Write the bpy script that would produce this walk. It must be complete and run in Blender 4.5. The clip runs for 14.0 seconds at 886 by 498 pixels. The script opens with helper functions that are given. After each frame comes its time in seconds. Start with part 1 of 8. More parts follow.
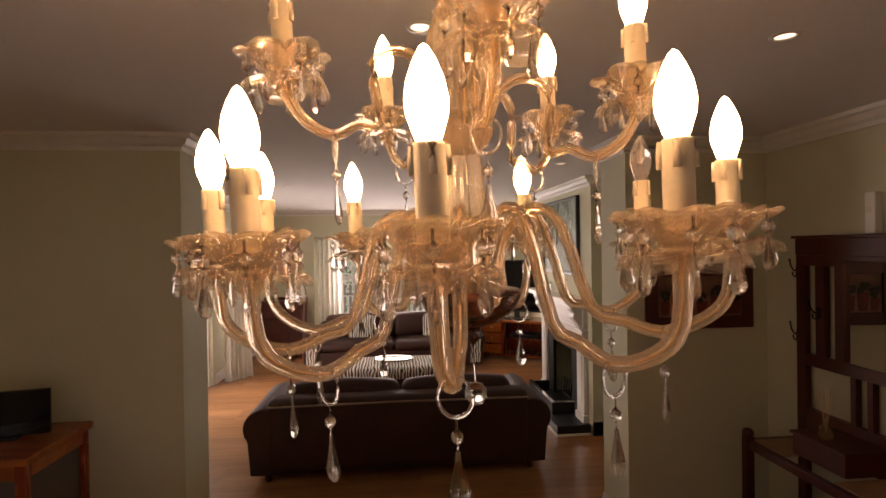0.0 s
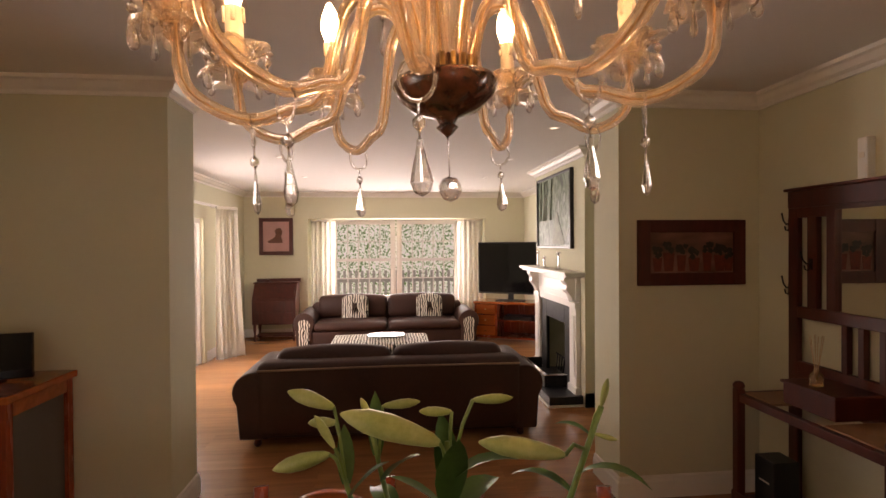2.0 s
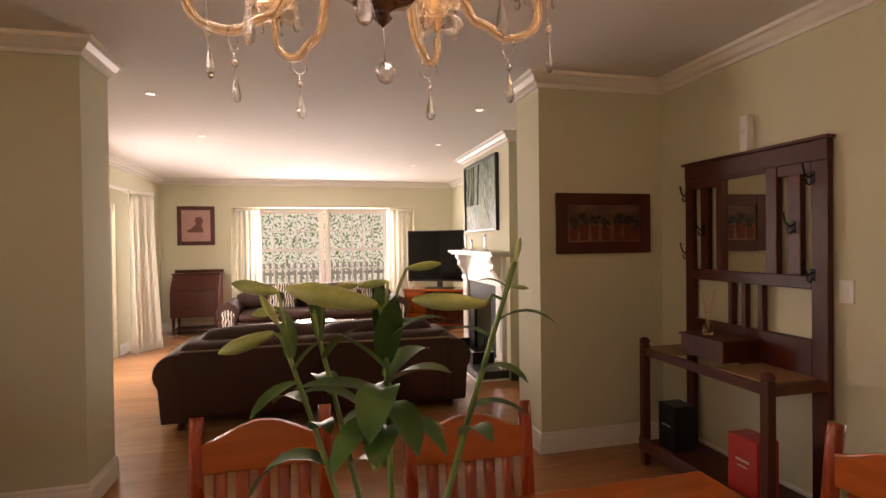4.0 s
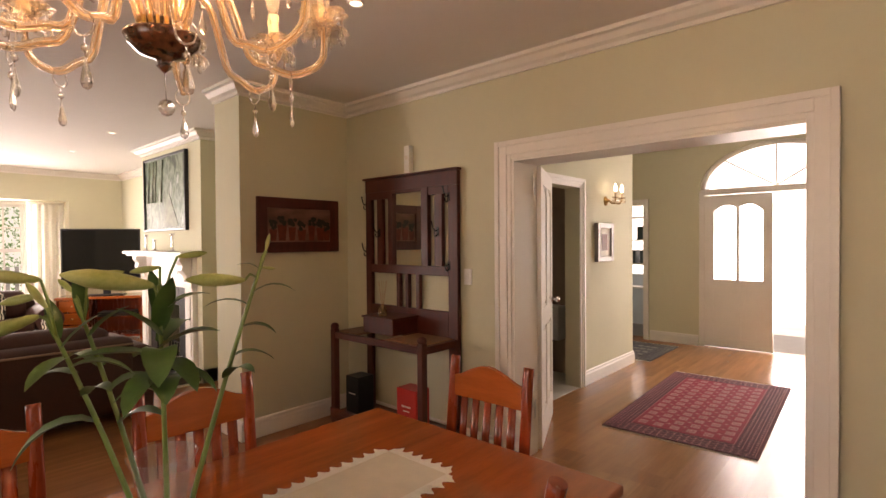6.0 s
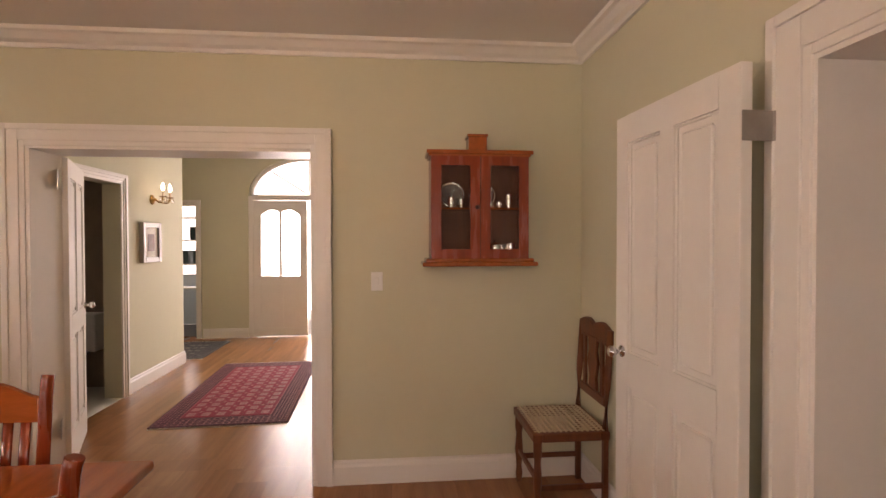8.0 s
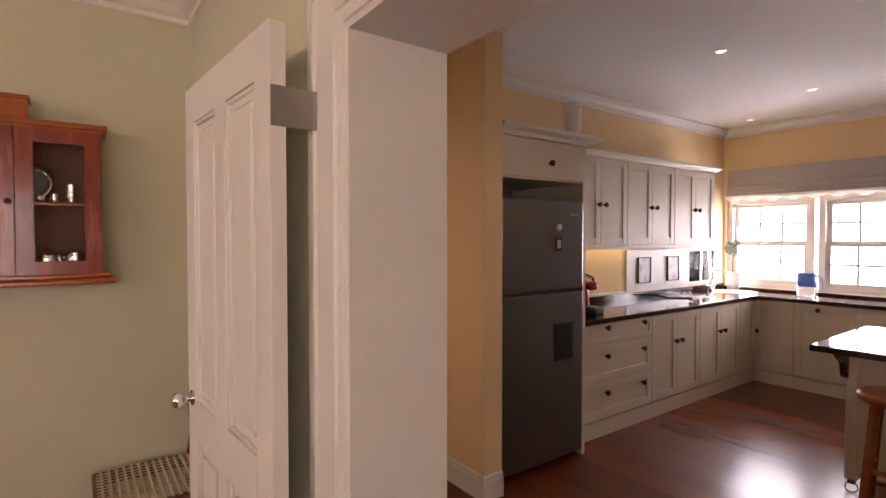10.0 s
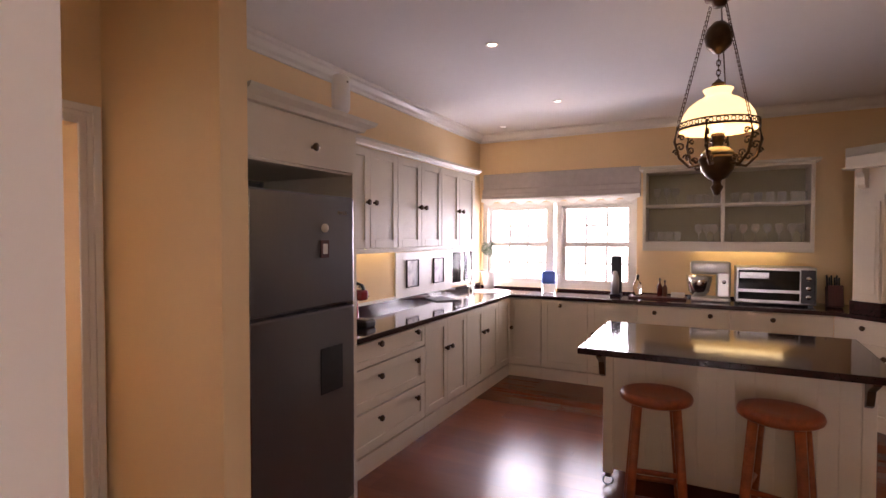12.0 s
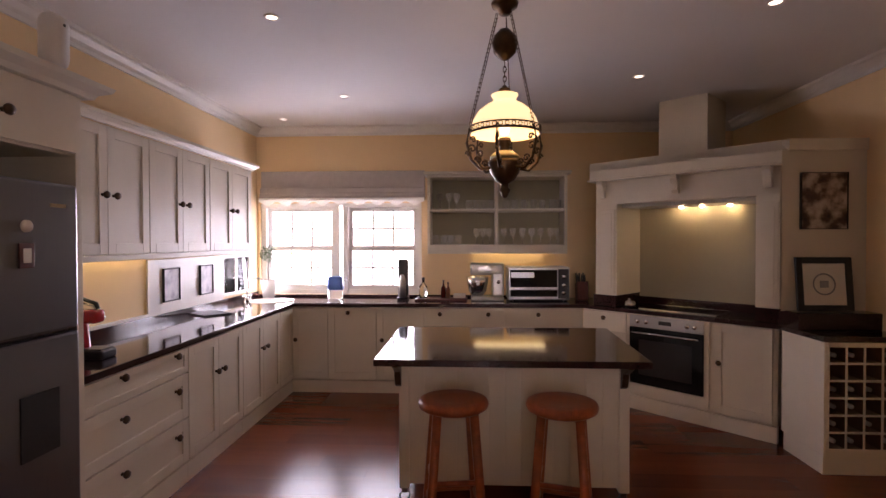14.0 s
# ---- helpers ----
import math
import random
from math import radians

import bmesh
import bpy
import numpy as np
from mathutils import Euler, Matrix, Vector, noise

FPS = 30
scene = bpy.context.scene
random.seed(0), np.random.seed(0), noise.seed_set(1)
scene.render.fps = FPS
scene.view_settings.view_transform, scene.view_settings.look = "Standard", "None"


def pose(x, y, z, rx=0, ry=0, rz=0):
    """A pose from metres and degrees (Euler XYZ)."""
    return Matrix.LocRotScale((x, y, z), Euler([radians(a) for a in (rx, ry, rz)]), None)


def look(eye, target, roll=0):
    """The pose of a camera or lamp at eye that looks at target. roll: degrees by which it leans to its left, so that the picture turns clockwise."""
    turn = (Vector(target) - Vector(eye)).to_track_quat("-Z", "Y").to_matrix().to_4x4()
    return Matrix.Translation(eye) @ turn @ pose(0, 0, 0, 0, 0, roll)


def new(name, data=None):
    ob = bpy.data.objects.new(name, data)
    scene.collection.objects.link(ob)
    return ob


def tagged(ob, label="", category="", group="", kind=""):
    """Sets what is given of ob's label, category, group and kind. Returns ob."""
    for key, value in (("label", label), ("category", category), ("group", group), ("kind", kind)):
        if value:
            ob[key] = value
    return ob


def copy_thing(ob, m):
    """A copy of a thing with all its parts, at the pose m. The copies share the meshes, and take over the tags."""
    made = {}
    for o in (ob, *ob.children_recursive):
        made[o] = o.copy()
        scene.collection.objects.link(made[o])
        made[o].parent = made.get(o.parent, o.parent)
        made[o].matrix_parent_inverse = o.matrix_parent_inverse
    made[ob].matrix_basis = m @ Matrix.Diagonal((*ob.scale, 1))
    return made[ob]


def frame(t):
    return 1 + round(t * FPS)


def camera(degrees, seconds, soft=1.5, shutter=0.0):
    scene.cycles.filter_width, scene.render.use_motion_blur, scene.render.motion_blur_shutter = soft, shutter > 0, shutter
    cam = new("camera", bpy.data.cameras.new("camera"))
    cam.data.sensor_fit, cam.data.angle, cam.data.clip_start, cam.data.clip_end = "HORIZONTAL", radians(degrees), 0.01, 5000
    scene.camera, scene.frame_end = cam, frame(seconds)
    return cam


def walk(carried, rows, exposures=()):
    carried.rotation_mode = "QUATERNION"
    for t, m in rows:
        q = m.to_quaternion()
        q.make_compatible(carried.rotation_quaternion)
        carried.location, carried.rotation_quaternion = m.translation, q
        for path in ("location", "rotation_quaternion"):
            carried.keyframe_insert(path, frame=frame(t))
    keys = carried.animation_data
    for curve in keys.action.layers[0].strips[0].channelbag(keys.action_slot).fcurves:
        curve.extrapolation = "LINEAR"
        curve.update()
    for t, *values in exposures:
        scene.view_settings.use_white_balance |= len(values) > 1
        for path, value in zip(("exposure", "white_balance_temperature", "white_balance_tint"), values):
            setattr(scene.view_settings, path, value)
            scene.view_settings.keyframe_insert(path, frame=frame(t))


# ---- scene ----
cam = camera(82.2, 14.0)
PATH = [
    (0, (0.274, 0.117, 2.014), (0.468, 2.108, 2.003), -0.8),
    (0.5, (0.286, 0.139, 1.955), (0.48, 2.13, 1.937), -0.6),
    (1, (0.299, 0.154, 1.88), (0.494, 2.144, 1.862), -0.5),
    (1.5, (0.301, 0.143, 1.809), (0.497, 2.133, 1.791), -0.5),
    (2, (0.305, 0.143, 1.72), (0.515, 2.132, 1.701), -0.4),
    (4.5, (0.254, -0.026, 1.504), (0.938, 1.853, 1.476), -0.6),
    (5, (0.193, -0.115, 1.492), (1.135, 1.649, 1.467), -0.4),
    (5.5, (0.097, -0.234, 1.519), (1.298, 1.365, 1.493), -0.5),
    (6, (-0.031, -0.3, 1.51), (1.466, 1.026, 1.481), -0.4),
    (6.5, (-0.149, -0.332, 1.513), (1.601, 0.637, 1.482), -0.3),
    (7, (-0.249, -0.38, 1.504), (1.674, 0.166, 1.473), -0.2),
    (7.5, (-0.296, -0.434, 1.51), (1.696, -0.257, 1.475), -0.2),
    (8, (-0.321, -0.518, 1.507), (1.67, -0.701, 1.473), -0.1),
    (8.5, (-0.32, -0.623, 1.504), (1.617, -1.118, 1.468), -0.2),
    (9, (-0.275, -0.782, 1.494), (1.565, -1.566, 1.462), -0.1),
    (9.2, (-0.233, -0.885, 1.508), (1.574, -1.742, 1.473), -0.0),
    (11.3, (0.337, -1.536, 1.571), (1.5, -3.162, 1.518), -0.2),
    (11.5, (0.386, -1.591, 1.572), (1.483, -3.263, 1.521), -0.1),
    (12, (0.453, -1.696, 1.574), (1.372, -3.472, 1.525), 0.0),
    (12.5, (0.489, -1.819, 1.571), (1.239, -3.673, 1.526), 0.0),
    (13, (0.538, -1.903, 1.570), (1.071, -3.831, 1.530), -0.1),
    (13.5, (0.58, -1.958, 1.566), (0.898, -3.932, 1.530), 0.0),
    (14, (0.597, -1.991, 1.560), (0.701, -3.988, 1.529), -0.1),
]
walk(cam, [(t, look(eye, target, roll)) for t, eye, target, roll in PATH],
     exposures=[(0, -1.55, 8200, 30), (0.5, -1.45, 8200, 30), (1, -1.2, 8200, 30), (2, -0.88, 8200, 30), (4.5, -0.55, 8200, 28), (5.5, -0.42, 8200, 28), (6.5, -0.08, 8000, 28),
                (7, -0.04, 7900, 30), (7.5, -0.15, 7900, 31), (8, -0.26, 7900, 31), (9, -0.25, 7700, 32), (11.5, 0.18, 7200, 37), (12.5, -0.04, 7000, 38), (13, -0.12, 6950, 38), (14, -0.18, 6900, 38)])


# ---- light and exposure ----
world = bpy.data.worlds.new("sky")
scene.world = world
world.use_nodes = True
wn = world.node_tree.nodes
sky = wn.new("ShaderNodeTexSky")
sky.sky_type, sky.sun_disc = "NISHITA", False
sky.sun_elevation, sky.sun_rotation = radians(58), radians(-110)
wn["Background"].inputs[1].default_value = 0.12
world.node_tree.links.new(sky.outputs[0], wn["Background"].inputs[0])


def sun_lamp():
    d = bpy.data.lights.new("sun", "SUN")
    d.energy, d.angle, d.color = 4.0, radians(0.5), (1.0, 0.94, 0.85)
    ob = new("sun", d)
    az, el = radians(-110), radians(58)
    way = Vector((math.sin(az) * math.cos(el), math.cos(az) * math.cos(el), math.sin(el)))
    ob.rotation_mode = "QUATERNION"
    ob.rotation_quaternion = way.to_track_quat("Z", "Y")
    ob.location = way * 30


def window_lamp(name, eye, target, w, h, watts, color):
    d = bpy.data.lights.new(name, "AREA")
    d.shape, d.size, d.size_y, d.energy, d.color = "RECTANGLE", w, h, watts, color
    ob = new(name, d)
    ob.matrix_world = look(eye, target)
    return ob


sun_lamp()
DAY = (0.93, 0.97, 1.0)
window_lamp("window_light", (0.43, 10.36, 1.4), (0.43, 5, 0.9), 2.5, 1.55, 235, DAY)
window_lamp("window_light", (-2.5, 6.9, 1.15), (0.5, 7.5, 0.5), 1.8, 2.0, 170, DAY)
window_lamp("window_light", (7.95, 0.6, 1.3), (3, 0.6, 0.8), 1.6, 2.2, 120, DAY)
window_lamp("window_light", (2.1, -7.95, 1.5), (1.6, -4, 1.9), 1.7, 1.1, 92, (0.74, 0.84, 1.0))

# weak light from an unseen west window, added because the east wall is lit
window_lamp("window_light", (-2.5, 0.1, 1.5), (2, 0.1, 1.2), 1.9, 1.2, 9, DAY)
window_lamp("window_light", (3.14, -7.26, 1.2), (1, -6.6, 1.1), 0.6, 0.36, 10, DAY)

# ---- materials ----
MATS = {}


def mat(name, col, rough=0.5, metal=0.0, var=0.08, scale=6.0, bump=0.0, bscale=60.0, stretch=(1, 1, 1),
        trans=0.0, emit=0.0, ecol=None, coat=0.0, col2=None, ior=1.45, vary=0.0):
    """A procedural surface: two scales of noise in colour and roughness, and fine relief."""
    if name in MATS:
        return MATS[name]
    m = bpy.data.materials.new(name)
    m.use_nodes = True
    nt = m.node_tree
    n, l = nt.nodes, nt.links
    b = n["Principled BSDF"]
    b.inputs["Metallic"].default_value = metal
    b.inputs["Roughness"].default_value = rough
    b.inputs["IOR"].default_value = ior
    b.inputs["Transmission Weight"].default_value = trans
    b.inputs["Coat Weight"].default_value = coat
    b.inputs["Coat Roughness"].default_value = 0.12
    b.inputs["Base Color"].default_value = (*col, 1)
    if emit:
        b.inputs["Emission Color"].default_value = (*(ecol or col), 1)
        b.inputs["Emission Strength"].default_value = emit
    if var or bump or col2:
        tc = n.new("ShaderNodeTexCoord")
        mp = n.new("ShaderNodeMapping")
        mp.inputs["Scale"].default_value = stretch
        l.new(tc.outputs["Object"], mp.inputs["Vector"])
        src = mp.outputs["Vector"]
        if vary:
            oi = n.new("ShaderNodeObjectInfo")
            ad = n.new("ShaderNodeVectorMath")
            ad.operation = "MULTIPLY_ADD"
            ad.inputs[1].default_value = (37.0, 23.0, 11.0)
            l.new(oi.outputs["Random"], ad.inputs[0])
            l.new(src, ad.inputs[2])
            src = ad.outputs[0]
        n1 = n.new("ShaderNodeTexNoise")
        n1.inputs["Scale"].default_value, n1.inputs["Detail"].default_value = scale, 6
        n2 = n.new("ShaderNodeTexNoise")
        n2.inputs["Scale"].default_value, n2.inputs["Detail"].default_value = scale * 9, 4
        l.new(src, n1.inputs["Vector"]), l.new(src, n2.inputs["Vector"])
        ma = n.new("ShaderNodeMath")
        ma.operation = "MULTIPLY_ADD"
        ma.inputs[1].default_value = 0.35
        l.new(n2.outputs["Fac"], ma.inputs[0]), l.new(n1.outputs["Fac"], ma.inputs[2])
        ramp = n.new("ShaderNodeValToRGB")
        ramp.color_ramp.elements[0].position, ramp.color_ramp.elements[1].position = 0.42, 0.95
        c2 = col2 or tuple(c * (1 + var) for c in col)
        c1 = tuple(c * (1 - var) for c in col)
        ramp.color_ramp.elements[0].color, ramp.color_ramp.elements[1].color = (*c1, 1), (*c2, 1)
        l.new(ma.outputs[0], ramp.inputs["Fac"])
        out = ramp.outputs["Color"]
        if vary:
            hs = n.new("ShaderNodeHueSaturation")
            mr = n.new("ShaderNodeMapRange")
            mr.inputs["To Min"].default_value, mr.inputs["To Max"].default_value = 1 - vary, 1 + vary
            l.new(oi.outputs["Random"], mr.inputs["Value"])
            l.new(mr.outputs[0], hs.inputs["Value"]), l.new(out, hs.inputs["Color"])
            out = hs.outputs["Color"]
        l.new(out, b.inputs["Base Color"])
        if not trans and rough > 0.05:
            mr2 = n.new("ShaderNodeMapRange")
            mr2.inputs["To Min"].default_value, mr2.inputs["To Max"].default_value = rough * 0.8, min(1, rough * 1.25)
            l.new(n1.outputs["Fac"], mr2.inputs["Value"]), l.new(mr2.outputs[0], b.inputs["Roughness"])
        if bump:
            n3 = n.new("ShaderNodeTexNoise")
            n3.inputs["Scale"].default_value, n3.inputs["Detail"].default_value = bscale, 5
            l.new(src, n3.inputs["Vector"])
            bp = n.new("ShaderNodeBump")
            bp.inputs["Strength"].default_value, bp.inputs["Distance"].default_value = bump, 0.004
            l.new(n3.outputs["Fac"], bp.inputs["Height"]), l.new(bp.outputs[0], b.inputs["Normal"])
    MATS[name] = m
    return m


SAGE = mat("sage wall paint", (0.62, 0.60, 0.44), 0.75, var=0.03, scale=1.5, bump=0.25, bscale=180)
YELLOW = mat("warm yellow wall paint", (0.87, 0.64, 0.36), 0.75, var=0.03, scale=1.5, bump=0.25, bscale=180)
CEIL = mat("matt ceiling paint", (0.78, 0.76, 0.74), 0.85, var=0.02, scale=1.2, bump=0.15, bscale=120)
TRIM = mat("white satin trim paint", (0.80, 0.77, 0.72), 0.35, var=0.03, scale=4, bump=0.05, bscale=40)
CREAM = mat("cream satin cabinet paint", (0.70, 0.63, 0.51), 0.36, var=0.03, scale=5, bump=0.06, bscale=50)
OAK = mat("oak laminate", (0.33, 0.150, 0.066), 0.22, var=0.2, scale=2.2, stretch=(0.6, 7, 7), bump=0.06, bscale=30, vary=0.10)
CHERRY = mat("reddish laminate", (0.165, 0.041, 0.013), 0.22, var=0.12, scale=2.2, stretch=(0.6, 7, 7), bump=0.04, bscale=30, vary=0.22)
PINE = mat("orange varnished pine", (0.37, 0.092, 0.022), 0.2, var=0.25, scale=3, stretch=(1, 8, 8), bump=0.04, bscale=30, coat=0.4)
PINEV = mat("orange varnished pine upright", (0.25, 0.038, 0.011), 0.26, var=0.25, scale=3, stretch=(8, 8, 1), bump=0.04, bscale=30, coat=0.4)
MAHOG = mat("dark mahogany", (0.075, 0.0125, 0.006), 0.42, var=0.3, scale=4, stretch=(6, 6, 1), bump=0.05, bscale=40)
LEATHER = mat("dark brown leather", (0.042, 0.0125, 0.007), 0.58, var=0.3, scale=3, bump=0.5, bscale=90)
BLACK = mat("black plastic", (0.012, 0.012, 0.013), 0.35, var=0.1)
SCREEN = mat("black screen glass", (0.006, 0.006, 0.007), 0.08, var=0)
IRON = mat("blackened iron", (0.02, 0.018, 0.017), 0.5, metal=0.7, var=0.3, scale=20, bump=0.2, bscale=70)
SLATE = mat("black slate", (0.02, 0.02, 0.022), 0.35, var=0.3, scale=8, bump=0.2, bscale=50)
STEEL = mat("brushed steel", (0.50, 0.50, 0.50), 0.3, metal=0.95, var=0.03, scale=5, stretch=(20, 20, 1))
FRIDGE = mat("grey brushed fridge steel", (0.17, 0.165, 0.17), 0.30, metal=0.8, var=0.03, scale=5, stretch=(20, 20, 1))
CHROME = mat("chrome", (0.75, 0.75, 0.76), 0.12, metal=1, var=0.02)
BRASS = mat("aged brass", (0.45, 0.29, 0.11), 0.28, metal=1, var=0.2, scale=12)
BRONZE = mat("dark bronze", (0.09, 0.055, 0.03), 0.35, metal=0.9, var=0.3, scale=20)
GRANITE = mat("dark red brown granite", (0.030, 0.0095, 0.0095), 0.08, var=0.5, scale=90, coat=0.05)
CLEAR = mat("clear glass", (1, 1, 1), 0.0, trans=1, var=0)
AMBER = mat("amber tinted glass", (1.0, 0.88, 0.74), 0.06, trans=0.85, var=0)
CRYSTAL = mat("crystal glass", (1.0, 0.96, 0.92), 0.0, trans=1, var=0, ior=1.6)
GILT = mat("pale gilt thread", (0.72, 0.46, 0.22), 0.4, metal=0.3, var=0.15, scale=30)
FROST = mat("frosted peach glass", (0.98, 0.84, 0.68), 0.08, trans=0.7, var=0)


def glow_through(m, col, share):
    """Lets part of the light scatter through a thin body."""
    n, l = m.node_tree.nodes, m.node_tree.links
    t, x = n.new("ShaderNodeBsdfTranslucent"), n.new("ShaderNodeMixShader")
    t.inputs["Color"].default_value = (*col, 1)
    x.inputs[0].default_value = share
    l.new(n["Principled BSDF"].outputs[0], x.inputs[1]), l.new(t.outputs[0], x.inputs[2]), l.new(x.outputs[0], n["Material Output"].inputs[0])



def clear_through(m, col, share):
    """Lets part of the light pass straight through a hollow blown body."""
    n, l = m.node_tree.nodes, m.node_tree.links
    t, x, o = n.new("ShaderNodeBsdfTransparent"), n.new("ShaderNodeMixShader"), n["Material Output"]
    t.inputs["Color"].default_value = (*col, 1)
    x.inputs[0].default_value = share
    src = o.inputs[0].links[0].from_socket
    l.new(src, x.inputs[1]), l.new(t.outputs[0], x.inputs[2]), l.new(x.outputs[0], o.inputs[0])


glow_through(AMBER, (1.0, 0.80, 0.58), 0.30)
glow_through(FROST, (1.0, 0.80, 0.60), 0.22)
clear_through(AMBER, (1.0, 0.91, 0.80), 0.42)
clear_through(FROST, (1.0, 0.92, 0.82), 0.55)
clear_through(CRYSTAL, (1.0, 0.97, 0.94), 0.40)
GLASSWARE = mat("drinking glass", (0.86, 0.88, 0.85), 0.04, var=0)
clear_through(GLASSWARE, (1, 1, 1), 0.76)
VASE = mat("vase glass", (0.86, 0.88, 0.85), 0.03, var=0)
clear_through(VASE, (1, 1, 1), 0.88)
THIN = bpy.data.materials.new("thin clear glass")
THIN.use_nodes = True
tn, tl_ = THIN.node_tree.nodes, THIN.node_tree.links
t_a, t_g, t_f, t_m = tn.new("ShaderNodeBsdfTransparent"), tn.new("ShaderNodeBsdfGlossy"), tn.new("ShaderNodeFresnel"), tn.new("ShaderNodeMixShader")
t_a.inputs["Color"].default_value = (0.975, 0.985, 0.98, 1)
t_g.inputs["Roughness"].default_value = 0.02
t_f.inputs["IOR"].default_value = 1.16
tl_.new(t_f.outputs[0], t_m.inputs[0]), tl_.new(t_a.outputs[0], t_m.inputs[1]), tl_.new(t_g.outputs[0], t_m.inputs[2]), tl_.new(t_m.outputs[0], tn["Material Output"].inputs[0])
CANDLE = mat("ivory candle sleeve", (0.80, 0.66, 0.48), 0.5, var=0.06, scale=20)
BULB = mat("lit candle bulb", (1, 0.9, 0.7), 0.3, var=0, emit=130, ecol=(1, 0.70, 0.38))
DOWN = mat("lit downlight lens", (1, 1, 1), 0.3, var=0, emit=6, ecol=(1, 0.85, 0.66))
CURTAIN = mat("white voile curtain", (0.88, 0.86, 0.80), 0.8, var=0.03, scale=12, bump=0.2, bscale=200)
glow_through(CURTAIN, (0.95, 0.93, 0.88), 0.62)
PAPER = mat("pale paper", (0.75, 0.70, 0.62), 0.7, var=0.05)
WHITE = mat("white plastic", (0.80, 0.79, 0.76), 0.4, var=0.02)


# ---- mesh building ----
def ab(bm, x0, x1, y0, y1, z0, z1, bev=0.0, m=None, seg=2):
    """A box, its edges rounded by bev."""
    t = bmesh.new()
    v = [t.verts.new(p) for p in ((x0, y0, z0), (x1, y0, z0), (x1, y1, z0), (x0, y1, z0), (x0, y0, z1), (x1, y0, z1), (x1, y1, z1), (x0, y1, z1))]
    for f in ((3, 2, 1, 0), (4, 5, 6, 7), (0, 1, 5, 4), (1, 2, 6, 5), (2, 3, 7, 6), (3, 0, 4, 7)):
        t.faces.new([v[i] for i in f])
    if bev:
        bmesh.ops.bevel(t, geom=t.edges[:], offset=bev, segments=seg, affect="EDGES", profile=0.5)
    return join(bm, t, m)


def join(bm, t, m=None):
    if m is not None:
        t.transform(m)
    t.verts.index_update()
    vs = [bm.verts.new(v.co) for v in t.verts]
    for f in t.faces:
        nf = bm.faces.new([vs[v.index] for v in f.verts])
        nf.smooth = f.smooth
    t.free()
    return bm


def al(bm, prof, seg=20, m=None, sx=1.0, sy=1.0, wave=0.0, lobes=8):
    """A turned body from (radius, height) pairs; wave scallops it."""
    t = bmesh.new()
    rings = []
    for r, z in prof:
        if r < 1e-5:
            rings.append([t.verts.new((0, 0, z))])
        else:
            rings.append([t.verts.new((sx * r * (1 + wave * math.cos(lobes * a)) * math.cos(a), sy * r * (1 + wave * math.cos(lobes * a)) * math.sin(a), z))
                          for a in (2 * math.pi * i / seg for i in range(seg))])
    for p, q in zip(rings, rings[1:]):
        for i in range(seg):
            j = (i + 1) % seg
            if len(p) == 1 and len(q) > 1:
                f = t.faces.new((p[0], q[j], q[i]))
            elif len(q) == 1 and len(p) > 1:
                f = t.faces.new((p[i], p[j], q[0]))
            elif len(p) > 1:
                f = t.faces.new((p[i], p[j], q[j], q[i]))
            else:
                continue
            f.smooth = True
    bmesh.ops.recalc_face_normals(t, faces=t.faces[:])
    return join(bm, t, m)


def tube(bm, pts, r, seg=8, m=None, closed=False, taper=None, flat=1.0):
    """A round bar along points."""
    t = bmesh.new()
    P = [Vector(p) for p in pts]
    n = len(P)
    up = Vector((0, 0, 1))
    rings = []
    for i, p in enumerate(P):
        d = (P[(i + 1) % n] - P[i - 1]) if closed else (P[min(i + 1, n - 1)] - P[max(i - 1, 0)])
        d = d.normalized() if d.length > 1e-9 else Vector((0, 0, 1))
        a = d.cross(up)
        if a.length < 0.05:
            a = d.cross(Vector((0, 1, 0)))
        a.normalize()
        b = d.cross(a).normalized()
        rr = r if taper is None else r * (1 + (taper - 1) * i / max(1, n - 1))
        rings.append([t.verts.new(p + a * rr * math.cos(2 * math.pi * k / seg) + b * rr * flat * math.sin(2 * math.pi * k / seg)) for k in range(seg)])
    last = n if closed else n - 1
    for i in range(last):
        p, q = rings[i], rings[(i + 1) % n]
        for k in range(seg):
            f = t.faces.new((p[k], p[(k + 1) % seg], q[(k + 1) % seg], q[k]))
            f.smooth = True
    if not closed:
        t.faces.new(rings[0][::-1])
        t.faces.new(rings[-1])
    bmesh.ops.recalc_face_normals(t, faces=t.faces[:])
    return join(bm, t, m)


def slab(bm, poly, h, m=None, bev=0.0):
    """A flat outline in x and y, raised by h."""
    t = bmesh.new()
    lo = [t.verts.new((x, y, 0)) for x, y in poly]
    hi = [t.verts.new((x, y, h)) for x, y in poly]
    n = len(poly)
    t.faces.new(lo[::-1]), t.faces.new(hi)
    for i in range(n):
        t.faces.new((lo[i], lo[(i + 1) % n], hi[(i + 1) % n], hi[i]))
    bmesh.ops.recalc_face_normals(t, faces=t.faces[:])
    if bev:
        bmesh.ops.bevel(t, geom=[e for e in t.edges], offset=bev, segments=2, affect="EDGES", profile=0.5)
    return join(bm, t, m)


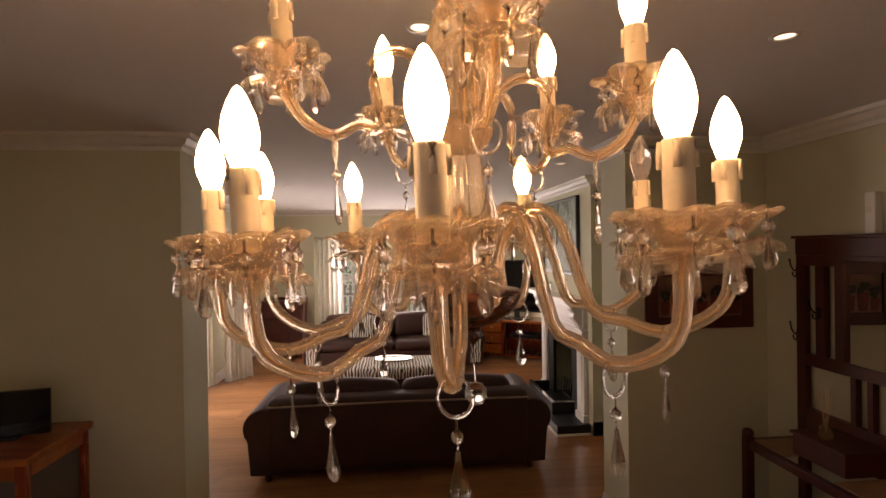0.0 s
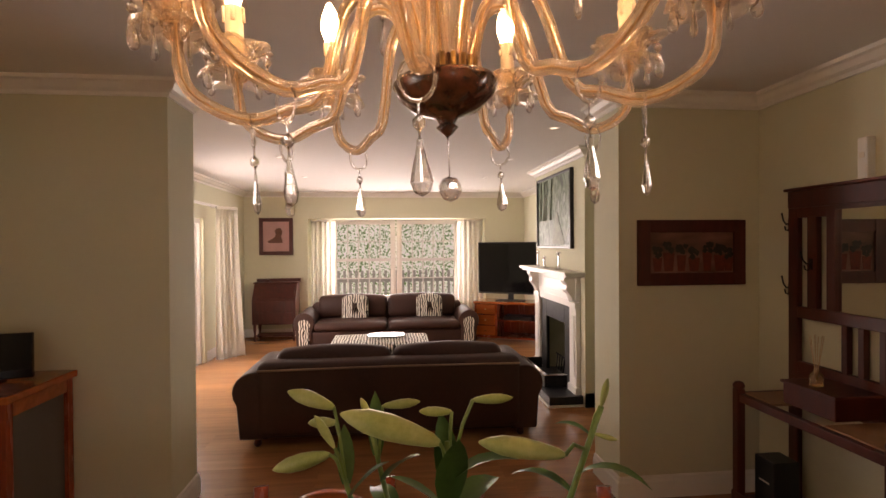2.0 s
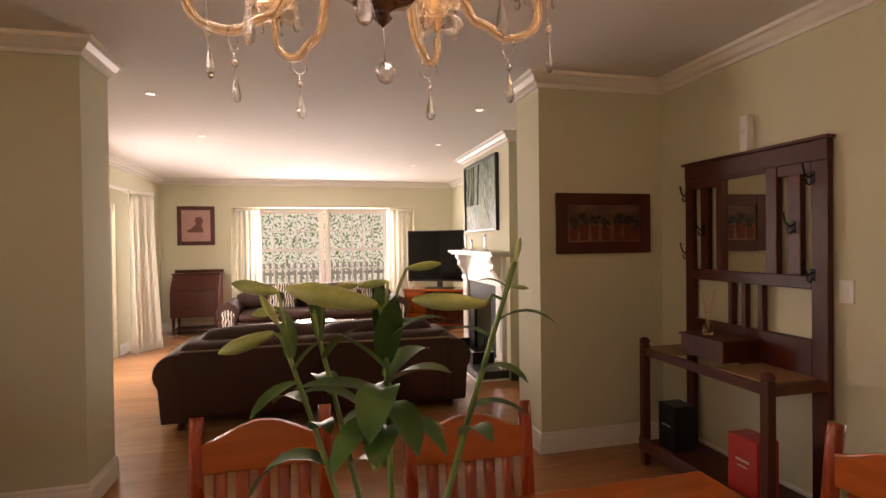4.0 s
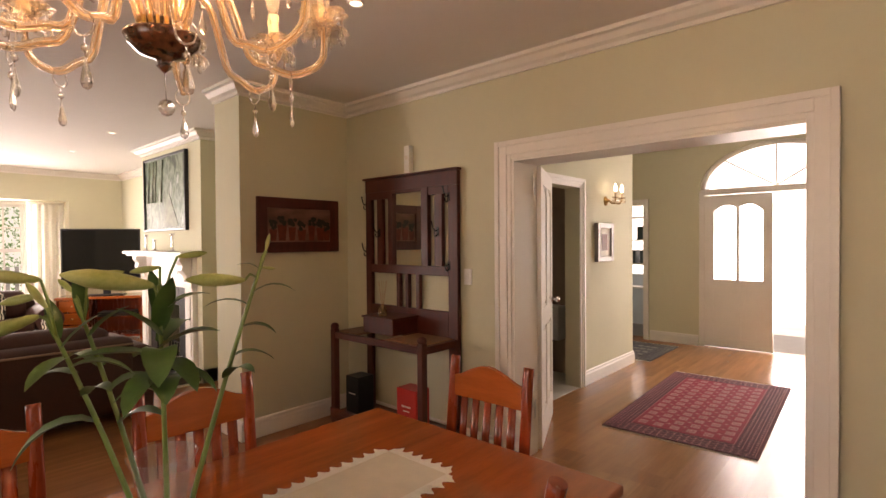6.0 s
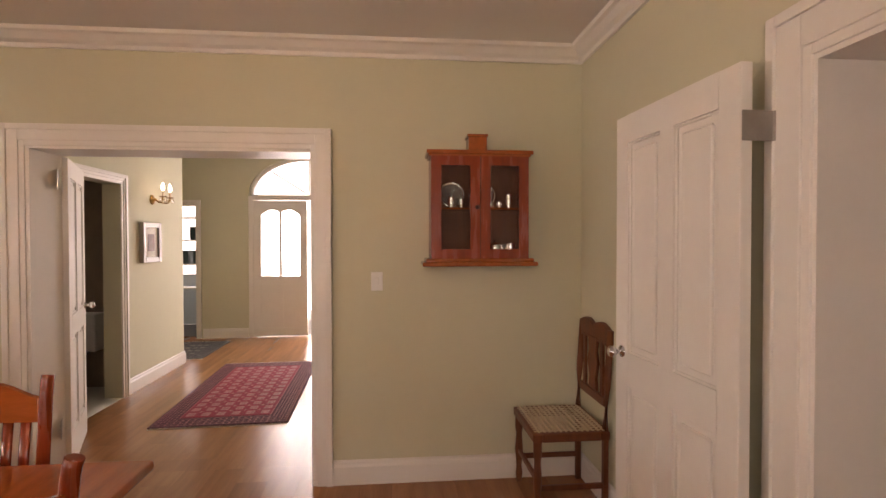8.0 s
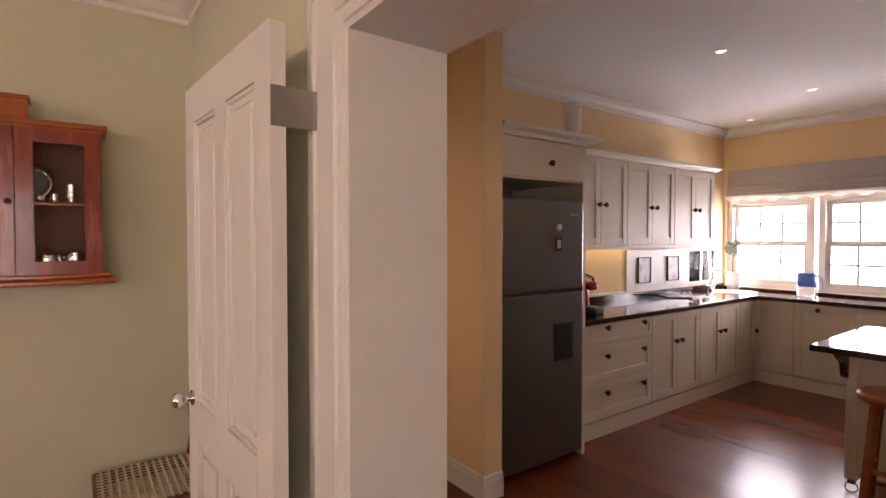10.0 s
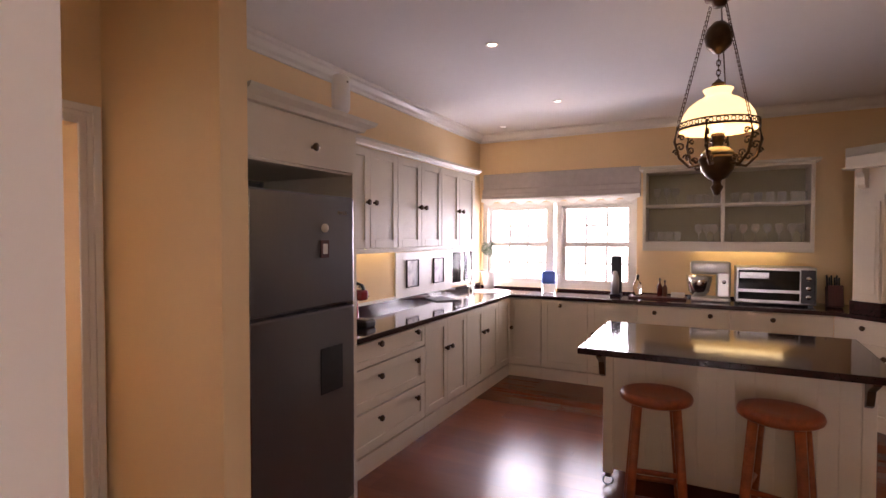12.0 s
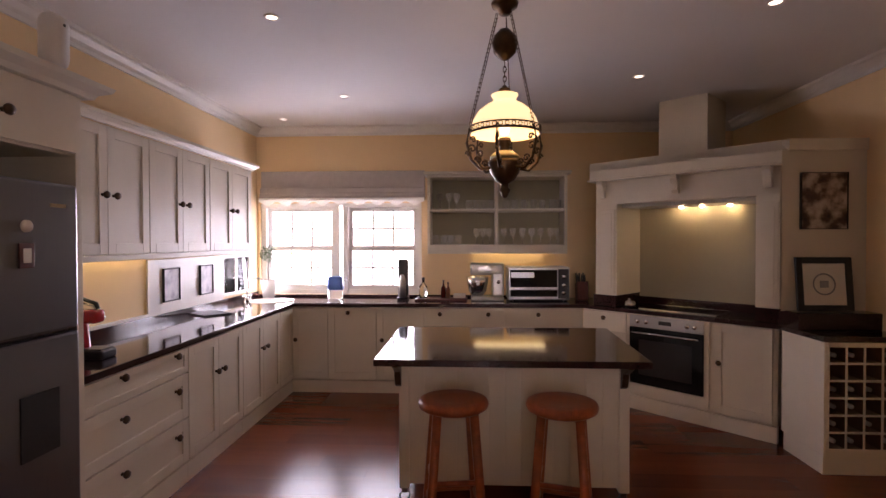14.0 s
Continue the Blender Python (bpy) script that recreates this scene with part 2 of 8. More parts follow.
def run(bm, prof, pts, closed=False):
    """A moulding: a profile of (out, up) pairs swept along a level line of (x, y, z); out is to the right of the way."""
    t = bmesh.new()
    P = [Vector(p) for p in pts]
    n = len(P)
    rings = []
    for i, p in enumerate(P):
        def side(a, b):
            d = (b - a)
            d.z = 0
            d.normalize()
            return Vector((d.y, -d.x, 0))
        if closed or 0 < i < n - 1:
            s1, s2 = side(P[i - 1], p), side(p, P[(i + 1) % n])
            s = (s1 + s2)
            s = s / max(0.3, s.length) * 2 / max(0.3, (s1 + s2).length) if s.length > 1e-6 else s1
        else:
            s = side(p, P[1]) if i == 0 else side(P[-2], p)
        rings.append([t.verts.new(p + s * o + Vector((0, 0, u))) for o, u in prof])
    k = len(prof)
    for i in range(n if closed else n - 1):
        a, b = rings[i], rings[(i + 1) % n]
        for j in range(k):
            t.faces.new((a[j], a[(j + 1) % k], b[(j + 1) % k], b[j]))
    if not closed:
        t.faces.new(rings[0]), t.faces.new(rings[-1][::-1])
    bmesh.ops.recalc_face_normals(t, faces=t.faces[:])
    return join(bm, t)


def wrap(name, bm, material, smooth=False):
    me = bpy.data.meshes.new(name)
    bmesh.ops.recalc_face_normals(bm, faces=bm.faces[:])
    bm.to_mesh(me)
    bm.free()
    me.materials.append(material)
    if smooth:
        for p in me.polygons:
            p.use_smooth = True
    return me


def part(name, bm, material, parent=None, label="", smooth=False):
    ob = new(name, wrap(name, bm, material, smooth))
    if parent is not None:
        ob.parent = parent
    if label:
        tagged(ob, label)
    return ob


def thing(name, label, category, m=None, group=""):
    ob = new(name)
    ob.empty_display_size = 0.1
    tagged(ob, label, category, group)
    if m is not None:
        ob.matrix_basis = m
    return ob


def setting(name, bm, material, label, category):
    ob = part(name, bm, material)
    return tagged(ob, label, category, kind="structure")


def B(*boxes):
    bm = bmesh.new()
    for b in boxes:
        ab(bm, *b)
    return bm


def arc(cx, cy, r, a0, a1, n):
    return [(cx + r * math.cos(radians(a0 + (a1 - a0) * i / n)), cy + r * math.sin(radians(a0 + (a1 - a0) * i / n))) for i in range(n + 1)]


# ---- the structure ----
# dining room x -2.4..2.84, y -1.70..3.395; lounge to y 9.98; hall x 3.12..7.8; kitchen y -7.75..-1.98
H1, H2, H3 = 2.72, 2.86, 3.05
setting("floor_base", B((-3.2, 9.6, -8.4, 10.6, -0.3, -0.02)), mat("grey screed", (0.25, 0.23, 0.21), 0.9), "hidden grey screed under the laminate boards", "floor")

setting("wall_east", B((2.84, 3.12, -1.70, 0.0, 0, H1), (2.84, 3.12, 0.0, 1.62, 2.06, H1), (2.84, 3.12, 1.62, 3.80, 0, H1)),
        SAGE, "sage green painted wall with a wide cased opening", "wall")
setting("wall_partition_east", B((1.83, 2.84, 3.395, 3.80, 0, H1)), SAGE, "short sage green partition beside the lounge opening", "wall")
setting("wall_partition_west", B((-2.4, -1.03, 3.395, 3.80, 0, H1)), SAGE, "short sage green partition beside the lounge opening", "wall")
setting("wall_west", B((-2.65, -2.4, -1.98, -0.9, 0, H1), (-2.65, -2.4, -0.9, 1.1, 0, 0.85), (-2.65, -2.4, -0.9, 1.1, 2.15, H1), (-2.65, -2.4, 1.1, 6.0, 0, H1), (-2.65, -2.4, 6.0, 7.9, 2.12, H1), (-2.65, -2.4, 7.9, 10.5, 0, H1)),
        SAGE, "sage green wall with tall glazed doors", "wall")
setting("wall_north", B((-2.4, -1.23, 9.98, 10.12, 0, H1), (-1.23, 2.177, 9.98, 10.12, 2.222, H1), (2.177, 3.1, 9.98, 10.12, 0, H1),
                        (-1.35, -1.23, 10.12, 10.5, 0, H1), (2.177, 2.3, 10.12, 10.5, 0, H1), (-1.23, 2.177, 10.12, 10.5, 2.222, 2.4),
                        (-1.23, -0.86, 10.38, 10.5, 0, 2.222), (1.72, 2.177, 10.38, 10.5, 0, 2.222), (-0.86, 1.72, 10.38, 10.5, 0, 0.6)),
        SAGE, "sage green end wall with a window bay", "wall")
setting("wall_lounge_east", B((2.96, 3.2, 3.80, 10.5, 0, H1)), SAGE, "sage green lounge side wall", "wall")
setting("chimney_breast", B((2.33, 2.96, 5.25, 5.62, 0, H1), (2.33, 2.96, 6.63, 7.0, 0, H1), (2.33, 2.96, 5.62, 6.63, 1.12, H1), (2.75, 2.96, 5.62, 6.63, 0, 1.12)),
        SAGE, "pale painted chimney breast with a fireplace", "chimney breast")
setting("wall_south", B((1.02, 3.12, -1.955, -1.70, 0, H2), (-0.62, 1.02, -1.955, -1.70, 2.03, H2), (-2.4, -0.62, -1.955, -1.70, 0, H2)),
        SAGE, "sage green wall with a wide kitchen opening", "wall")
setting("wall_kitchen_lining", B((1.02, 3.05, -1.961, -1.956, 0, H2), (-2.4, -0.62, -1.961, -1.956, 0, H2), (-0.62, 1.02, -1.961, -1.956, 2.03, H2)), YELLOW, "warm yellow painted kitchen side of the wall", "wall")
setting("wall_stub", B((2.22, 3.05, -3.27, -3.13, 0, H2)), YELLOW, "warm yellow wall end beside the fridge", "wall")
setting("wall_kitchen_east", B((3.05, 3.3, -7.6, -6.93, 0, 1.0), (3.05, 3.3, -6.93, -3.02, 0, H2), (3.05, 3.3, -3.02, -2.2, 2.1, H2), (3.05, 3.3, -2.2, -1.98, 0, H2), (3.05, 3.3, -7.6, -6.93, 1.42, H2), (3.05, 3.12, -7.75, -7.6, 0, H2)),
        YELLOW, "warm yellow kitchen wall with a small low window", "wall")
# plain closing walls; the far wall's unseen opening is added to let daylight in
setting("pantry_wall", B((4.3, 4.4, -3.3, -3.0, 0, 2.6), (4.3, 4.4, -2.2, -1.9, 0, 2.6), (4.3, 4.4, -3.0, -2.2, 0, 1.0), (4.3, 4.4, -3.0, -2.2, 2.1, 2.6), (3.3, 4.4, -3.4, -3.3, 0, 2.6), (3.3, 4.4, -1.9, -1.8, 0, 2.6), (3.3, 4.4, -3.4, -1.8, 2.6, 2.7), (3.05, 4.3, -3.3, -1.9, -0.012, 0.0)),
        YELLOW, "warm yellow walls of a small side passage", "wall")
setting("wall_kitchen_south", B((-2.6, 1.14, -8.0, -7.75, 0, H2), (1.14, 3.02, -8.0, -7.75, 0, 0.95), (1.14, 3.02, -8.0, -7.75, 2.0, H2), (3.02, 3.12, -8.0, -7.75, 0, H2)),
        YELLOW, "warm yellow kitchen wall with sash windows", "wall")
setting("wall_kitchen_west", B((-2.6, -2.3, -7.75, -1.98, 0, H2)), YELLOW, "warm yellow kitchen side wall", "wall")
setting("wall_hall_north", B((3.12, 4.02, 2.10, 2.26, 0, H3), (4.02, 4.78, 2.10, 2.26, 2.05, H3), (4.78, 6.2, 2.10, 2.26, 0, H3), (6.04, 6.2, 2.26, 4.6, 0, H3)),
        SAGE, "pale sage hall wall with a cloakroom doorway", "wall")
setting("wall_hall_south", B((3.12, 8.0, -1.4, -1.2, 0, H3)), SAGE, "plain sage hall wall", "wall")
setting("wall_hall_back", B((2.84, 3.12, -1.70, 3.80, H1, H3)), SAGE, "plain sage wall above the opening", "wall")
setting("wall_hall_end", B((6.2, 8.0, 4.6, 4.8, 0, H3)), SAGE, "plain sage wall closing the passage", "wall")


def front_wall():
    bm = B((7.8, 8.0, -1.2, -0.08, 0, H3), (7.8, 8.0, 1.77, 2.55, 0, H3), (7.8, 8.0, 2.55, 3.3, 2.05, H3), (7.8, 8.0, 3.3, 4.6, 0, H3))
    pts = [(0.845 + 0.925 * math.cos(radians(a)), 2.2 + 0.62 * math.sin(radians(a))) for a in range(0, 181, 10)]
    poly = [(p[0], p[1]) for p in pts] + [(-0.08, H3), (1.77, H3)]
    t = bmesh.new()
    slab(t, poly, 0.2)
    t.transform(Matrix(((0, 0, 1, 7.8), (1, 0, 0, 0), (0, 1, 0, 0), (0, 0, 0, 1))))
    join(bm, t)
    return bm


setting("wall_front", front_wall(), SAGE, "sage green front wall with an arched doorway", "wall")
setting("ceiling", B((-2.65, 3.2, -1.84, 10.5, H1, H1 + 0.1)), CEIL, "matt white dining and lounge ceiling", "ceiling")
setting("ceiling_kitchen", B((-2.6, 3.3, -8.0, -1.84, H2, H2 + 0.1)), CEIL, "matt white kitchen ceiling", "ceiling")
setting("ceiling_hall", B((3.0, 8.0, -1.4, 4.8, H3, H3 + 0.1)), CEIL, "matt white hall ceiling", "ceiling")
CLOAK = mat("dim tiled cloakroom wall", (0.35, 0.27, 0.19), 0.5, var=0.1)
setting("cloakroom_wall", B((3.7, 3.8, 2.26, 4.0, 0, 2.6), (5.2, 5.3, 2.26, 4.0, 0, 2.6), (3.8, 5.2, 3.9, 4.0, 0, 1.5), (3.8, 3.95, 3.9, 4.0, 1.5, 2.6), (4.75, 5.2, 3.9, 4.0, 1.5, 2.6), (3.95, 4.75, 3.9, 4.0, 2.3, 2.6), (3.8, 5.2, 2.26, 3.9, 2.5, 2.6)), CLOAK, "brown tiled cloakroom walls in shade", "wall")
setting("study_wall", B((9.2, 9.3, 2.0, 2.4, 0, 2.6), (9.2, 9.3, 3.8, 4.2, 0, 2.6), (9.2, 9.3, 2.4, 3.8, 0, 0.9), (9.2, 9.3, 2.4, 3.8, 2.2, 2.6), (8.0, 9.2, 2.0, 2.1, 0, 2.6), (8.0, 9.2, 4.1, 4.2, 0, 2.6), (8.0, 9.3, 2.0, 4.2, 2.6, 2.7)), mat("pale blue wall paint", (0.62, 0.70, 0.76), 0.7, var=0.03), "pale blue walls of a side room", "wall")

# cornices: stepped plaster profile
CORN = [(0, 0), (0.018, 0), (0.022, 0.022), (0.05, 0.035), (0.075, 0.065), (0.098, 0.072), (0.10, 0.095), (0, 0.095)]


def cornice(name, pts, z, closed=False):
    bm = bmesh.new()
    run(bm, CORN, [(x, y, z) for x, y in pts], closed)
    return setting(name, bm, TRIM, "white moulded plaster cornice", "cornice")


cornice("trim_cornice_dining", [(-1.03, 3.80), (-1.03, 3.395), (-2.4, 3.395), (-2.4, -1.70), (2.84, -1.70), (2.84, 3.395), (1.83, 3.395), (1.83, 3.80)][::-1], H1 - 0.095)
cornice("trim_cornice_lounge", [(1.83, 3.80), (2.96, 3.80), (2.96, 5.25), (2.33, 5.25), (2.33, 7.0), (2.96, 7.0), (2.96, 9.98), (-2.4, 9.98), (-2.4, 3.80), (-1.03, 3.80)][::-1], H1 - 0.095)
cornice("trim_cornice_kitchen", [(3.05, -3.27), (3.05, -7.75), (-2.3, -7.75), (-2.3, -1.961), (3.05, -1.961), (3.05, -3.13), (2.22, -3.13), (2.22, -3.27)], H2 - 0.095, True)

SKIRT = [(0, 0), (0.018, 0), (0.018, 0.11), (0.012, 0.125), (0.012, 0.14), (0.004, 0.15), (0, 0.15)]


def skirting(name, *lines):
    for pts in lines:
        bm = bmesh.new()
        run(bm, SKIRT, [(x, y, 0) for x, y in pts])
        setting(name, bm, TRIM, "white moulded skirting board", "baseboard")


skirting("baseboard", [(1.83, 3.80), (1.83, 3.395), (2.84, 3.395), (2.84, 1.75)], [(2.84, -0.126), (2.84, -1.70), (1.24, -1.70)],
         [(-2.4, -1.7), (-2.4, 3.395), (-1.03, 3.395), (-1.03, 3.80), (-2.4, 3.80), (-2.4, 5.9)],
         [(-2.4, 8.0), (-2.4, 9.98), (-1.23, 9.98)], [(2.177, 9.98), (2.96, 9.98), (2.96, 7.0)], [(2.33, 5.25), (2.96, 5.25), (2.96, 3.80), (1.83, 3.80)][::-1],
         [(4.88, 2.10), (6.2, 2.10), (6.2, 4.6)], [(7.8, 2.45), (7.8, 1.77)], [(3.12, 2.10), (3.92, 2.10)],
         [(2.95, -3.13), (2.22, -3.13), (2.22, -3.27)], [(7.8, -0.08), (7.8, -1.2), (3.12, -1.2), (3.12, -0.12)], [(-0.75, -1.70), (-2.4, -1.70)])


def architrave(name, y0, y1, z, x, out, w=0.125):
    """A moulded door surround on a wall of constant x, in three stepped layers."""
    bm = bmesh.new()
    for a, b, d in ((0, w, 0.014), (0.03, w, 0.022), (w - 0.035, w, 0.032)):
        for s in ((y0 - b, y0 - a, 0, z + b), (y1 + a, y1 + b, 0, z + b), (y0 - a, y1 + a, z + a, z + b)):
            ab(bm, *sorted((x, x + out * d)), s[0], s[1], s[2], s[3], 0.003)
    return setting(name, bm, TRIM, "white moulded door surround", "trim")


architrave("trim_arch_dining", 0.0, 1.62, 2.06, 2.84, -1)
architrave("trim_arch_hall", 0.0, 1.62, 2.06, 3.12, 1)
setting("trim_arch_lining", B((2.835, 3.125, -0.012, 0.0, 0, 2.06), (2.835, 3.125, 1.60, 1.622, 0, 2.06), (2.835, 3.125, 0, 1.60, 2.045, 2.062)), TRIM, "white painted lining of the opening", "trim")


def turned(ob, m):
    ob.matrix_basis = m @ ob.matrix_basis
    return ob


# surround of the kitchen opening, on a wall of constant y
turned(architrave("trim_kitchen_opening", -0.62, 1.02, 2.03, 1.70, -1, 0.16), Matrix(((0, 1, 0, 0), (-1, 0, 0, 0), (0, 0, 1, 0), (0, 0, 0, 1))))
setting("trim_kitchen_lining", B((1.006, 1.024, -1.965, -1.695, 0, 2.03), (-0.624, -0.606, -1.965, -1.695, 0, 2.03), (-0.606, 1.006, -1.965, -1.695, 2.014, 2.032)), TRIM, "white painted lining of the kitchen opening", "trim")
turned(architrave("trim_cloakroom", 4.02, 4.78, 2.05, -2.10, 1, 0.09), Matrix(((0, 1, 0, 0), (-1, 0, 0, 0), (0, 0, 1, 0), (0, 0, 0, 1))))
architrave("trim_pantry", -3.02, -2.2, 2.1, 3.05, -1, 0.09)
architrave("trim_study", 2.55, 3.3, 2.05, 7.8, -1, 0.08)


# ---- windows ----
def sash(name, w, h, cols, m, label, open_bottom=0.0, rows=(2, 2)):
    """A sash window: frame, two sashes with their own bars and panes."""
    fr = thing(name, label, "window", m)
    fr["kind"] = "structure"
    part("frame", B((0, 0.06, -0.06, 0.06, 0, h), (w - 0.06, w, -0.06, 0.06, 0, h), (0.06, w - 0.06, -0.06, 0.06, 0, 0.05), (0.06, w - 0.06, -0.06, 0.06, h - 0.05, h)), TRIM, fr)
    half = (h - 0.1) / 2
    for z0, y, nr in ((0.05, 0.015, rows[1]), (0.05 + half - 0.02, -0.025, rows[0])):
        x0, x1 = 0.06, w - 0.06
        z1 = z0 + half + 0.02
        bm = B((x0, x0 + 0.045, y - 0.018, y + 0.018, z0, z1), (x1 - 0.045, x1, y - 0.018, y + 0.018, z0, z1),
               (x0 + 0.045, x1 - 0.045, y - 0.018, y + 0.018, z0, z0 + 0.055), (x0 + 0.045, x1 - 0.045, y - 0.018, y + 0.018, z1 - 0.045, z1))
        gx0, gx1, gz0, gz1 = x0 + 0.045, x1 - 0.045, z0 + 0.055, z1 - 0.045
        for i in range(1, cols):
            x = gx0 + (gx1 - gx0) * i / cols
            ab(bm, x - 0.011, x + 0.011, y - 0.012, y + 0.012, gz0, gz1)
        for j in range(1, nr):
            z = gz0 + (gz1 - gz0) * j / nr
            ab(bm, gx0, gx1, y - 0.013, y + 0.013, z - 0.011, z + 0.011)
        s = part("sash", bm, TRIM, fr)
        for i in range(cols):
            for j in range(nr):
                xa, xb = gx0 + (gx1 - gx0) * i / cols, gx0 + (gx1 - gx0) * (i + 1) / cols
                za, zb = gz0 + (gz1 - gz0) * j / nr, gz0 + (gz1 - gz0) * (j + 1) / nr
                p = part("pane", B((xa + 0.008, xb - 0.008, y - 0.002, y + 0.002, za + 0.008, zb - 0.008)), THIN, s)
                p.visible_shadow = False
    return fr


FLIP = pose(0, 0, 0, 0, 0, 180)
sash("window_1", 1.27, 1.62, 5, Matrix.Translation((0.43, 10.44, 0.6)) @ FLIP @ Matrix.Translation((0, 0, 0)), "white painted sash window with small panes")
sash("window_2", 1.27, 1.62, 5, Matrix.Translation((1.72, 10.44, 0.6)) @ FLIP, "white painted sash window with small panes")
sash("window_3", 0.92, 1.05, 3, pose(1.14, -7.86, 0.95), "bright white sash window above the worktop")
sash("window_4", 0.92, 1.05, 3, pose(2.10, -7.86, 0.95), "bright white sash window above the worktop")
# window_6 is never in view; added as the source of light from the west
sash("window_6", 1.98, 1.3, 6, pose(-2.52, -0.89, 0.85, 0, 0, 90), "unseen white sash window added for light from the west")


def side_window():
    w = thing("window_5", "low white kitchen side window", "window")
    w["kind"] = "structure"
    part("frame", B((3.055, 3.085, -7.6, -7.57, 1.0, 1.42), (3.055, 3.085, -6.96, -6.93, 1.0, 1.42), (3.055, 3.085, -7.57, -6.96, 1.0, 1.03), (3.055, 3.085, -7.57, -6.96, 1.39, 1.42)), TRIM, w)
    part("glazing_bar", B((3.062, 3.078, -7.27, -7.258, 1.03, 1.39)), TRIM, w)
    for ya, yb in ((-7.57, -7.27), (-7.258, -6.96)):
        part("pane", B((3.068, 3.072, ya, yb, 1.03, 1.39)), THIN, w).visible_shadow = False


side_window()


def french_doors():
    d = thing("door_4", "white glazed garden doors letting in bright daylight", "door")
    d["kind"] = "structure"
    part("frame", B((-2.56, -2.44, 5.98, 6.05, 0, 2.12), (-2.56, -2.44, 7.85, 7.92, 0, 2.12), (-2.56, -2.44, 6.05, 7.85, 2.05, 2.12)), TRIM, d)
    for y0 in (6.05, 6.95):
        y1 = y0 + 0.9
        bm = B((-2.53, -2.48, y0, y0 + 0.1, 0.01, 2.04), (-2.53, -2.48, y1 - 0.1, y1, 0.01, 2.04), (-2.53, -2.48, y0 + 0.1, y1 - 0.1, 0.01, 0.22),
               (-2.53, -2.48, y0 + 0.1, y1 - 0.1, 1.94, 2.04), (-2.53, -2.48, y0 + 0.1, y1 - 0.1, 0.98, 1.06))
        ab(bm, -2.52, -2.49, (y0 + y1) / 2 - 0.012, (y0 + y1) / 2 + 0.012, 0.22, 1.94)
        for z in (0.6, 1.35, 1.65):
            ab(bm, -2.518, -2.492, y0 + 0.1, y1 - 0.1, z - 0.012, z + 0.012)
        leaf = part("leaf", bm, TRIM, d)
        p = part("pane", B((-2.507, -2.503, y0 + 0.1, y1 - 0.1, 0.22, 1.94)), THIN, leaf)
        p.visible_shadow = False


french_doors()


def front_door():
    d = thing("door_1", "white front door with an arched fanlight, one leaf open", "door")
    d["kind"] = "structure"
    bm = B((7.82, 7.92, 1.70, 1.77, 0, 2.2), (7.82, 7.92, -0.08, -0.01, 0, 2.2), (7.82, 7.92, -0.01, 1.70, 2.14, 2.22))
    pts = [(7.87, 0.845 + 0.89 * math.cos(radians(a)), 2.21 + 0.585 * math.sin(radians(a))) for a in range(0, 181, 10)]
    tube(bm, pts, 0.035, 8)
    part("frame", bm, TRIM, d)
    bars = bmesh.new()
    for a in (45, 90, 135):
        tube(bars, [(7.87, 0.845, 2.22), (7.87, 0.845 + 0.87 * math.cos(radians(a)), 2.21 + 0.57 * math.sin(radians(a)))], 0.012, 6)
    part("fanlight_bars", bars, TRIM, d)
    bm = B((7.84, 7.88, 0.88, 0.99, 0.01, 2.13), (7.84, 7.88, 1.59, 1.70, 0.01, 2.13), (7.84, 7.88, 0.99, 1.59, 0.01, 0.14), (7.84, 7.88, 0.99, 1.59, 0.80, 0.95),
           (7.84, 7.88, 1.27, 1.31, 0.95, 2.13), (7.85, 7.87, 0.99, 1.27, 0.14, 0.80), (7.85, 7.87, 1.31, 1.59, 0.14, 0.80), (7.84, 7.88, 1.25, 1.33, 0.14, 0.80))
    for y0, y1, rise in ((0.99, 1.27, 1), (1.31, 1.59, -1)):
        poly = [(y0, 2.13), (y1, 2.13)] + [(y1 - (y1 - y0) * i / 10, 1.93 + 0.06 * math.sin(math.pi * i / 10) * 1.0 - rise * 0.05 * (i / 10 - 0.5)) for i in range(11)]
        t = bmesh.new()
        slab(t, poly, 0.04)
        t.transform(Matrix(((0, 0, 1, 7.84), (1, 0, 0, 0), (0, 1, 0, 0), (0, 0, 0, 1))))
        join(bm, t)
    leaf = part("leaf", bm, TRIM, d, "white panelled leaf with two shaped glass lights")
    frost = mat("etched door glass", (1, 1, 1), 0.35, trans=1, var=0)
    for y0, y1 in ((0.99, 1.27), (1.31, 1.59)):
        part("pane", B((7.858, 7.862, y0, y1, 0.95, 2.0)), frost, leaf).visible_shadow = False
    part("open_leaf", B((7.9, 8.7, -0.06, -0.02, 0.01, 2.13)), TRIM, d)


front_door()

# cornice rods and outside ground
setting("ground", B((-40, 60, -60, 60, -0.42, -0.31)), mat("pale garden paving", (0.42, 0.40, 0.36), 0.85, var=0.2, scale=0.8, bump=0.4, bscale=20), "pale garden ground outside the house", "ground")

# self-lit white sheets stand in for dazzling daylight beyond the doors and the kitchen
GLOW = mat("glowing white backdrop", (0.9, 0.9, 0.9), 0.9, var=0, emit=2.6, ecol=(1, 0.98, 0.95))
setting("backdrop_front", B((13.0, 13.1, -6, 8, -0.3, 6)), GLOW, "bright glowing white backdrop beyond the front door", "backdrop")
BRIGHT = mat("strongly glowing white backdrop", (0.9, 0.9, 0.9), 0.9, var=0, emit=7, ecol=(0.93, 0.96, 1))
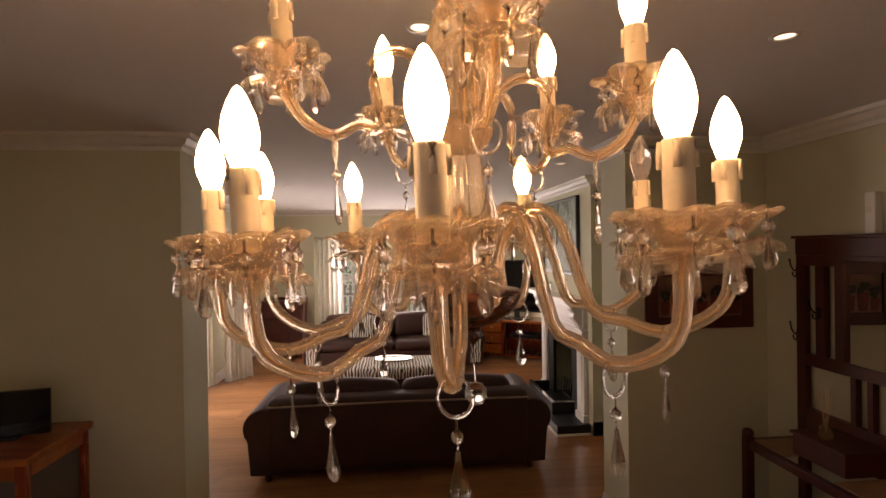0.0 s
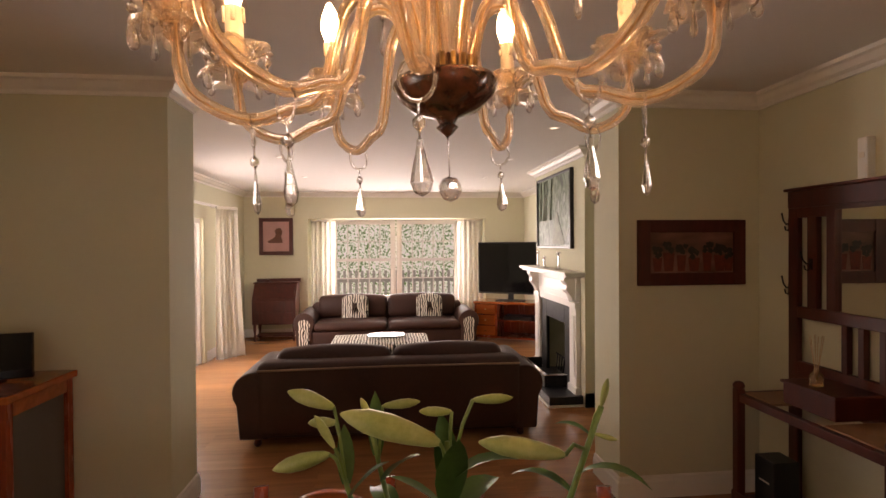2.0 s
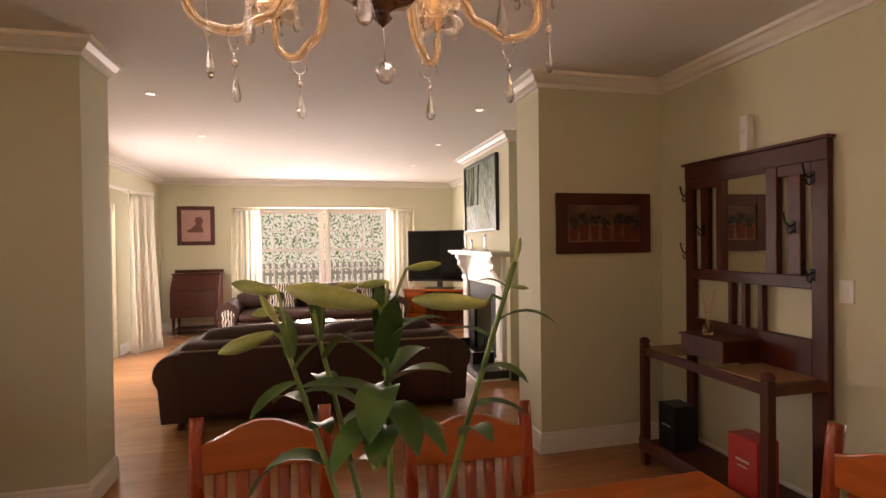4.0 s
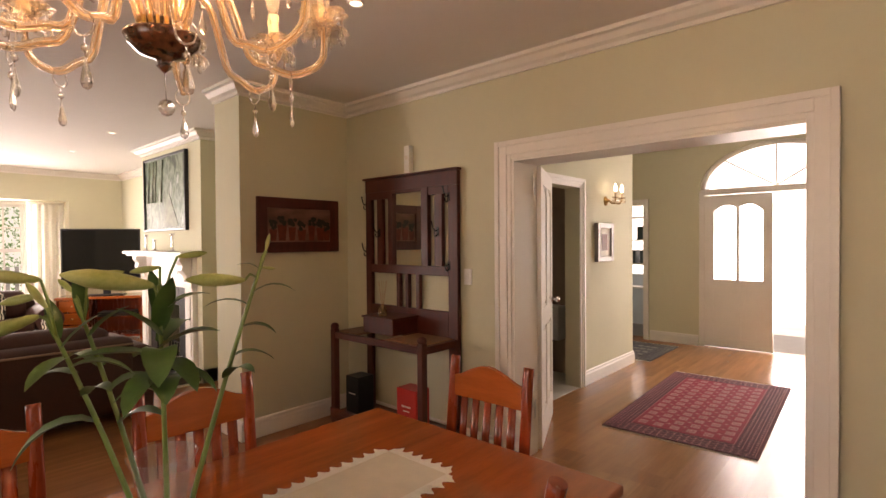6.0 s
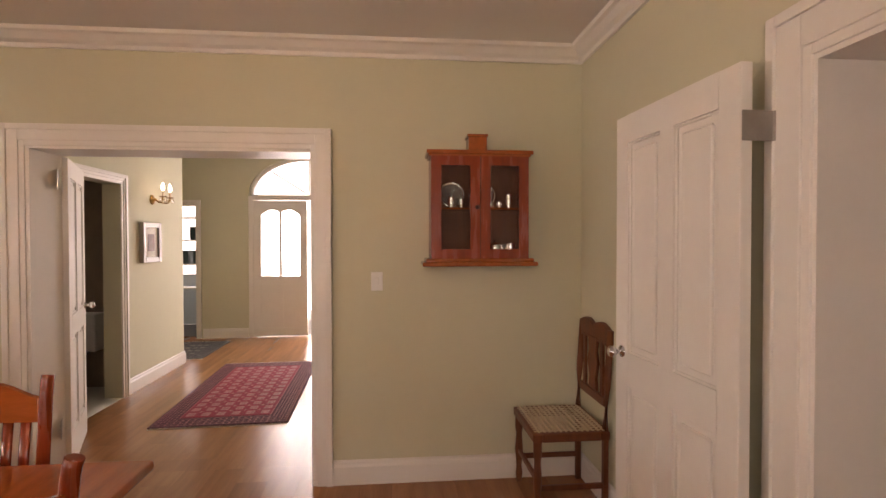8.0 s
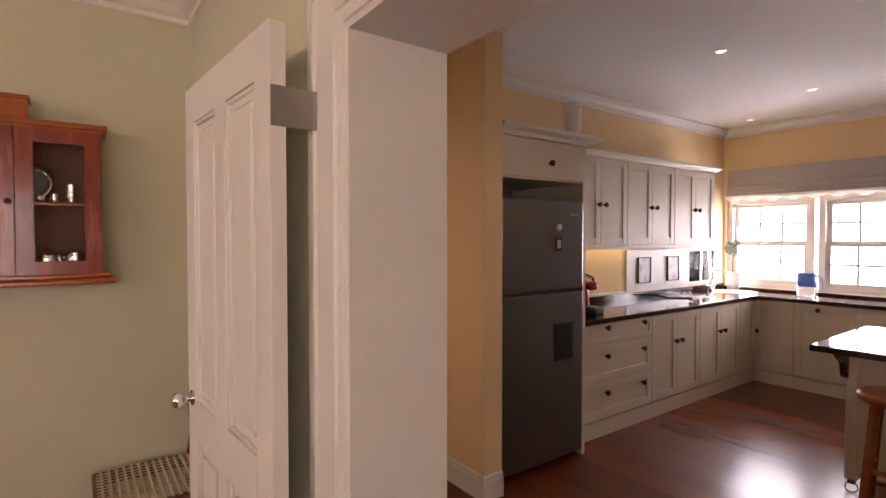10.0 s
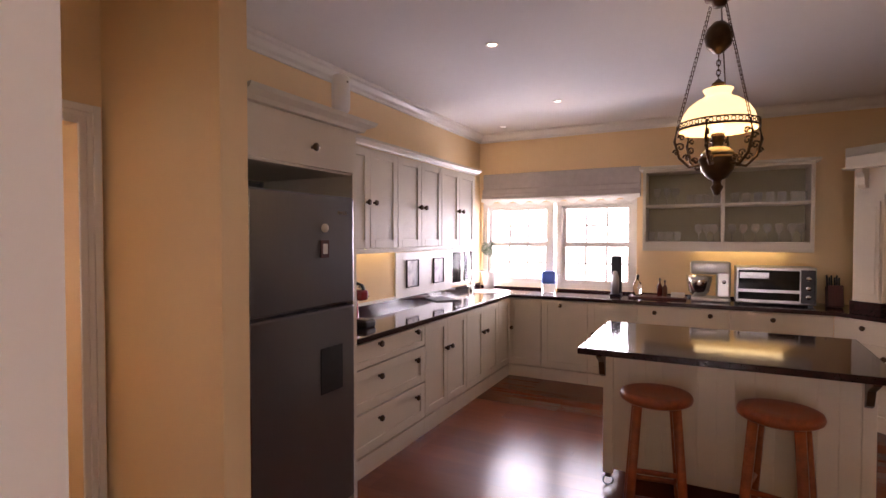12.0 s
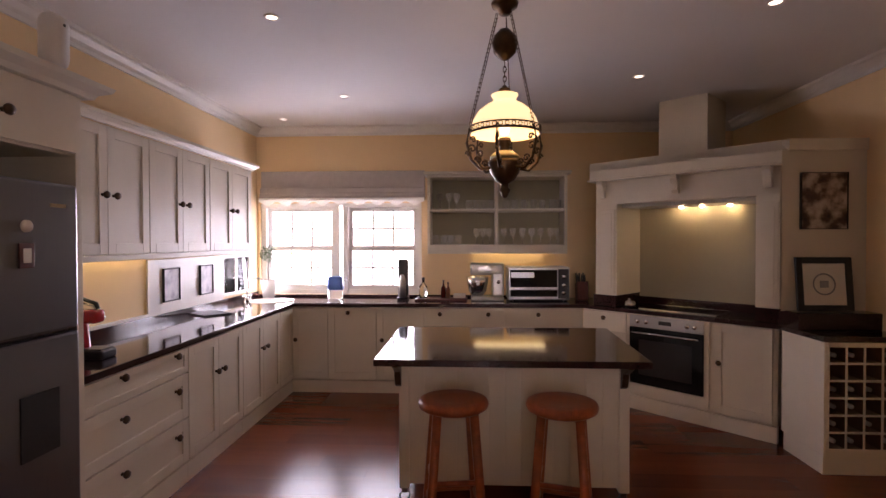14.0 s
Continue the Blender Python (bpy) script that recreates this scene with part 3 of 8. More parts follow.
setting("backdrop_garden_doors", B((-7.6, -7.5, -2, 14, -0.3, 6)), mat("glowing garden door backdrop", (0.9, 0.9, 0.9), 0.9, var=0, emit=6, ecol=(1, 0.98, 0.95)), "bright glowing white backdrop beyond the garden doors", "backdrop")
setting("backdrop_side", B((7.0, 7.1, -12.0, -3.6, -0.3, 6)), BRIGHT, "bright glowing white backdrop beyond the side window", "backdrop")
setting("backdrop_kitchen", B((-6, 9, -12.1, -12.0, -0.3, 6)), BRIGHT, "bright glowing white backdrop beyond the kitchen window", "backdrop")


# ---- dining room ----
def dining_table():
    t = thing("dining_table", "orange varnished pine dining table with turned legs", "table")
    part("tabletop", B((-0.75, 1.535, 0.33, 1.50, 0.705, 0.74, 0.008)), PINE, t)
    part("apron", B((-0.66, 1.44, 0.41, 0.435, 0.60, 0.705), (-0.66, 1.44, 1.395, 1.42, 0.60, 0.705), (-0.66, -0.635, 0.435, 1.395, 0.60, 0.705), (1.415, 1.44, 0.435, 1.395, 0.60, 0.705)), PINE, t)
    leg = bmesh.new()
    ab(leg, -0.045, 0.045, -0.045, 0.045, 0.58, 0.705, 0.004)
    al(leg, [(0.03, 0), (0.036, 0.03), (0.026, 0.07), (0.045, 0.13), (0.03, 0.2), (0.038, 0.24), (0.048, 0.42), (0.03, 0.52), (0.045, 0.55), (0.045, 0.58)], 16)
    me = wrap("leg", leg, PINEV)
    for x in (-0.6, 1.385):
        for y in (0.465, 1.365):
            o = new("leg", me)
            o.parent, o.location = t, (x, y, 0)


dining_table()


def dining_chair():
    """Faces -y: the back stands at +y."""
    c = thing("dining_chair", "orange varnished pine dining chair with a slatted back", "chair", group="chairs round the table")
    part("seat", B((-0.21, 0.21, -0.40, 0.02, 0.425, 0.455, 0.01)), PINE, c)
    for x in (-0.185, 0.185):
        bm = bmesh.new()
        tube(bm, [(x, 0.0, 0), (x, 0.0, 0.42), (x, 0.015, 0.6), (x, 0.05, 0.93), (x, 0.055, 0.955), (x, 0.06, 0.972)], 0.021, 10)
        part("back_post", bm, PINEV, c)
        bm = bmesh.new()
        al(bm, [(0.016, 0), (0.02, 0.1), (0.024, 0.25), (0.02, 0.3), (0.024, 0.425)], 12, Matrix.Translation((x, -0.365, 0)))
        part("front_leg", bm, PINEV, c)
    # crest rail with a raised middle
    poly = [(-0.17, 0.815), (0.17, 0.815), (0.17, 0.90)] + [(0.17 - 0.34 * i / 12, 0.90 + 0.055 * math.sin(math.pi * i / 12) ** 1.5) for i in range(1, 12)] + [(-0.17, 0.90)]
    bm = bmesh.new()
    slab(bm, poly, 0.024, Matrix(((1, 0, 0, 0), (0, 0, -1, 0.052), (0, 1, 0, 0), (0, 0, 0, 1))), 0.004)
    part("crest_rail", bm, PINE, c)
    part("lower_rail", B((-0.17, 0.17, 0.0, 0.024, 0.50, 0.555, 0.004)), PINE, c)
    for i in range(5):
        x = -0.12 + 0.06 * i
        bm = bmesh.new()
        tube(bm, [(x, 0.012, 0.55), (x, 0.022, 0.68), (x, 0.04, 0.82)], 0.019, 8, flat=0.35)
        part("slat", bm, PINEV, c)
    part("stretcher", B((-0.17, 0.17, -0.375, -0.355, 0.2, 0.235, 0.004), (-0.195, -0.175, -0.35, 0, 0.16, 0.19, 0.004), (0.175, 0.195, -0.35, 0, 0.16, 0.19, 0.004)), PINE, c)
    return c


ch = dining_chair()
ch.matrix_basis = pose(0.115, 1.62, 0, 0, 0, 3) @ Matrix.Diagonal((1, 1, 1.045, 1))
copy_thing(ch, pose(0.73, 1.50, 0, 0, 0, -2))
copy_thing(ch, pose(1.60, 0.94, 0, 0, 0, -90))
copy_thing(ch, pose(0.71, 0.27, 0, 0, 0, 180))


def table_runner():
    bm = bmesh.new()
    x0, x1, y0, y1 = -0.50, 1.22, 0.80, 1.08
    ab(bm, x0, x1, y0, y1, 0.7405, 0.743)
    r = thing("table_runner", "cream linen runner with a crocheted lace edge on the table", "runner")
    part("cloth", bm, mat("cream linen", (0.74, 0.68, 0.57), 0.85, var=0.05, scale=20, bump=0.5, bscale=300), r)
    bm = bmesh.new()
    lace = mat("white crochet lace", (0.84, 0.81, 0.74), 0.85, var=0.05, scale=40, bump=0.6, bscale=200)

    def tooth(px, py, ang):
        w, d = 0.026, 0.056
        poly = [(-w, 0), (-w, d * 0.45), (-w * 0.5, d * 0.6), (0, d), (w * 0.5, d * 0.6), (w, d * 0.45), (w, 0)]
        slab(bm, poly, 0.0025, pose(px, py, 0.741, 0, 0, ang))
        for dx in (-0.012, 0.012):
            slab(bm, [(dx - 0.006, 0.004), (dx + 0.006, 0.004), (dx, 0.018)], 0.0012, pose(px, py, 0.7435, 0, 0, ang))

    n = 35
    for i in range(n):
        x = x0 + (x1 - x0) * (i + 0.5) / n
        tooth(x, y1, 0), tooth(x, y0, 180)
    for i in range(6):
        y = y0 + (y1 - y0) * (i + 0.5) / 6
        tooth(x1, y, -90), tooth(x0, y, 90)
    part("lace_edge", bm, lace, r)


table_runner()


def lily_vase():
    v = thing("vase", "clear flared glass vase on the table", "vase", pose(0.40, 0.93, 0.74))
    bm = bmesh.new()
    al(bm, [(0, 0), (0.045, 0), (0.047, 0.01), (0.043, 0.1), (0.048, 0.2), (0.062, 0.27), (0.072, 0.295)], 32)
    tube(bm, [(0.072 * math.cos(t), 0.072 * math.sin(t), 0.2955) for t in (2 * math.pi * i / 32 for i in range(32))], 0.0015, 6, closed=True)
    part("glass", bm, VASE, v).visible_shadow = False
    f = thing("lily_bouquet", "green lily stems with closed pale buds in a vase", "flowers", pose(0.40, 0.93, 0.74))
    stem_m = mat("lily stem", (0.16, 0.24, 0.06), 0.4, var=0.2, scale=20)
    leaf_m = mat("lily leaf", (0.05, 0.12, 0.025), 0.38, var=0.3, scale=12, stretch=(1, 1, 1))
    bud_m = mat("lily bud", (0.30, 0.37, 0.085), 0.42, var=0.2, scale=14, col2=(0.47, 0.50, 0.20))
    rnd = random.Random(5)

    def leaf(bm, base, way, length, w, droop):
        d = Vector(way).normalized()
        s = d.cross(Vector((0, 0, 1)))
        s = s.normalized() if s.length > 0.05 else Vector((1, 0, 0))
        rows, n = [], 7
        p = Vector(base)
        for i in range(n):
            k = i / (n - 1)
            ww = w * math.sin(math.pi * (0.12 + 0.88 * k)) ** 0.8 if k < 1 else 0.0005
            u = s.cross(d).normalized() if s.cross(d).length > 0.01 else Vector((0, 0, 1))
            rows.append([bm.verts.new(p - s * ww + u * ww * 0.3), bm.verts.new(p), bm.verts.new(p + s * ww + u * ww * 0.3)])
            p = p + d * (length / (n - 1))
            d = (d + Vector((0, 0, -droop / n))).normalized()
        for a, b in zip(rows, rows[1:]):
            for j in (0, 1):
                bm.faces.new((a[j], a[j + 1], b[j + 1], b[j])).smooth = True

    def bud(bm, tip, way, length):
        q = Vector(way).normalized().to_track_quat("Z", "Y").to_matrix().to_4x4()
        prof = [(0.003, 0), (0.007, 0.08), (0.011, 0.28), (0.0135, 0.5), (0.0125, 0.72), (0.007, 0.9), (0.002, 0.99), (0, 1)]
        al(bm, [(r * length / 0.11, z * length) for r, z in prof], 12, Matrix.Translation(tip) @ q, wave=0.06, lobes=3)

    def at(u, z, d=0.0):
        """Across the bouquet's broad side, up, and to its back."""
        return Vector((0.88 * u + 0.47 * d, -0.47 * u + 0.88 * d, z * 1.13))

    # stems: foot, top, buds (base, way, length), leaves (share of the stem, way, length, half width, droop)
    stems = [((-0.012, 0.0), (-0.215, 0.55, 0.0),
              [((-0.222, 0.55, -0.01), (-1, -0.32, -0.1), 0.13), ((-0.225, 0.615, 0.01), (-1, 0.12, 0.1), 0.12), ((-0.205, 0.565, -0.02), (-0.5, 0.8, -0.2), 0.07), ((-0.235, 0.585, 0.03), (-1, -0.2, 0.3), 0.09)],
              [(0.55, (-1, 0.35, -0.2), 0.17, 0.023, 2.6), (0.66, (0.6, 0.7, -0.6), 0.09, 0.016, 1.6), (0.75, (-1, 0.2, 0.5), 0.11, 0.015, 1.2), (0.82, (-0.5, -0.1, -1), 0.10, 0.015, 1.0), (0.90, (-0.3, 1, 0.4), 0.09, 0.012, 0.6), (0.78, (0.9, 0.2, 0.2), 0.12, 0.018, 1.6), (0.86, (0.7, 0.9, 0.1), 0.09, 0.013, 0.8)]),
             ((-0.005, 0.02), (-0.175, 0.575, 0.05),
              [((-0.15, 0.615, 0.05), (1, 0.15, 0.2), 0.075), ((-0.18, 0.585, 0.06), (-0.7, 0.5, 0.5), 0.06)],
              [(0.50, (1, 0.8, -0.3), 0.10, 0.018, 1.8), (0.62, (0.9, 0.7, 0.4), 0.10, 0.020, 1.7), (0.72, (-0.8, 0.6, 0.8), 0.12, 0.018, 1.4), (0.84, (0.8, 0.9, -0.2), 0.10, 0.013, 0.8), (0.92, (-0.2, 1, 0.3), 0.10, 0.012, 0.4)]),
             ((0.012, -0.01), (0.0, 0.60, -0.02),
              [((-0.008, 0.60, -0.03), (-1, 0.16, -0.1), 0.185), ((0.0, 0.635, 0.0), (-1, -0.15, 0.2), 0.07), ((0.035, 0.655, 0.0), (1, 0.12, 0.1), 0.068)],
              [(0.58, (-1, 0.9, -0.4), 0.10, 0.011, 2.2), (0.62, (1, 0.9, -0.3), 0.13, 0.018, 2.8), (0.72, (-1, 0.35, -0.3), 0.15, 0.024, 0.7), (0.74, (0.1, 0.5, -1), 0.13, 0.026, 3.0), (0.76, (1, 0.6, -0.2), 0.12, 0.022, 1.0), (0.78, (0.4, 0.7, 1), 0.12, 0.020, 1.2),
               (0.82, (0.25, 1, -0.3), 0.12, 0.020, 0.3), (0.86, (-0.2, 1, 0.2), 0.11, 0.016, 0.3), (0.88, (0.9, 0.9, 0.3), 0.11, 0.015, 1.4), (0.68, (-0.6, 0.6, 0.8), 0.12, 0.019, 1.5), (0.64, (0.2, 0.3, -1), 0.13, 0.023, 1.4), (0.66, (-0.4, 0.2, -1), 0.14, 0.022, 1.8), (0.70, (0.8, 0.2, -0.8), 0.12, 0.021, 2.0), (0.80, (-0.7, 0.9, -0.6), 0.11, 0.016, 0.6), (0.60, (0.6, 0.5, 0.5), 0.11, 0.018, 1.9)]),
             ((0.02, 0.01), (0.225, 0.665, 0.0),
              [((0.225, 0.665, 0.0), (0.25, 1, 0.0), 0.045), ((0.215, 0.63, 0.0), (0.8, -0.1, 0.0), 0.035), ((0.178, 0.605, -0.02), (-1, 0.04, -0.1), 0.135)],
              [(0.55, (0.5, 0.7, -0.7), 0.11, 0.016, 1.5), (0.62, (0.9, 0.3, 0.3), 0.10, 0.012, 1.6), (0.72, (0.9, 0.3, -0.2), 0.08, 0.013, 1.6), (0.80, (-0.9, 0.4, 0.3), 0.10, 0.008, 1.4), (0.84, (1, 0.7, -0.2), 0.10, 0.009, 1.8), (0.93, (-0.8, 0.6, 0.0), 0.05, 0.006, 1.4)])]
    for (fu, fd), top, buds, leaves in stems:
        bm = bmesh.new()
        a, T = at(fu, 0.03, fd), at(*top)

        def along(k):
            return a.lerp(T, k) + Vector((0, 0, 0.025 * math.sin(math.pi * k)))

        tube(bm, [along(k / 8) for k in range(9)], 0.0068, 8, taper=0.6)
        for base, way, ln in buds:
            q = at(*base)
            tube(bm, [along(0.9), along(0.9).lerp(q, 0.6) + Vector((0, 0, 0.012)), q], 0.003, 6)
        part("stem", bm, stem_m, f, smooth=True)
        for base, way, ln in buds:
            bb = bmesh.new()
            bud(bb, at(*base), at(*way), ln * 0.92)
            part("bud", bb, bud_m, f, "pale yellow-green closed bud")
        for k, way, ln, w, droop in leaves:
            lb = bmesh.new()
            leaf(lb, along(k), at(*way), ln * 1.1, w * 1.3, droop)
            part("leaf", lb, leaf_m, f, smooth=True)


lily_vase()


def chandelier():
    cx, cy, cz = 0.385, 0.85, 1.93
    c = thing("chandelier", "two-tier amber glass chandelier with lit candle bulbs and crystal drops", "chandelier", Matrix.Translation((cx, cy, cz)) @ pose(0, 0, 0, 1.2, -2.5, 0) @ Matrix.Translation((0, 0, -cz)))
    bm = bmesh.new()
    al(bm, [(0.0, H1), (0.06, H1), (0.055, H1 - 0.02), (0.02, H1 - 0.04), (0.008, H1 - 0.05), (0.008, 2.62)], 20)
    part("ceiling_rose", bm, BRASS, c)
    bm = bmesh.new()
    al(bm, [(0.012, 2.64), (0.03, 2.60), (0.045, 2.54), (0.05, 2.50), (0.035, 2.45), (0.02, 2.40), (0.022, 2.36), (0.04, 2.32), (0.042, 2.28), (0.034, 2.24), (0.022, 2.19), (0.026, 2.10), (0.032, 2.05), (0.026, 2.0), (0.026, 1.965)], 48, wave=0.13, lobes=9)
    part("stem", bm, AMBER, c)
    bm = bmesh.new()
    al(bm, [(0.0, 2.207), (0.030, 2.205), (0.044, 2.19), (0.046, 2.173), (0.036, 2.157), (0.02, 2.147), (0.0, 2.145)], 24)
    part("upper_hub", bm, AMBER, c)
    bm = bmesh.new()
    al(bm, [(0.0, 1.975), (0.036, 1.975), (0.038, 1.95), (0.071, 1.948), (0.074, 1.941), (0.066, 1.923), (0.044, 1.904), (0.016, 1.896), (0.011, 1.887), (0.016, 1.883), (0.006, 1.873), (0, 1.868)], 28)
    pin = bmesh.new()
    tube(pin, [(0, 0, 1.946), (0, 0, 1.974)], 0.0035, 6)
    pin = wrap("gallery_pin", pin, BRASS)
    for k in range(18):
        o = new("gallery_pin", pin)
        o.parent, o.location = c, (0.042 * math.cos(k * math.pi / 9), 0.042 * math.sin(k * math.pi / 9), 0)
    part("lower_hub", bm, mat("cut amber bowl", (0.13, 0.045, 0.022), 0.12, trans=0.25, var=0.7, scale=55, coat=0.6), c, "dark cut-glass bowl with a turned finial")

    def petals(bm, lobes, prof, wave, lift, n=60):
        """An open flower of blown glass: lobes and curl grow towards the rim."""
        t = bmesh.new()
        rows = []
        for i, (r, z) in enumerate(prof):
            k = i / (len(prof) - 1)
            row = []
            for j in range(n):
                a = 2 * math.pi * j / n
                s = abs(math.sin(lobes * a / 2)) ** 0.6
                rr = r * (1 + wave * k * (2 * s - 1.2) + 0.03 * k * math.sin(2 * a + 1))
                row.append(t.verts.new((rr * math.cos(a), rr * math.sin(a), z + lift * k * (2 * s - 1) + 0.002 * k * math.sin(3 * a))))
            rows.append(row)
        for p, q in zip(rows, rows[1:]):
            for j in range(n):
                t.faces.new((p[j], p[(j + 1) % n], q[(j + 1) % n], q[j])).smooth = True
        bmesh.ops.recalc_face_normals(t, faces=t.faces[:])
        join(bm, t)

    sleeve_b = bmesh.new()
    al(sleeve_b, [(0.0135, 0), (0.0135, 0.077), (0.0125, 0.08), (0, 0.08)], 14)
    for a in (0.4, 1.9, 3.4, 5.2):
        tube(sleeve_b, [(0.0135 * math.cos(a), 0.0135 * math.sin(a), 0.078), (0.0145 * math.cos(a), 0.0145 * math.sin(a), 0.065), (0.0143 * math.cos(a), 0.0143 * math.sin(a), 0.054)], 0.0035, 6)
    SL = wrap("candle_sleeve", sleeve_b, CANDLE)
    b = bmesh.new()
    al(b, [(0.009, 0), (0.0115, 0.005), (0.017, 0.022), (0.018, 0.034), (0.0155, 0.049), (0.0098, 0.064), (0.004, 0.075), (0, 0.078)], 16)
    BU = wrap("bulb", b, BULB)
    b = bmesh.new()
    al(b, [(0.009, 0), (0.0115, 0.005), (0.017, 0.022), (0.018, 0.034), (0.0155, 0.049), (0.0098, 0.064), (0.004, 0.075), (0, 0.078)], 16)
    BU2 = wrap("bulb", b, mat("unlit clear bulb", (1, 0.9, 0.8), 0.05, trans=0.8, var=0))
    b = bmesh.new()
    al(b, [(0.008, -0.040), (0.015, -0.034), (0.012, -0.026), (0.018, -0.022), (0.020, -0.012), (0.0, -0.012)], 24)
    petals(b, 6, [(0.016, -0.016), (0.028, -0.008), (0.034, 0.002), (0.040, 0.011), (0.050, 0.013), (0.053, 0.008)], 0.22, 0.006)
    petals(b, 7, [(0.014, -0.014), (0.024, -0.004), (0.030, 0.010), (0.038, 0.018), (0.041, 0.016)], 0.16, 0.004)
    petals(b, 5, [(0.014, -0.020), (0.028, -0.021), (0.040, -0.018), (0.050, -0.022), (0.052, -0.031)], 0.20, -0.005)
    CU = wrap("bobeche", b, FROST)

    def drop_mesh(length):
        d = bmesh.new()
        k = length
        al(d, [(0, 0), (0.05 * k, -0.03 * k), (0.07 * k, -0.2 * k), (0.16 * k, -0.55 * k), (0.2 * k, -0.75 * k), (0.14 * k, -0.92 * k), (0, -1.0 * k)], 8, sy=0.55)
        for f in d.faces:
            f.smooth = False
        al(d, [(0, 0.022), (0.006, 0.016), (0.006, 0.010), (0, 0.004)], 6)
        tube(d, [(0, 0, 0.03), (0, 0, -0.002)], 0.0012, 4)
        return wrap("crystal_drop", d, CRYSTAL)

    D1, D2 = drop_mesh(0.038), drop_mesh(0.054)

    def place(name, me, x, y, z, ang=0.0, parent=c):
        o = new(name, me)
        o.parent = parent
        o.matrix_basis = pose(x, y, z, 0, 0, ang)
        return o

    def arm(ang, R, z_hub, z_low, z_cup, r0, rise, lit=True, rad=0.0085):
        """ang: degrees from the south, towards the east."""
        ca, sa = math.sin(radians(ang)), -math.cos(radians(ang))
        ctrl = [(r0, z_hub), (r0 + 0.02, z_hub + rise * 0.7), (r0 + 0.055, z_hub + rise), (r0 + 0.095, z_hub + rise * 0.75), (R * 0.5, (z_hub + z_low) / 2),
                (R * 0.62, z_low + 0.015), (R * 0.76, z_low), (R * 0.91, z_low + 0.018), (R * 0.99, z_low + 0.05), (R, z_cup - 0.02)]
        pts = []
        for i in range(len(ctrl) - 1):
            p0, p1, p2, p3 = (Vector(ctrl[max(0, min(len(ctrl) - 1, i + k))]) for k in (-1, 0, 1, 2))
            for s in (0, 1 / 3, 2 / 3):
                q = 0.5 * (2 * p1 + (p2 - p0) * s + (2 * p0 - 5 * p1 + 4 * p2 - p3) * s * s + (3 * p1 - p0 - 3 * p2 + p3) * s ** 3)
                pts.append((q.x * ca, q.x * sa, q.y))
        pts.append((R * ca, R * sa, z_cup - 0.02))
        bm = bmesh.new()
        tube(bm, pts, rad, 10)
        a = part("arm", bm, AMBER, c)
        g = bmesh.new()
        # gilded core seen through the hollow glass
        tube(g, pts, rad * 0.16, 6)
        part("gilt_core", g, GILT, a)
        cup = place("bobeche", CU, R * ca, R * sa, z_cup, ang, a)
        place("candle_sleeve", SL, R * ca, R * sa, z_cup, ang * 1.7, a)
        place("bulb", BU if lit else BU2, R * ca, R * sa, z_cup + 0.08, 0, a)
        for i in range(7):
            t = radians(ang + 20 + 51.4 * i)
            place("crystal_drop", D1, R * ca + 0.046 * math.cos(t), R * sa + 0.046 * math.sin(t), z_cup - 0.018, math.degrees(t), a)
        # ring and long drop under the bend
        b = bmesh.new()
        tube(b, [(R * 0.76 * ca + 0.017 * math.cos(t) * -sa, R * 0.76 * sa + 0.017 * math.cos(t) * ca, z_low - 0.014 + 0.02 * math.sin(t)) for t in (2 * math.pi * i / 16 for i in range(16))], 0.0022, 6, closed=True)
        part("ring", b, CRYSTAL, a)
        place("crystal_drop", D2, R * 0.76 * ca, R * 0.76 * sa, z_low - 0.066, ang, a)

    for ang in (-12.8, -46.4, -81, -112, -148, 151, 108, 66, 25.5):
        arm(ang, 0.338, 1.958, 1.8905, 2.026, 0.038, 0.105, ang != 108)
    for ang, dz in ((0, 0.0), (-76, 0.02), (-154, 0.005), (131, -0.02), (71, -0.025)):
        arm(ang, 0.24, 2.185 + dz, 2.152 + dz, 2.240 + dz, 0.030, 0.085, True, 0.0075)
    b = bmesh.new()
    tube(b, [(0, 0, 1.870), (0, 0, 1.814)], 0.0012, 4)
    al(b, [(0, 1.816), (0.010, 1.812), (0.0165, 1.802), (0.0165, 1.794), (0.010, 1.783), (0, 1.779)], 14)
    part("ball_drop", b, CRYSTAL, c)


chandelier()


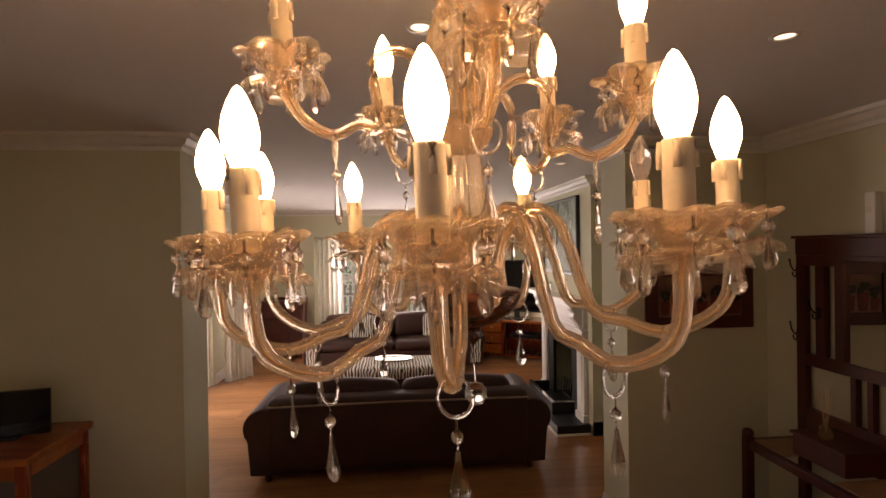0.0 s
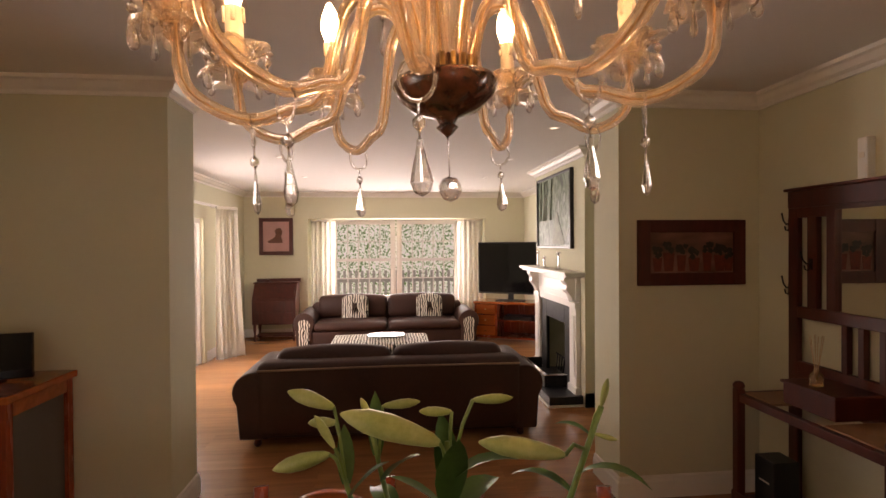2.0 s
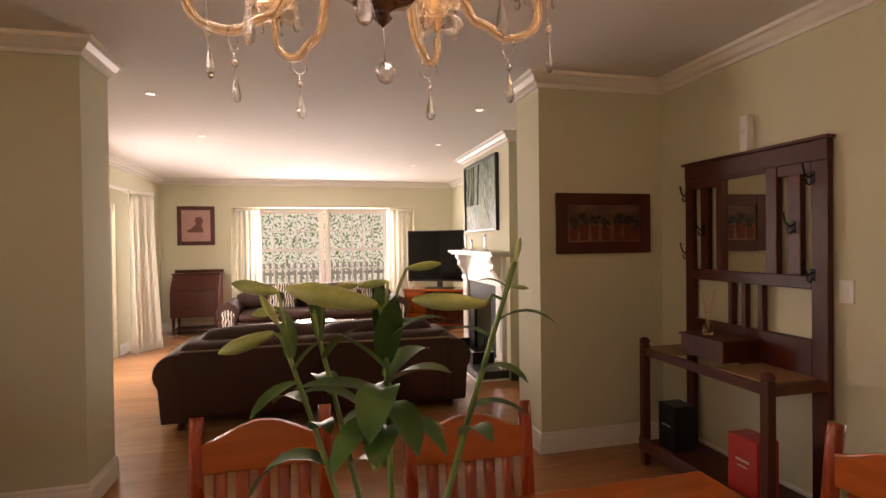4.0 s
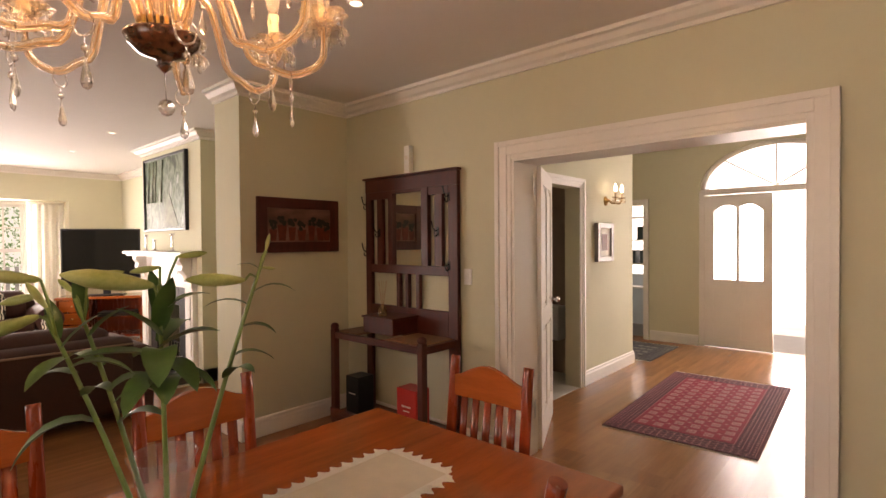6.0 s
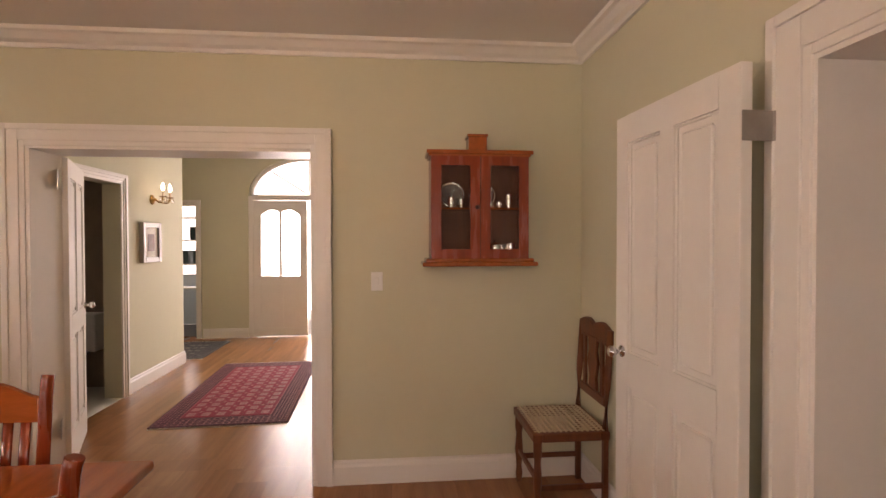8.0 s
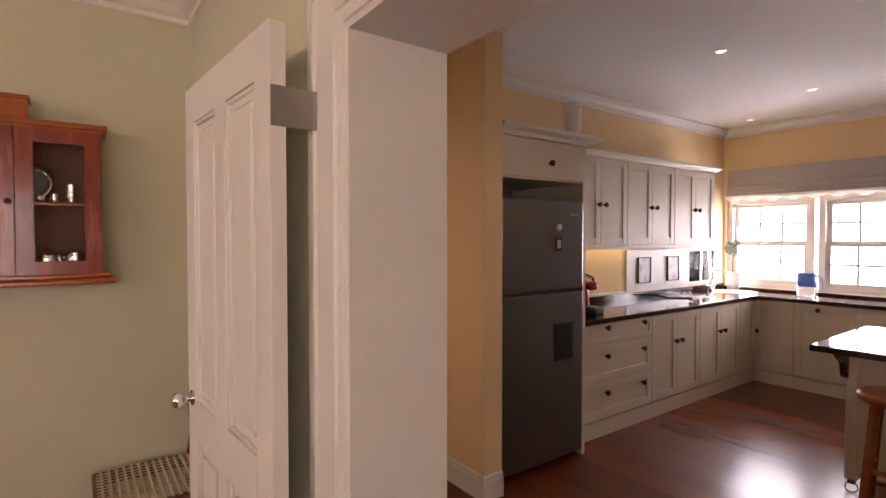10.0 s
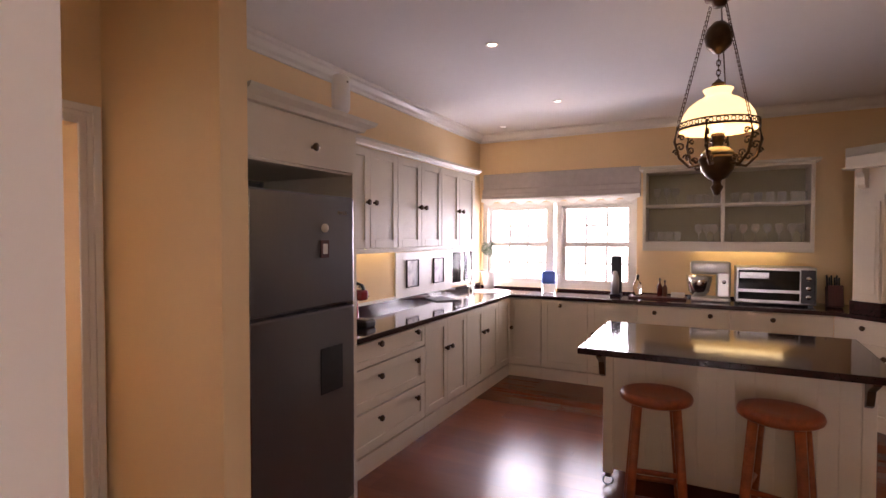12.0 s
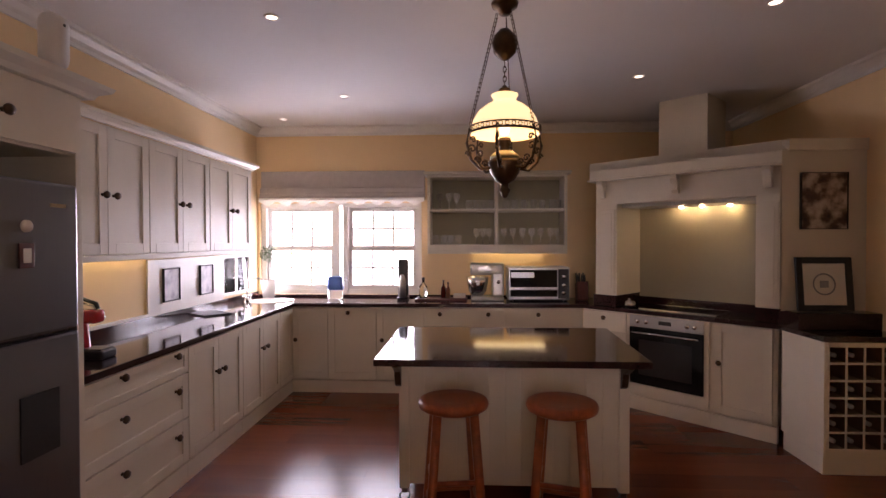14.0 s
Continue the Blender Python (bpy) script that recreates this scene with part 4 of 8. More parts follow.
def hall_stand():
    s = thing("hall_stand", "dark mahogany hall stand with mirror, hooks and umbrella wells", "hall stand")
    x0, x1, y0, y1 = 2.785, 2.822, 2.055, 3.075
    part("top_rail", B((x0 - 0.004, x1, y0, y1, 1.925, 2.03, 0.004), (x0, x1, y0 + 0.09, 2.345, 1.865, 1.925, 0.003), (x0, x1, 2.785, y1 - 0.07, 1.865, 1.925, 0.003)), MAHOG, s)
    part("capping", B((x0 - 0.022, x1, y0 - 0.015, y1 + 0.015, 2.03, 2.048, 0.005)), MAHOG, s)
    part("side_post", B((x0, x1, y0, y0 + 0.09, 0, 1.925, 0.005)), MAHOG, s)
    part("side_post", B((x0, x1, y1 - 0.07, y1, 0, 1.925, 0.005)), MAHOG, s)
    part("middle_rail", B((x0, x1, y0 + 0.09, y1 - 0.07, 1.255, 1.325, 0.004)), MAHOG, s)
    part("back_board", B((x0, x1, y0 + 0.09, y1 - 0.07, 0.76, 0.99, 0.003)), MAHOG, s)
    for ya, yb in ((2.205, 2.283), (2.865, 2.932)):
        part("slat", B((x0, x1, ya, yb, 1.325, 1.865, 0.004)), MAHOG, s)
    part("mirror_frame", B((x0 - 0.006, x1 - 0.002, 2.345, 2.415, 1.325, 1.925, 0.003), (x0 - 0.006, x1 - 0.002, 2.735, 2.79, 1.325, 1.925, 0.003), (x0 - 0.006, x1 - 0.002, 2.415, 2.735, 1.90, 1.925, 0.003)), MAHOG, s)
    bm = bmesh.new()
    ab(bm, -0.003, 0.003, -0.158, 0.158, 1.326, 1.899, 0, pose(x0 + 0.012, 2.575, 0, 0, 0, -2.6))
    part("mirror", bm, mat("mirror silvering", (0.80, 0.79, 0.76), 0.02, metal=1, var=0), s)
    for y in (2.445, 2.565, 2.665):
        part("lower_slat", B((x0, x1, y, y + 0.035, 0.99, 1.255, 0.003)), MAHOG, s)
    part("glove_box", B((2.52, x0, 2.46, 2.80, 0.81, 0.925, 0.006), (2.51, x0, 2.45, 2.81, 0.925, 0.94, 0.003)), MAHOG, s)
    part("bench_rail", B((2.42, 2.46, y0 + 0.03, y1 - 0.03, 0.745, 0.795, 0.004), (2.46, x0, y0, y0 + 0.05, 0.745, 0.795, 0.004), (2.46, x0, y1 - 0.05, y1, 0.745, 0.795, 0.004)), MAHOG, s)
    for ya, yb in ((y0 + 0.05, 2.46), (2.80, y1 - 0.05)):
        part("arm_board", B((2.46, x0, ya, yb, 0.785, 0.802, 0.003)), mat("worn tan wood", (0.30, 0.17, 0.09), 0.5, var=0.2), s)
    for y in (y0 + 0.0, y1 - 0.05):
        bm = B((2.41, 2.46, y, y + 0.05, 0, 0.82, 0.004))
        al(bm, [(0.026, 0.82), (0.034, 0.832), (0.034, 0.845), (0.022, 0.862), (0, 0.868)], 14, Matrix.Translation((2.435, y + 0.025, 0)))
        part("front_leg", bm, MAHOG, s)
    part("floor_tray", B((2.40, x0, y0, y1, 0.10, 0.15, 0.005), (2.40, 2.42, y0, y1, 0.15, 0.19, 0.004)), MAHOG, s)
    hook = bmesh.new()
    tube(hook, [(0, 0, 0), (-0.03, 0, -0.012), (-0.055, 0, 0.012), (-0.068, 0, 0.055)], 0.0048, 6)
    al(hook, [(0, -0.008), (0.008, 0), (0, 0.008)], 8, Matrix.Translation((-0.068, 0, 0.058)))
    tube(hook, [(0, 0, -0.03), (-0.02, 0, -0.05), (-0.038, 0, -0.045), (-0.045, 0, -0.02)], 0.0045, 6)
    ab(hook, -0.004, 0, -0.012, 0.012, -0.045, 0.02)
    me = wrap("coat_hook", hook, IRON)
    for x, y, z, turn in ((x0, 2.135, 1.85, 0), (x0, 2.135, 1.345, 0), (x0, 2.245, 1.60, 0), (x0, 2.90, 1.60, 0), (2.80, y1, 1.84, -90), (2.80, y1, 1.44, -90)):
        o = new("coat_hook", me)
        o.parent, o.matrix_basis = s, pose(x, y, z, 0, 0, turn)


hall_stand()


def picture(name, label, m, w, h, fw, frame_m, art_m, d=0.03, mount=None, mw=0.0):
    """Hangs in the plane x, z; faces -y."""
    p = thing(name, label, "picture", m)
    bm = B((-w / 2, -w / 2 + fw, -d, 0, -h / 2, h / 2, 0.004), (w / 2 - fw, w / 2, -d, 0, -h / 2, h / 2, 0.004), (-w / 2 + fw, w / 2 - fw, -d, 0, h / 2 - fw, h / 2, 0.004), (-w / 2 + fw, w / 2 - fw, -d, 0, -h / 2, -h / 2 + fw, 0.004))
    part("frame", bm, frame_m, p)
    part("artwork", B((-w / 2 + fw, w / 2 - fw, -d * 0.55, -0.002, -h / 2 + fw, h / 2 - fw)), art_m, p)
    return p


def art(name, cols, scale, stretch=(1, 1, 1), rough=0.5, detail=3):
    m = bpy.data.materials.new(name)
    m.use_nodes = True
    n, l = m.node_tree.nodes, m.node_tree.links
    tc, mp, no, ra = n.new("ShaderNodeTexCoord"), n.new("ShaderNodeMapping"), n.new("ShaderNodeTexNoise"), n.new("ShaderNodeValToRGB")
    mp.inputs["Scale"].default_value = stretch
    no.inputs["Scale"].default_value, no.inputs["Detail"].default_value = scale, detail
    l.new(tc.outputs["Object"], mp.inputs[0]), l.new(mp.outputs[0], no.inputs["Vector"]), l.new(no.outputs["Fac"], ra.inputs[0])
    e = ra.color_ramp.elements
    for i in range(len(cols) - 2):
        e.new(0.5)
    for i, c in enumerate(cols):
        e[i].position, e[i].color = 0.32 + 0.36 * i / (len(cols) - 1), (*c, 1)
    l.new(ra.outputs[0], n["Principled BSDF"].inputs["Base Color"])
    n["Principled BSDF"].inputs["Roughness"].default_value = rough
    return m


EAST = pose(0, 0, 0, 0, 0, -90)  # turns a picture to hang on a wall and face -x
pots = picture("picture", "dark framed painting of a row of terracotta flower pots", pose(2.335, 3.392, 1.652), 0.765, 0.44, 0.085, MAHOG, art("dusky painted ground", [(0.05, 0.022, 0.016), (0.12, 0.05, 0.032), (0.20, 0.09, 0.065), (0.26, 0.13, 0.095)], 3.0, (0.8, 1, 2.2)))
pot_m, plant_m = mat("painted terracotta", (0.15, 0.028, 0.013), 0.6, var=0.4, scale=30), mat("painted dark foliage", (0.022, 0.020, 0.012), 0.6, var=0.5, scale=40)
flat_xz = Matrix(((1, 0, 0, 0), (0, 0, -1, -0.0165), (0, 1, 0, 0), (0, 0, 0, 1)))
for i, x in enumerate((-0.245, -0.165, -0.075, 0.015, 0.11, 0.20, 0.265)):
    bm = bmesh.new()
    w, top = 0.034 + 0.008 * (i % 2), -0.035 + 0.018 * ((i * 5) % 3)
    x2 = min(x, 0.296 - w)
    slab(bm, [(x2 - w * 0.7, -0.125), (x2 + w * 0.7, -0.125), (x2 + w * 0.95, top - 0.015), (x2 + w, top), (x2 - w, top), (x2 - w * 0.95, top - 0.015)], 0.003, flat_xz)
    part("painted_pot", bm, pot_m, pots)
    bm = bmesh.new()
    rnd = random.Random(i)
    for k in range(9):
        px_, pz_, rr = x2 + rnd.uniform(-0.03, 0.03), top + 0.018 + rnd.uniform(-0.012, 0.045), rnd.uniform(0.010, 0.022)
        px_ = max(-0.275, min(0.275, px_))
        slab(bm, [(px_ + rr * (1 + 0.3 * math.cos(3 * a + k)) * math.cos(a), pz_ + rr * (1 + 0.3 * math.sin(4 * a)) * math.sin(a)) for a in (2 * math.pi * q / 9 for q in range(9))], 0.0032 + 0.0002 * k, flat_xz)
    part("painted_plant", bm, plant_m, pots)


def glass_cabinet():
    c = thing("wall_cabinet", "reddish wooden wall cabinet with two glazed doors", "cabinet")
    x0, x1, y0, y1, z0, z1 = 2.645, 2.84, -1.30, -0.72, 1.40, 2.00
    part("body", B((x0, x1, y0, y0 + 0.02, z0, z1), (x0, x1, y1 - 0.02, y1, z0, z1), (x0, x1, y0 + 0.02, y1 - 0.02, z1 - 0.02, z1), (x0, x1, y0 + 0.02, y1 - 0.02, z0, z0 + 0.02), ), PINEV, c)
    part("back", B((x1 - 0.012, x1, y0 + 0.02, y1 - 0.02, z0 + 0.02, z1 - 0.02)), mat("dull brown cabinet back", (0.20, 0.085, 0.05), 0.6, var=0.2, scale=6, stretch=(8, 8, 1)), c)
    part("cornice", B((x0 - 0.03, x1, y0 - 0.025, y1 + 0.025, z1 + 0.012, z1 + 0.035, 0.004), (x0 - 0.015, x1, y0 - 0.012, y1 + 0.012, z1, z1 + 0.012)), PINE, c)
    part("base_moulding", B((x0 - 0.05, x1, y0 - 0.05, y1 + 0.05, z0 - 0.045, z0 - 0.02, 0.008), (x0 - 0.03, x1, y0 - 0.03, y1 + 0.03, z0 - 0.02, z0, 0.006)), PINE, c)
    part("shelf", B((x0 + 0.02, x1 - 0.012, y0 + 0.02, y1 - 0.02, 1.69, 1.70)), PINE, c)
    for ya, yb in ((y0, (y0 + y1) / 2), ((y0 + y1) / 2, y1)):
        d = part("door", B((x0 - 0.02, x0, ya + 0.002, ya + 0.06, z0, z1), (x0 - 0.02, x0, yb - 0.06, yb - 0.002, z0, z1), (x0 - 0.02, x0, ya + 0.06, yb - 0.06, z1 - 0.055, z1), (x0 - 0.02, x0, ya + 0.06, yb - 0.06, z0, z0 + 0.055)), PINEV, c)
        part("pane", B((x0 - 0.012, x0 - 0.009, ya + 0.06, yb - 0.06, z0 + 0.055, z1 - 0.055)), THIN, d).visible_shadow = False
    kb = bmesh.new()
    al(kb, [(0.006, 0), (0.006, 0.012), (0.013, 0.018), (0.009, 0.028), (0, 0.03)], 12, pose(x0 - 0.02, -0.99, 1.70, 0, -90, 0))
    part("knob", kb, MAHOG, c)
    b = thing("wooden_box", "small reddish wooden box on the cabinet top", "box")
    part("body", B((2.66, 2.78, -1.055, -0.945, 2.035, 2.12, 0.003)), PINE, b)
    part("lid", B((2.653, 2.787, -1.062, -0.938, 2.12, 2.135, 0.003)), PINE, b)
    silver = mat("polished silver", (0.9, 0.9, 0.88), 0.18, metal=1, var=0.05)
    for y, z, r, h, nm in ((-0.845, 1.70, 0.022, 0.065, "cup"), (-0.905, 1.70, 0.020, 0.055, "cup"), (-1.085, 1.70, 0.022, 0.03, "bowl"), (-1.135, 1.70, 0.018, 0.04, "cup"), (-1.195, 1.70, 0.022, 0.085, "beaker"),
                           (-0.83, 1.42, 0.055, 0.022, "dish"), (-0.92, 1.42, 0.045, 0.03, "dish"), (-1.11, 1.42, 0.055, 0.06, "teapot"), (-1.205, 1.42, 0.035, 0.07, "sugar_bowl")):
        bm = bmesh.new()
        al(bm, [(0, 0), (r * 0.7, 0), (r * 0.6, h * 0.1), (r, h * 0.35), (r * 0.98, h * 0.5), (r * 0.82, h * 0.9), (r * 0.92, h), (r * 0.86, h), (r * 0.78, h * 0.9), (0, h * 0.3)], 20, Matrix.Translation((2.705, y, z)))
        if nm == "teapot":
            tube(bm, [(2.705, y + 0.05, z + 0.02), (2.69, y + 0.072, z + 0.04), (2.69, y + 0.08, z + 0.058)], 0.006, 6, taper=0.7)
            tube(bm, [(2.705, y - 0.05, z + 0.05), (2.705, y - 0.075, z + 0.045), (2.705, y - 0.07, z + 0.015), (2.705, y - 0.05, z + 0.015)], 0.004, 6)
            al(bm, [(0.045, 0.058), (0.03, 0.07), (0.006, 0.076), (0.008, 0.088), (0, 0.09)], 16, Matrix.Translation((2.705, y, z)))
        tagged(part(nm, bm, silver), "small polished silver piece on the cabinet shelf", nm.replace("_", " "), "silverware in the cabinet")
    for y in (-0.855, -1.045):
        bm = bmesh.new()
        m = pose(2.785, y, 1.785, 0, -70, 0)
        al(bm, [(0.068, 0.008), (0.080, 0.012), (0.086, 0.012), (0.082, 0.017), (0.066, 0.012), (0.068, 0.008)], 32, m)
        dish = bmesh.new()
        al(dish, [(0, 0.002), (0.055, 0.004), (0.067, 0.009), (0.066, 0.011), (0.054, 0.007), (0, 0.005)], 28, m)
        rim = thing("silver_rimmed_plate", "clear glass plate with a silver rim propped in the cabinet", "plate", None, "plates in the cabinet")
        part("glass", dish, GLASSWARE, rim)
        part("rim", bm, silver, rim, "polished silver rim")


glass_cabinet()


def rush_chair():
    c = thing("thong_chair", "old carved wooden chair with a woven thong seat", "chair", pose(2.575, -1.66, 0, 0, 0, 180))
    W = mat("worn brown oak", (0.15, 0.042, 0.014), 0.45, var=0.3, scale=5, stretch=(5, 5, 1), bump=0.15, bscale=40)
    for x in (-0.21, 0.21):
        bm = bmesh.new()
        tube(bm, [(x, 0.0, 0), (x, 0, 0.45), (x, 0.01, 0.7), (x, 0.03, 1.01)], 0.02, 8)
        part("back_post", bm, W, c)
        bm = bmesh.new()
        al(bm, [(0.016, 0), (0.022, 0.05), (0.016, 0.1), (0.025, 0.2), (0.018, 0.3), (0.024, 0.34), (0.024, 0.45)], 12, Matrix.Translation((x, -0.38, 0)))
        part("front_leg", bm, W, c)
    # faces -y before its turn
    part("seat_frame", B((-0.235, 0.235, -0.41, -0.355, 0.41, 0.46, 0.008), (-0.235, 0.235, -0.03, 0.02, 0.41, 0.46, 0.008), (-0.235, -0.18, -0.355, -0.03, 0.41, 0.46, 0.008), (0.18, 0.235, -0.355, -0.03, 0.41, 0.46, 0.008)), W, c)
    thong = mat("pale leather thong", (0.62, 0.54, 0.40), 0.7, var=0.1, scale=30)
    long_strip, cross_strip = bmesh.new(), bmesh.new()
    ab(long_strip, -0.006, 0.006, -0.395, 0.005, 0.458, 0.463, 0.002)
    ab(cross_strip, -0.225, 0.225, -0.006, 0.006, 0.463, 0.468, 0.002)
    ms, mc = wrap("thong", long_strip, thong), wrap("thong", cross_strip, thong)
    for i in range(13):
        k = i / 12
        for me, where in ((ms, (-0.195 + 0.39 * k, 0, 0)), (mc, (0, -0.375 + 0.36 * k, 0))):
            o = new("thong", me)
            o.parent, o.location = c, where
    poly = [(-0.19, 0.92), (0.19, 0.92), (0.21, 1.01)] + [(0.21 - 0.42 * i / 10, 1.01 + 0.03 * abs(math.sin(2 * math.pi * i / 10))) for i in range(1, 10)] + [(-0.21, 1.01)]
    bm = bmesh.new()
    slab(bm, poly, 0.03, Matrix(((1, 0, 0, 0), (0, 0, -1, 0.04), (0, 1, 0, 0), (0, 0, 0, 1))), 0.004)
    part("crest_rail", bm, W, c)
    part("lower_rail", B((-0.19, 0.19, 0.0, 0.024, 0.58, 0.63, 0.004)), W, c)
    bm = bmesh.new()
    slab(bm, [(-0.06, 0.63), (0.06, 0.63), (0.045, 0.7), (0.075, 0.79), (0.05, 0.86), (0.07, 0.94), (-0.07, 0.94), (-0.05, 0.86), (-0.075, 0.79), (-0.045, 0.7)], 0.018, Matrix(((1, 0, 0, 0), (0, 0, -1, 0.025), (0, 1, 0, 0), (0, 0, 0, 1))), 0.003)
    part("splat", bm, W, c, "carved vase-shaped splat")
    for x in (-0.13, 0.13):
        part("back_slat", B((x - 0.018, x + 0.018, 0.008, 0.024, 0.63, 0.94, 0.003)), W, c)
    part("stretcher", B((-0.2, 0.2, -0.39, -0.37, 0.18, 0.21, 0.004), (-0.22, -0.2, -0.37, 0, 0.14, 0.17, 0.004), (0.2, 0.22, -0.37, 0, 0.14, 0.17, 0.004)), W, c)


rush_chair()


def panel_door(name, label, w, h, m, knob=True, hinge_z=(0.25, 1.82), edge=False):
    """Leaf along +x from its hinge at the origin, with four sunk panels."""
    d = thing(name, label, "door", m)
    t = 0.04
    xs = ((0.1, w / 2 - 0.045), (w / 2 + 0.045, w - 0.1))
    zs = ((0.22, 0.86), (1.0, h - 0.12))
    bm = B((0, 0.1, -t / 2, t / 2, 0, h, 0.003), (w - 0.1, w, -t / 2, t / 2, 0, h, 0.003), (0.1, w - 0.1, -t / 2, t / 2, 0, 0.22), (0.1, w - 0.1, -t / 2, t / 2, 0.86, 1.0), (0.1, w - 0.1, -t / 2, t / 2, h - 0.12, h),
           (w / 2 - 0.045, w / 2 + 0.045, -t / 2, t / 2, 0.22, 0.86), (w / 2 - 0.045, w / 2 + 0.045, -t / 2, t / 2, 1.0, h - 0.12))
    body = part("leaf", bm, TRIM, d)
    for xa, xb in xs:
        for za, zb in zs:
            pb = B((xa, xb, -0.005, 0.005, za, zb))
            # sloped moulding round a raised field, on both faces
            for sy in (-1, 1):
                for q in ((xa, xa + 0.012, za, zb), (xb - 0.012, xb, za, zb), (xa + 0.012, xb - 0.012, za, za + 0.012), (xa + 0.012, xb - 0.012, zb - 0.012, zb)):
                    ab(pb, q[0], q[1], *sorted((sy * 0.005, sy * 0.0144)), q[2], q[3], 0.004)
                ab(pb, xa + 0.035, xb - 0.035, *sorted((sy * 0.004, sy * 0.014)), za + 0.035, zb - 0.035, 0.009, seg=1)
            part("panel", pb, TRIM, body)
    if knob:
        for s in (1, -1):
            kb = bmesh.new()
            al(kb, [(0.026, 0), (0.026, 0.006), (0.01, 0.01), (0.009, 0.03), (0.02, 0.036), (0.027, 0.05), (0.02, 0.064), (0, 0.068)], 16, pose(w - 0.06, s * t / 2, 1.0, -90 * s, 0, 0))
            part("knob", kb, CHROME, d, "faceted glass and chrome knob")
    for z in hinge_z:
        if edge:
            # laid open across the gap between the leaf's edge and the frame
            hb = B((-0.006, -0.002, -0.21, -0.094, z, z + 0.093, 0.001), (-0.006, -0.002, -0.086, 0.019, z, z + 0.093, 0.001))
            al(hb, [(0.006, z), (0.006, z + 0.093)], 8, Matrix.Translation((-0.004, -0.09, 0)))
            part("hinge", hb, mat("dull hinge steel", (0.30, 0.28, 0.26), 0.4, metal=0.7, var=0.1, scale=20), d)
            continue
        hb = B((-0.09, 0.004, t / 2, t / 2 + 0.003, z, z + 0.12))
        ab(hb, 0.006, 0.09, t / 2, t / 2 + 0.003, z, z + 0.12)
        al(hb, [(0.006, z), (0.006, z + 0.12)], 8, Matrix.Translation((0.004, t / 2 + 0.004, 0)))
        part("hinge", hb, STEEL, d)
    return d


tagged(panel_door("door_2", "white four-panel kitchen door standing open against the wall", 0.77, 2.04, pose(1.145, -1.585, 0.012, 0, 0, 3.6), hinge_z=(0.25, 1.798), edge=True), kind="structure")
tagged(panel_door("door_3", "white panelled hall door standing open", 0.80, 2.03, pose(3.14, 1.595, 0.012, 0, 0, 24)), kind="structure")


def light_switch(m):
    s = thing("light_switch", "white plastic light switch on the wall", "switch", m, "light switches")
    part("plate", B((-0.036, 0.036, -0.009, 0, -0.058, 0.058, 0.003)), WHITE, s)
    part("rocker", B((-0.012, 0.012, -0.013, -0.009, -0.022, 0.022, 0.002)), WHITE, s)
    return s


sw = light_switch(pose(2.84, -0.398, 1.255) @ EAST)
copy_thing(sw, pose(2.84, 2.0, 1.255) @ EAST)
w = thing("wall_sensor", "slim white plastic sensor on the wall above the stand", "sensor")
part("body", B((2.79, 2.84, 2.55, 2.61, 2.05, 2.27, 0.006)), WHITE, w)
part("window", B((2.787, 2.79, 2.565, 2.595, 2.16, 2.19, 0.001)), PAPER, w)
rb = thing("gift_box", "glossy red cardboard box on the stand tray", "box")
part("carton", B((2.46, 2.60, 2.17, 2.36, 0.15, 0.47, 0.003)), mat("glossy red card", (0.50, 0.025, 0.02), 0.3, var=0.1), rb)
part("print_bar", B((2.459, 2.46, 2.22, 2.31, 0.34, 0.352), (2.459, 2.46, 2.235, 2.295, 0.31, 0.318)), PAPER, rb)
bb = thing("speaker_box", "black box on the stand tray", "box")
part("case", B((2.5, 2.66, 2.84, 3.0, 0.15, 0.44, 0.006)), BLACK, bb)
part("print_bar", B((2.4985, 2.4995, 2.88, 2.96, 0.30, 0.31)), PAPER, bb)


def diffuser():
    d = thing("reed_diffuser", "amber glass reed diffuser on the stand box", "diffuser", pose(2.6, 2.66, 0.94))
    bm = bmesh.new()
    al(bm, [(0, 0), (0.032, 0), (0.034, 0.01), (0.03, 0.06), (0.013, 0.075), (0.013, 0.09), (0, 0.09)], 16)
    part("bottle", bm, mat("amber bottle", (0.75, 0.5, 0.25), 0.05, trans=0.8, var=0), d)
    for i in range(6):
        a = i * 1.05
        bm = bmesh.new()
        tube(bm, [(0, 0, 0.03), (0.035 * math.cos(a), 0.035 * math.sin(a), 0.27)], 0.0016, 5)
        part("reed", bm, mat("pale reed", (0.55, 0.36, 0.2), 0.7), d)


diffuser()


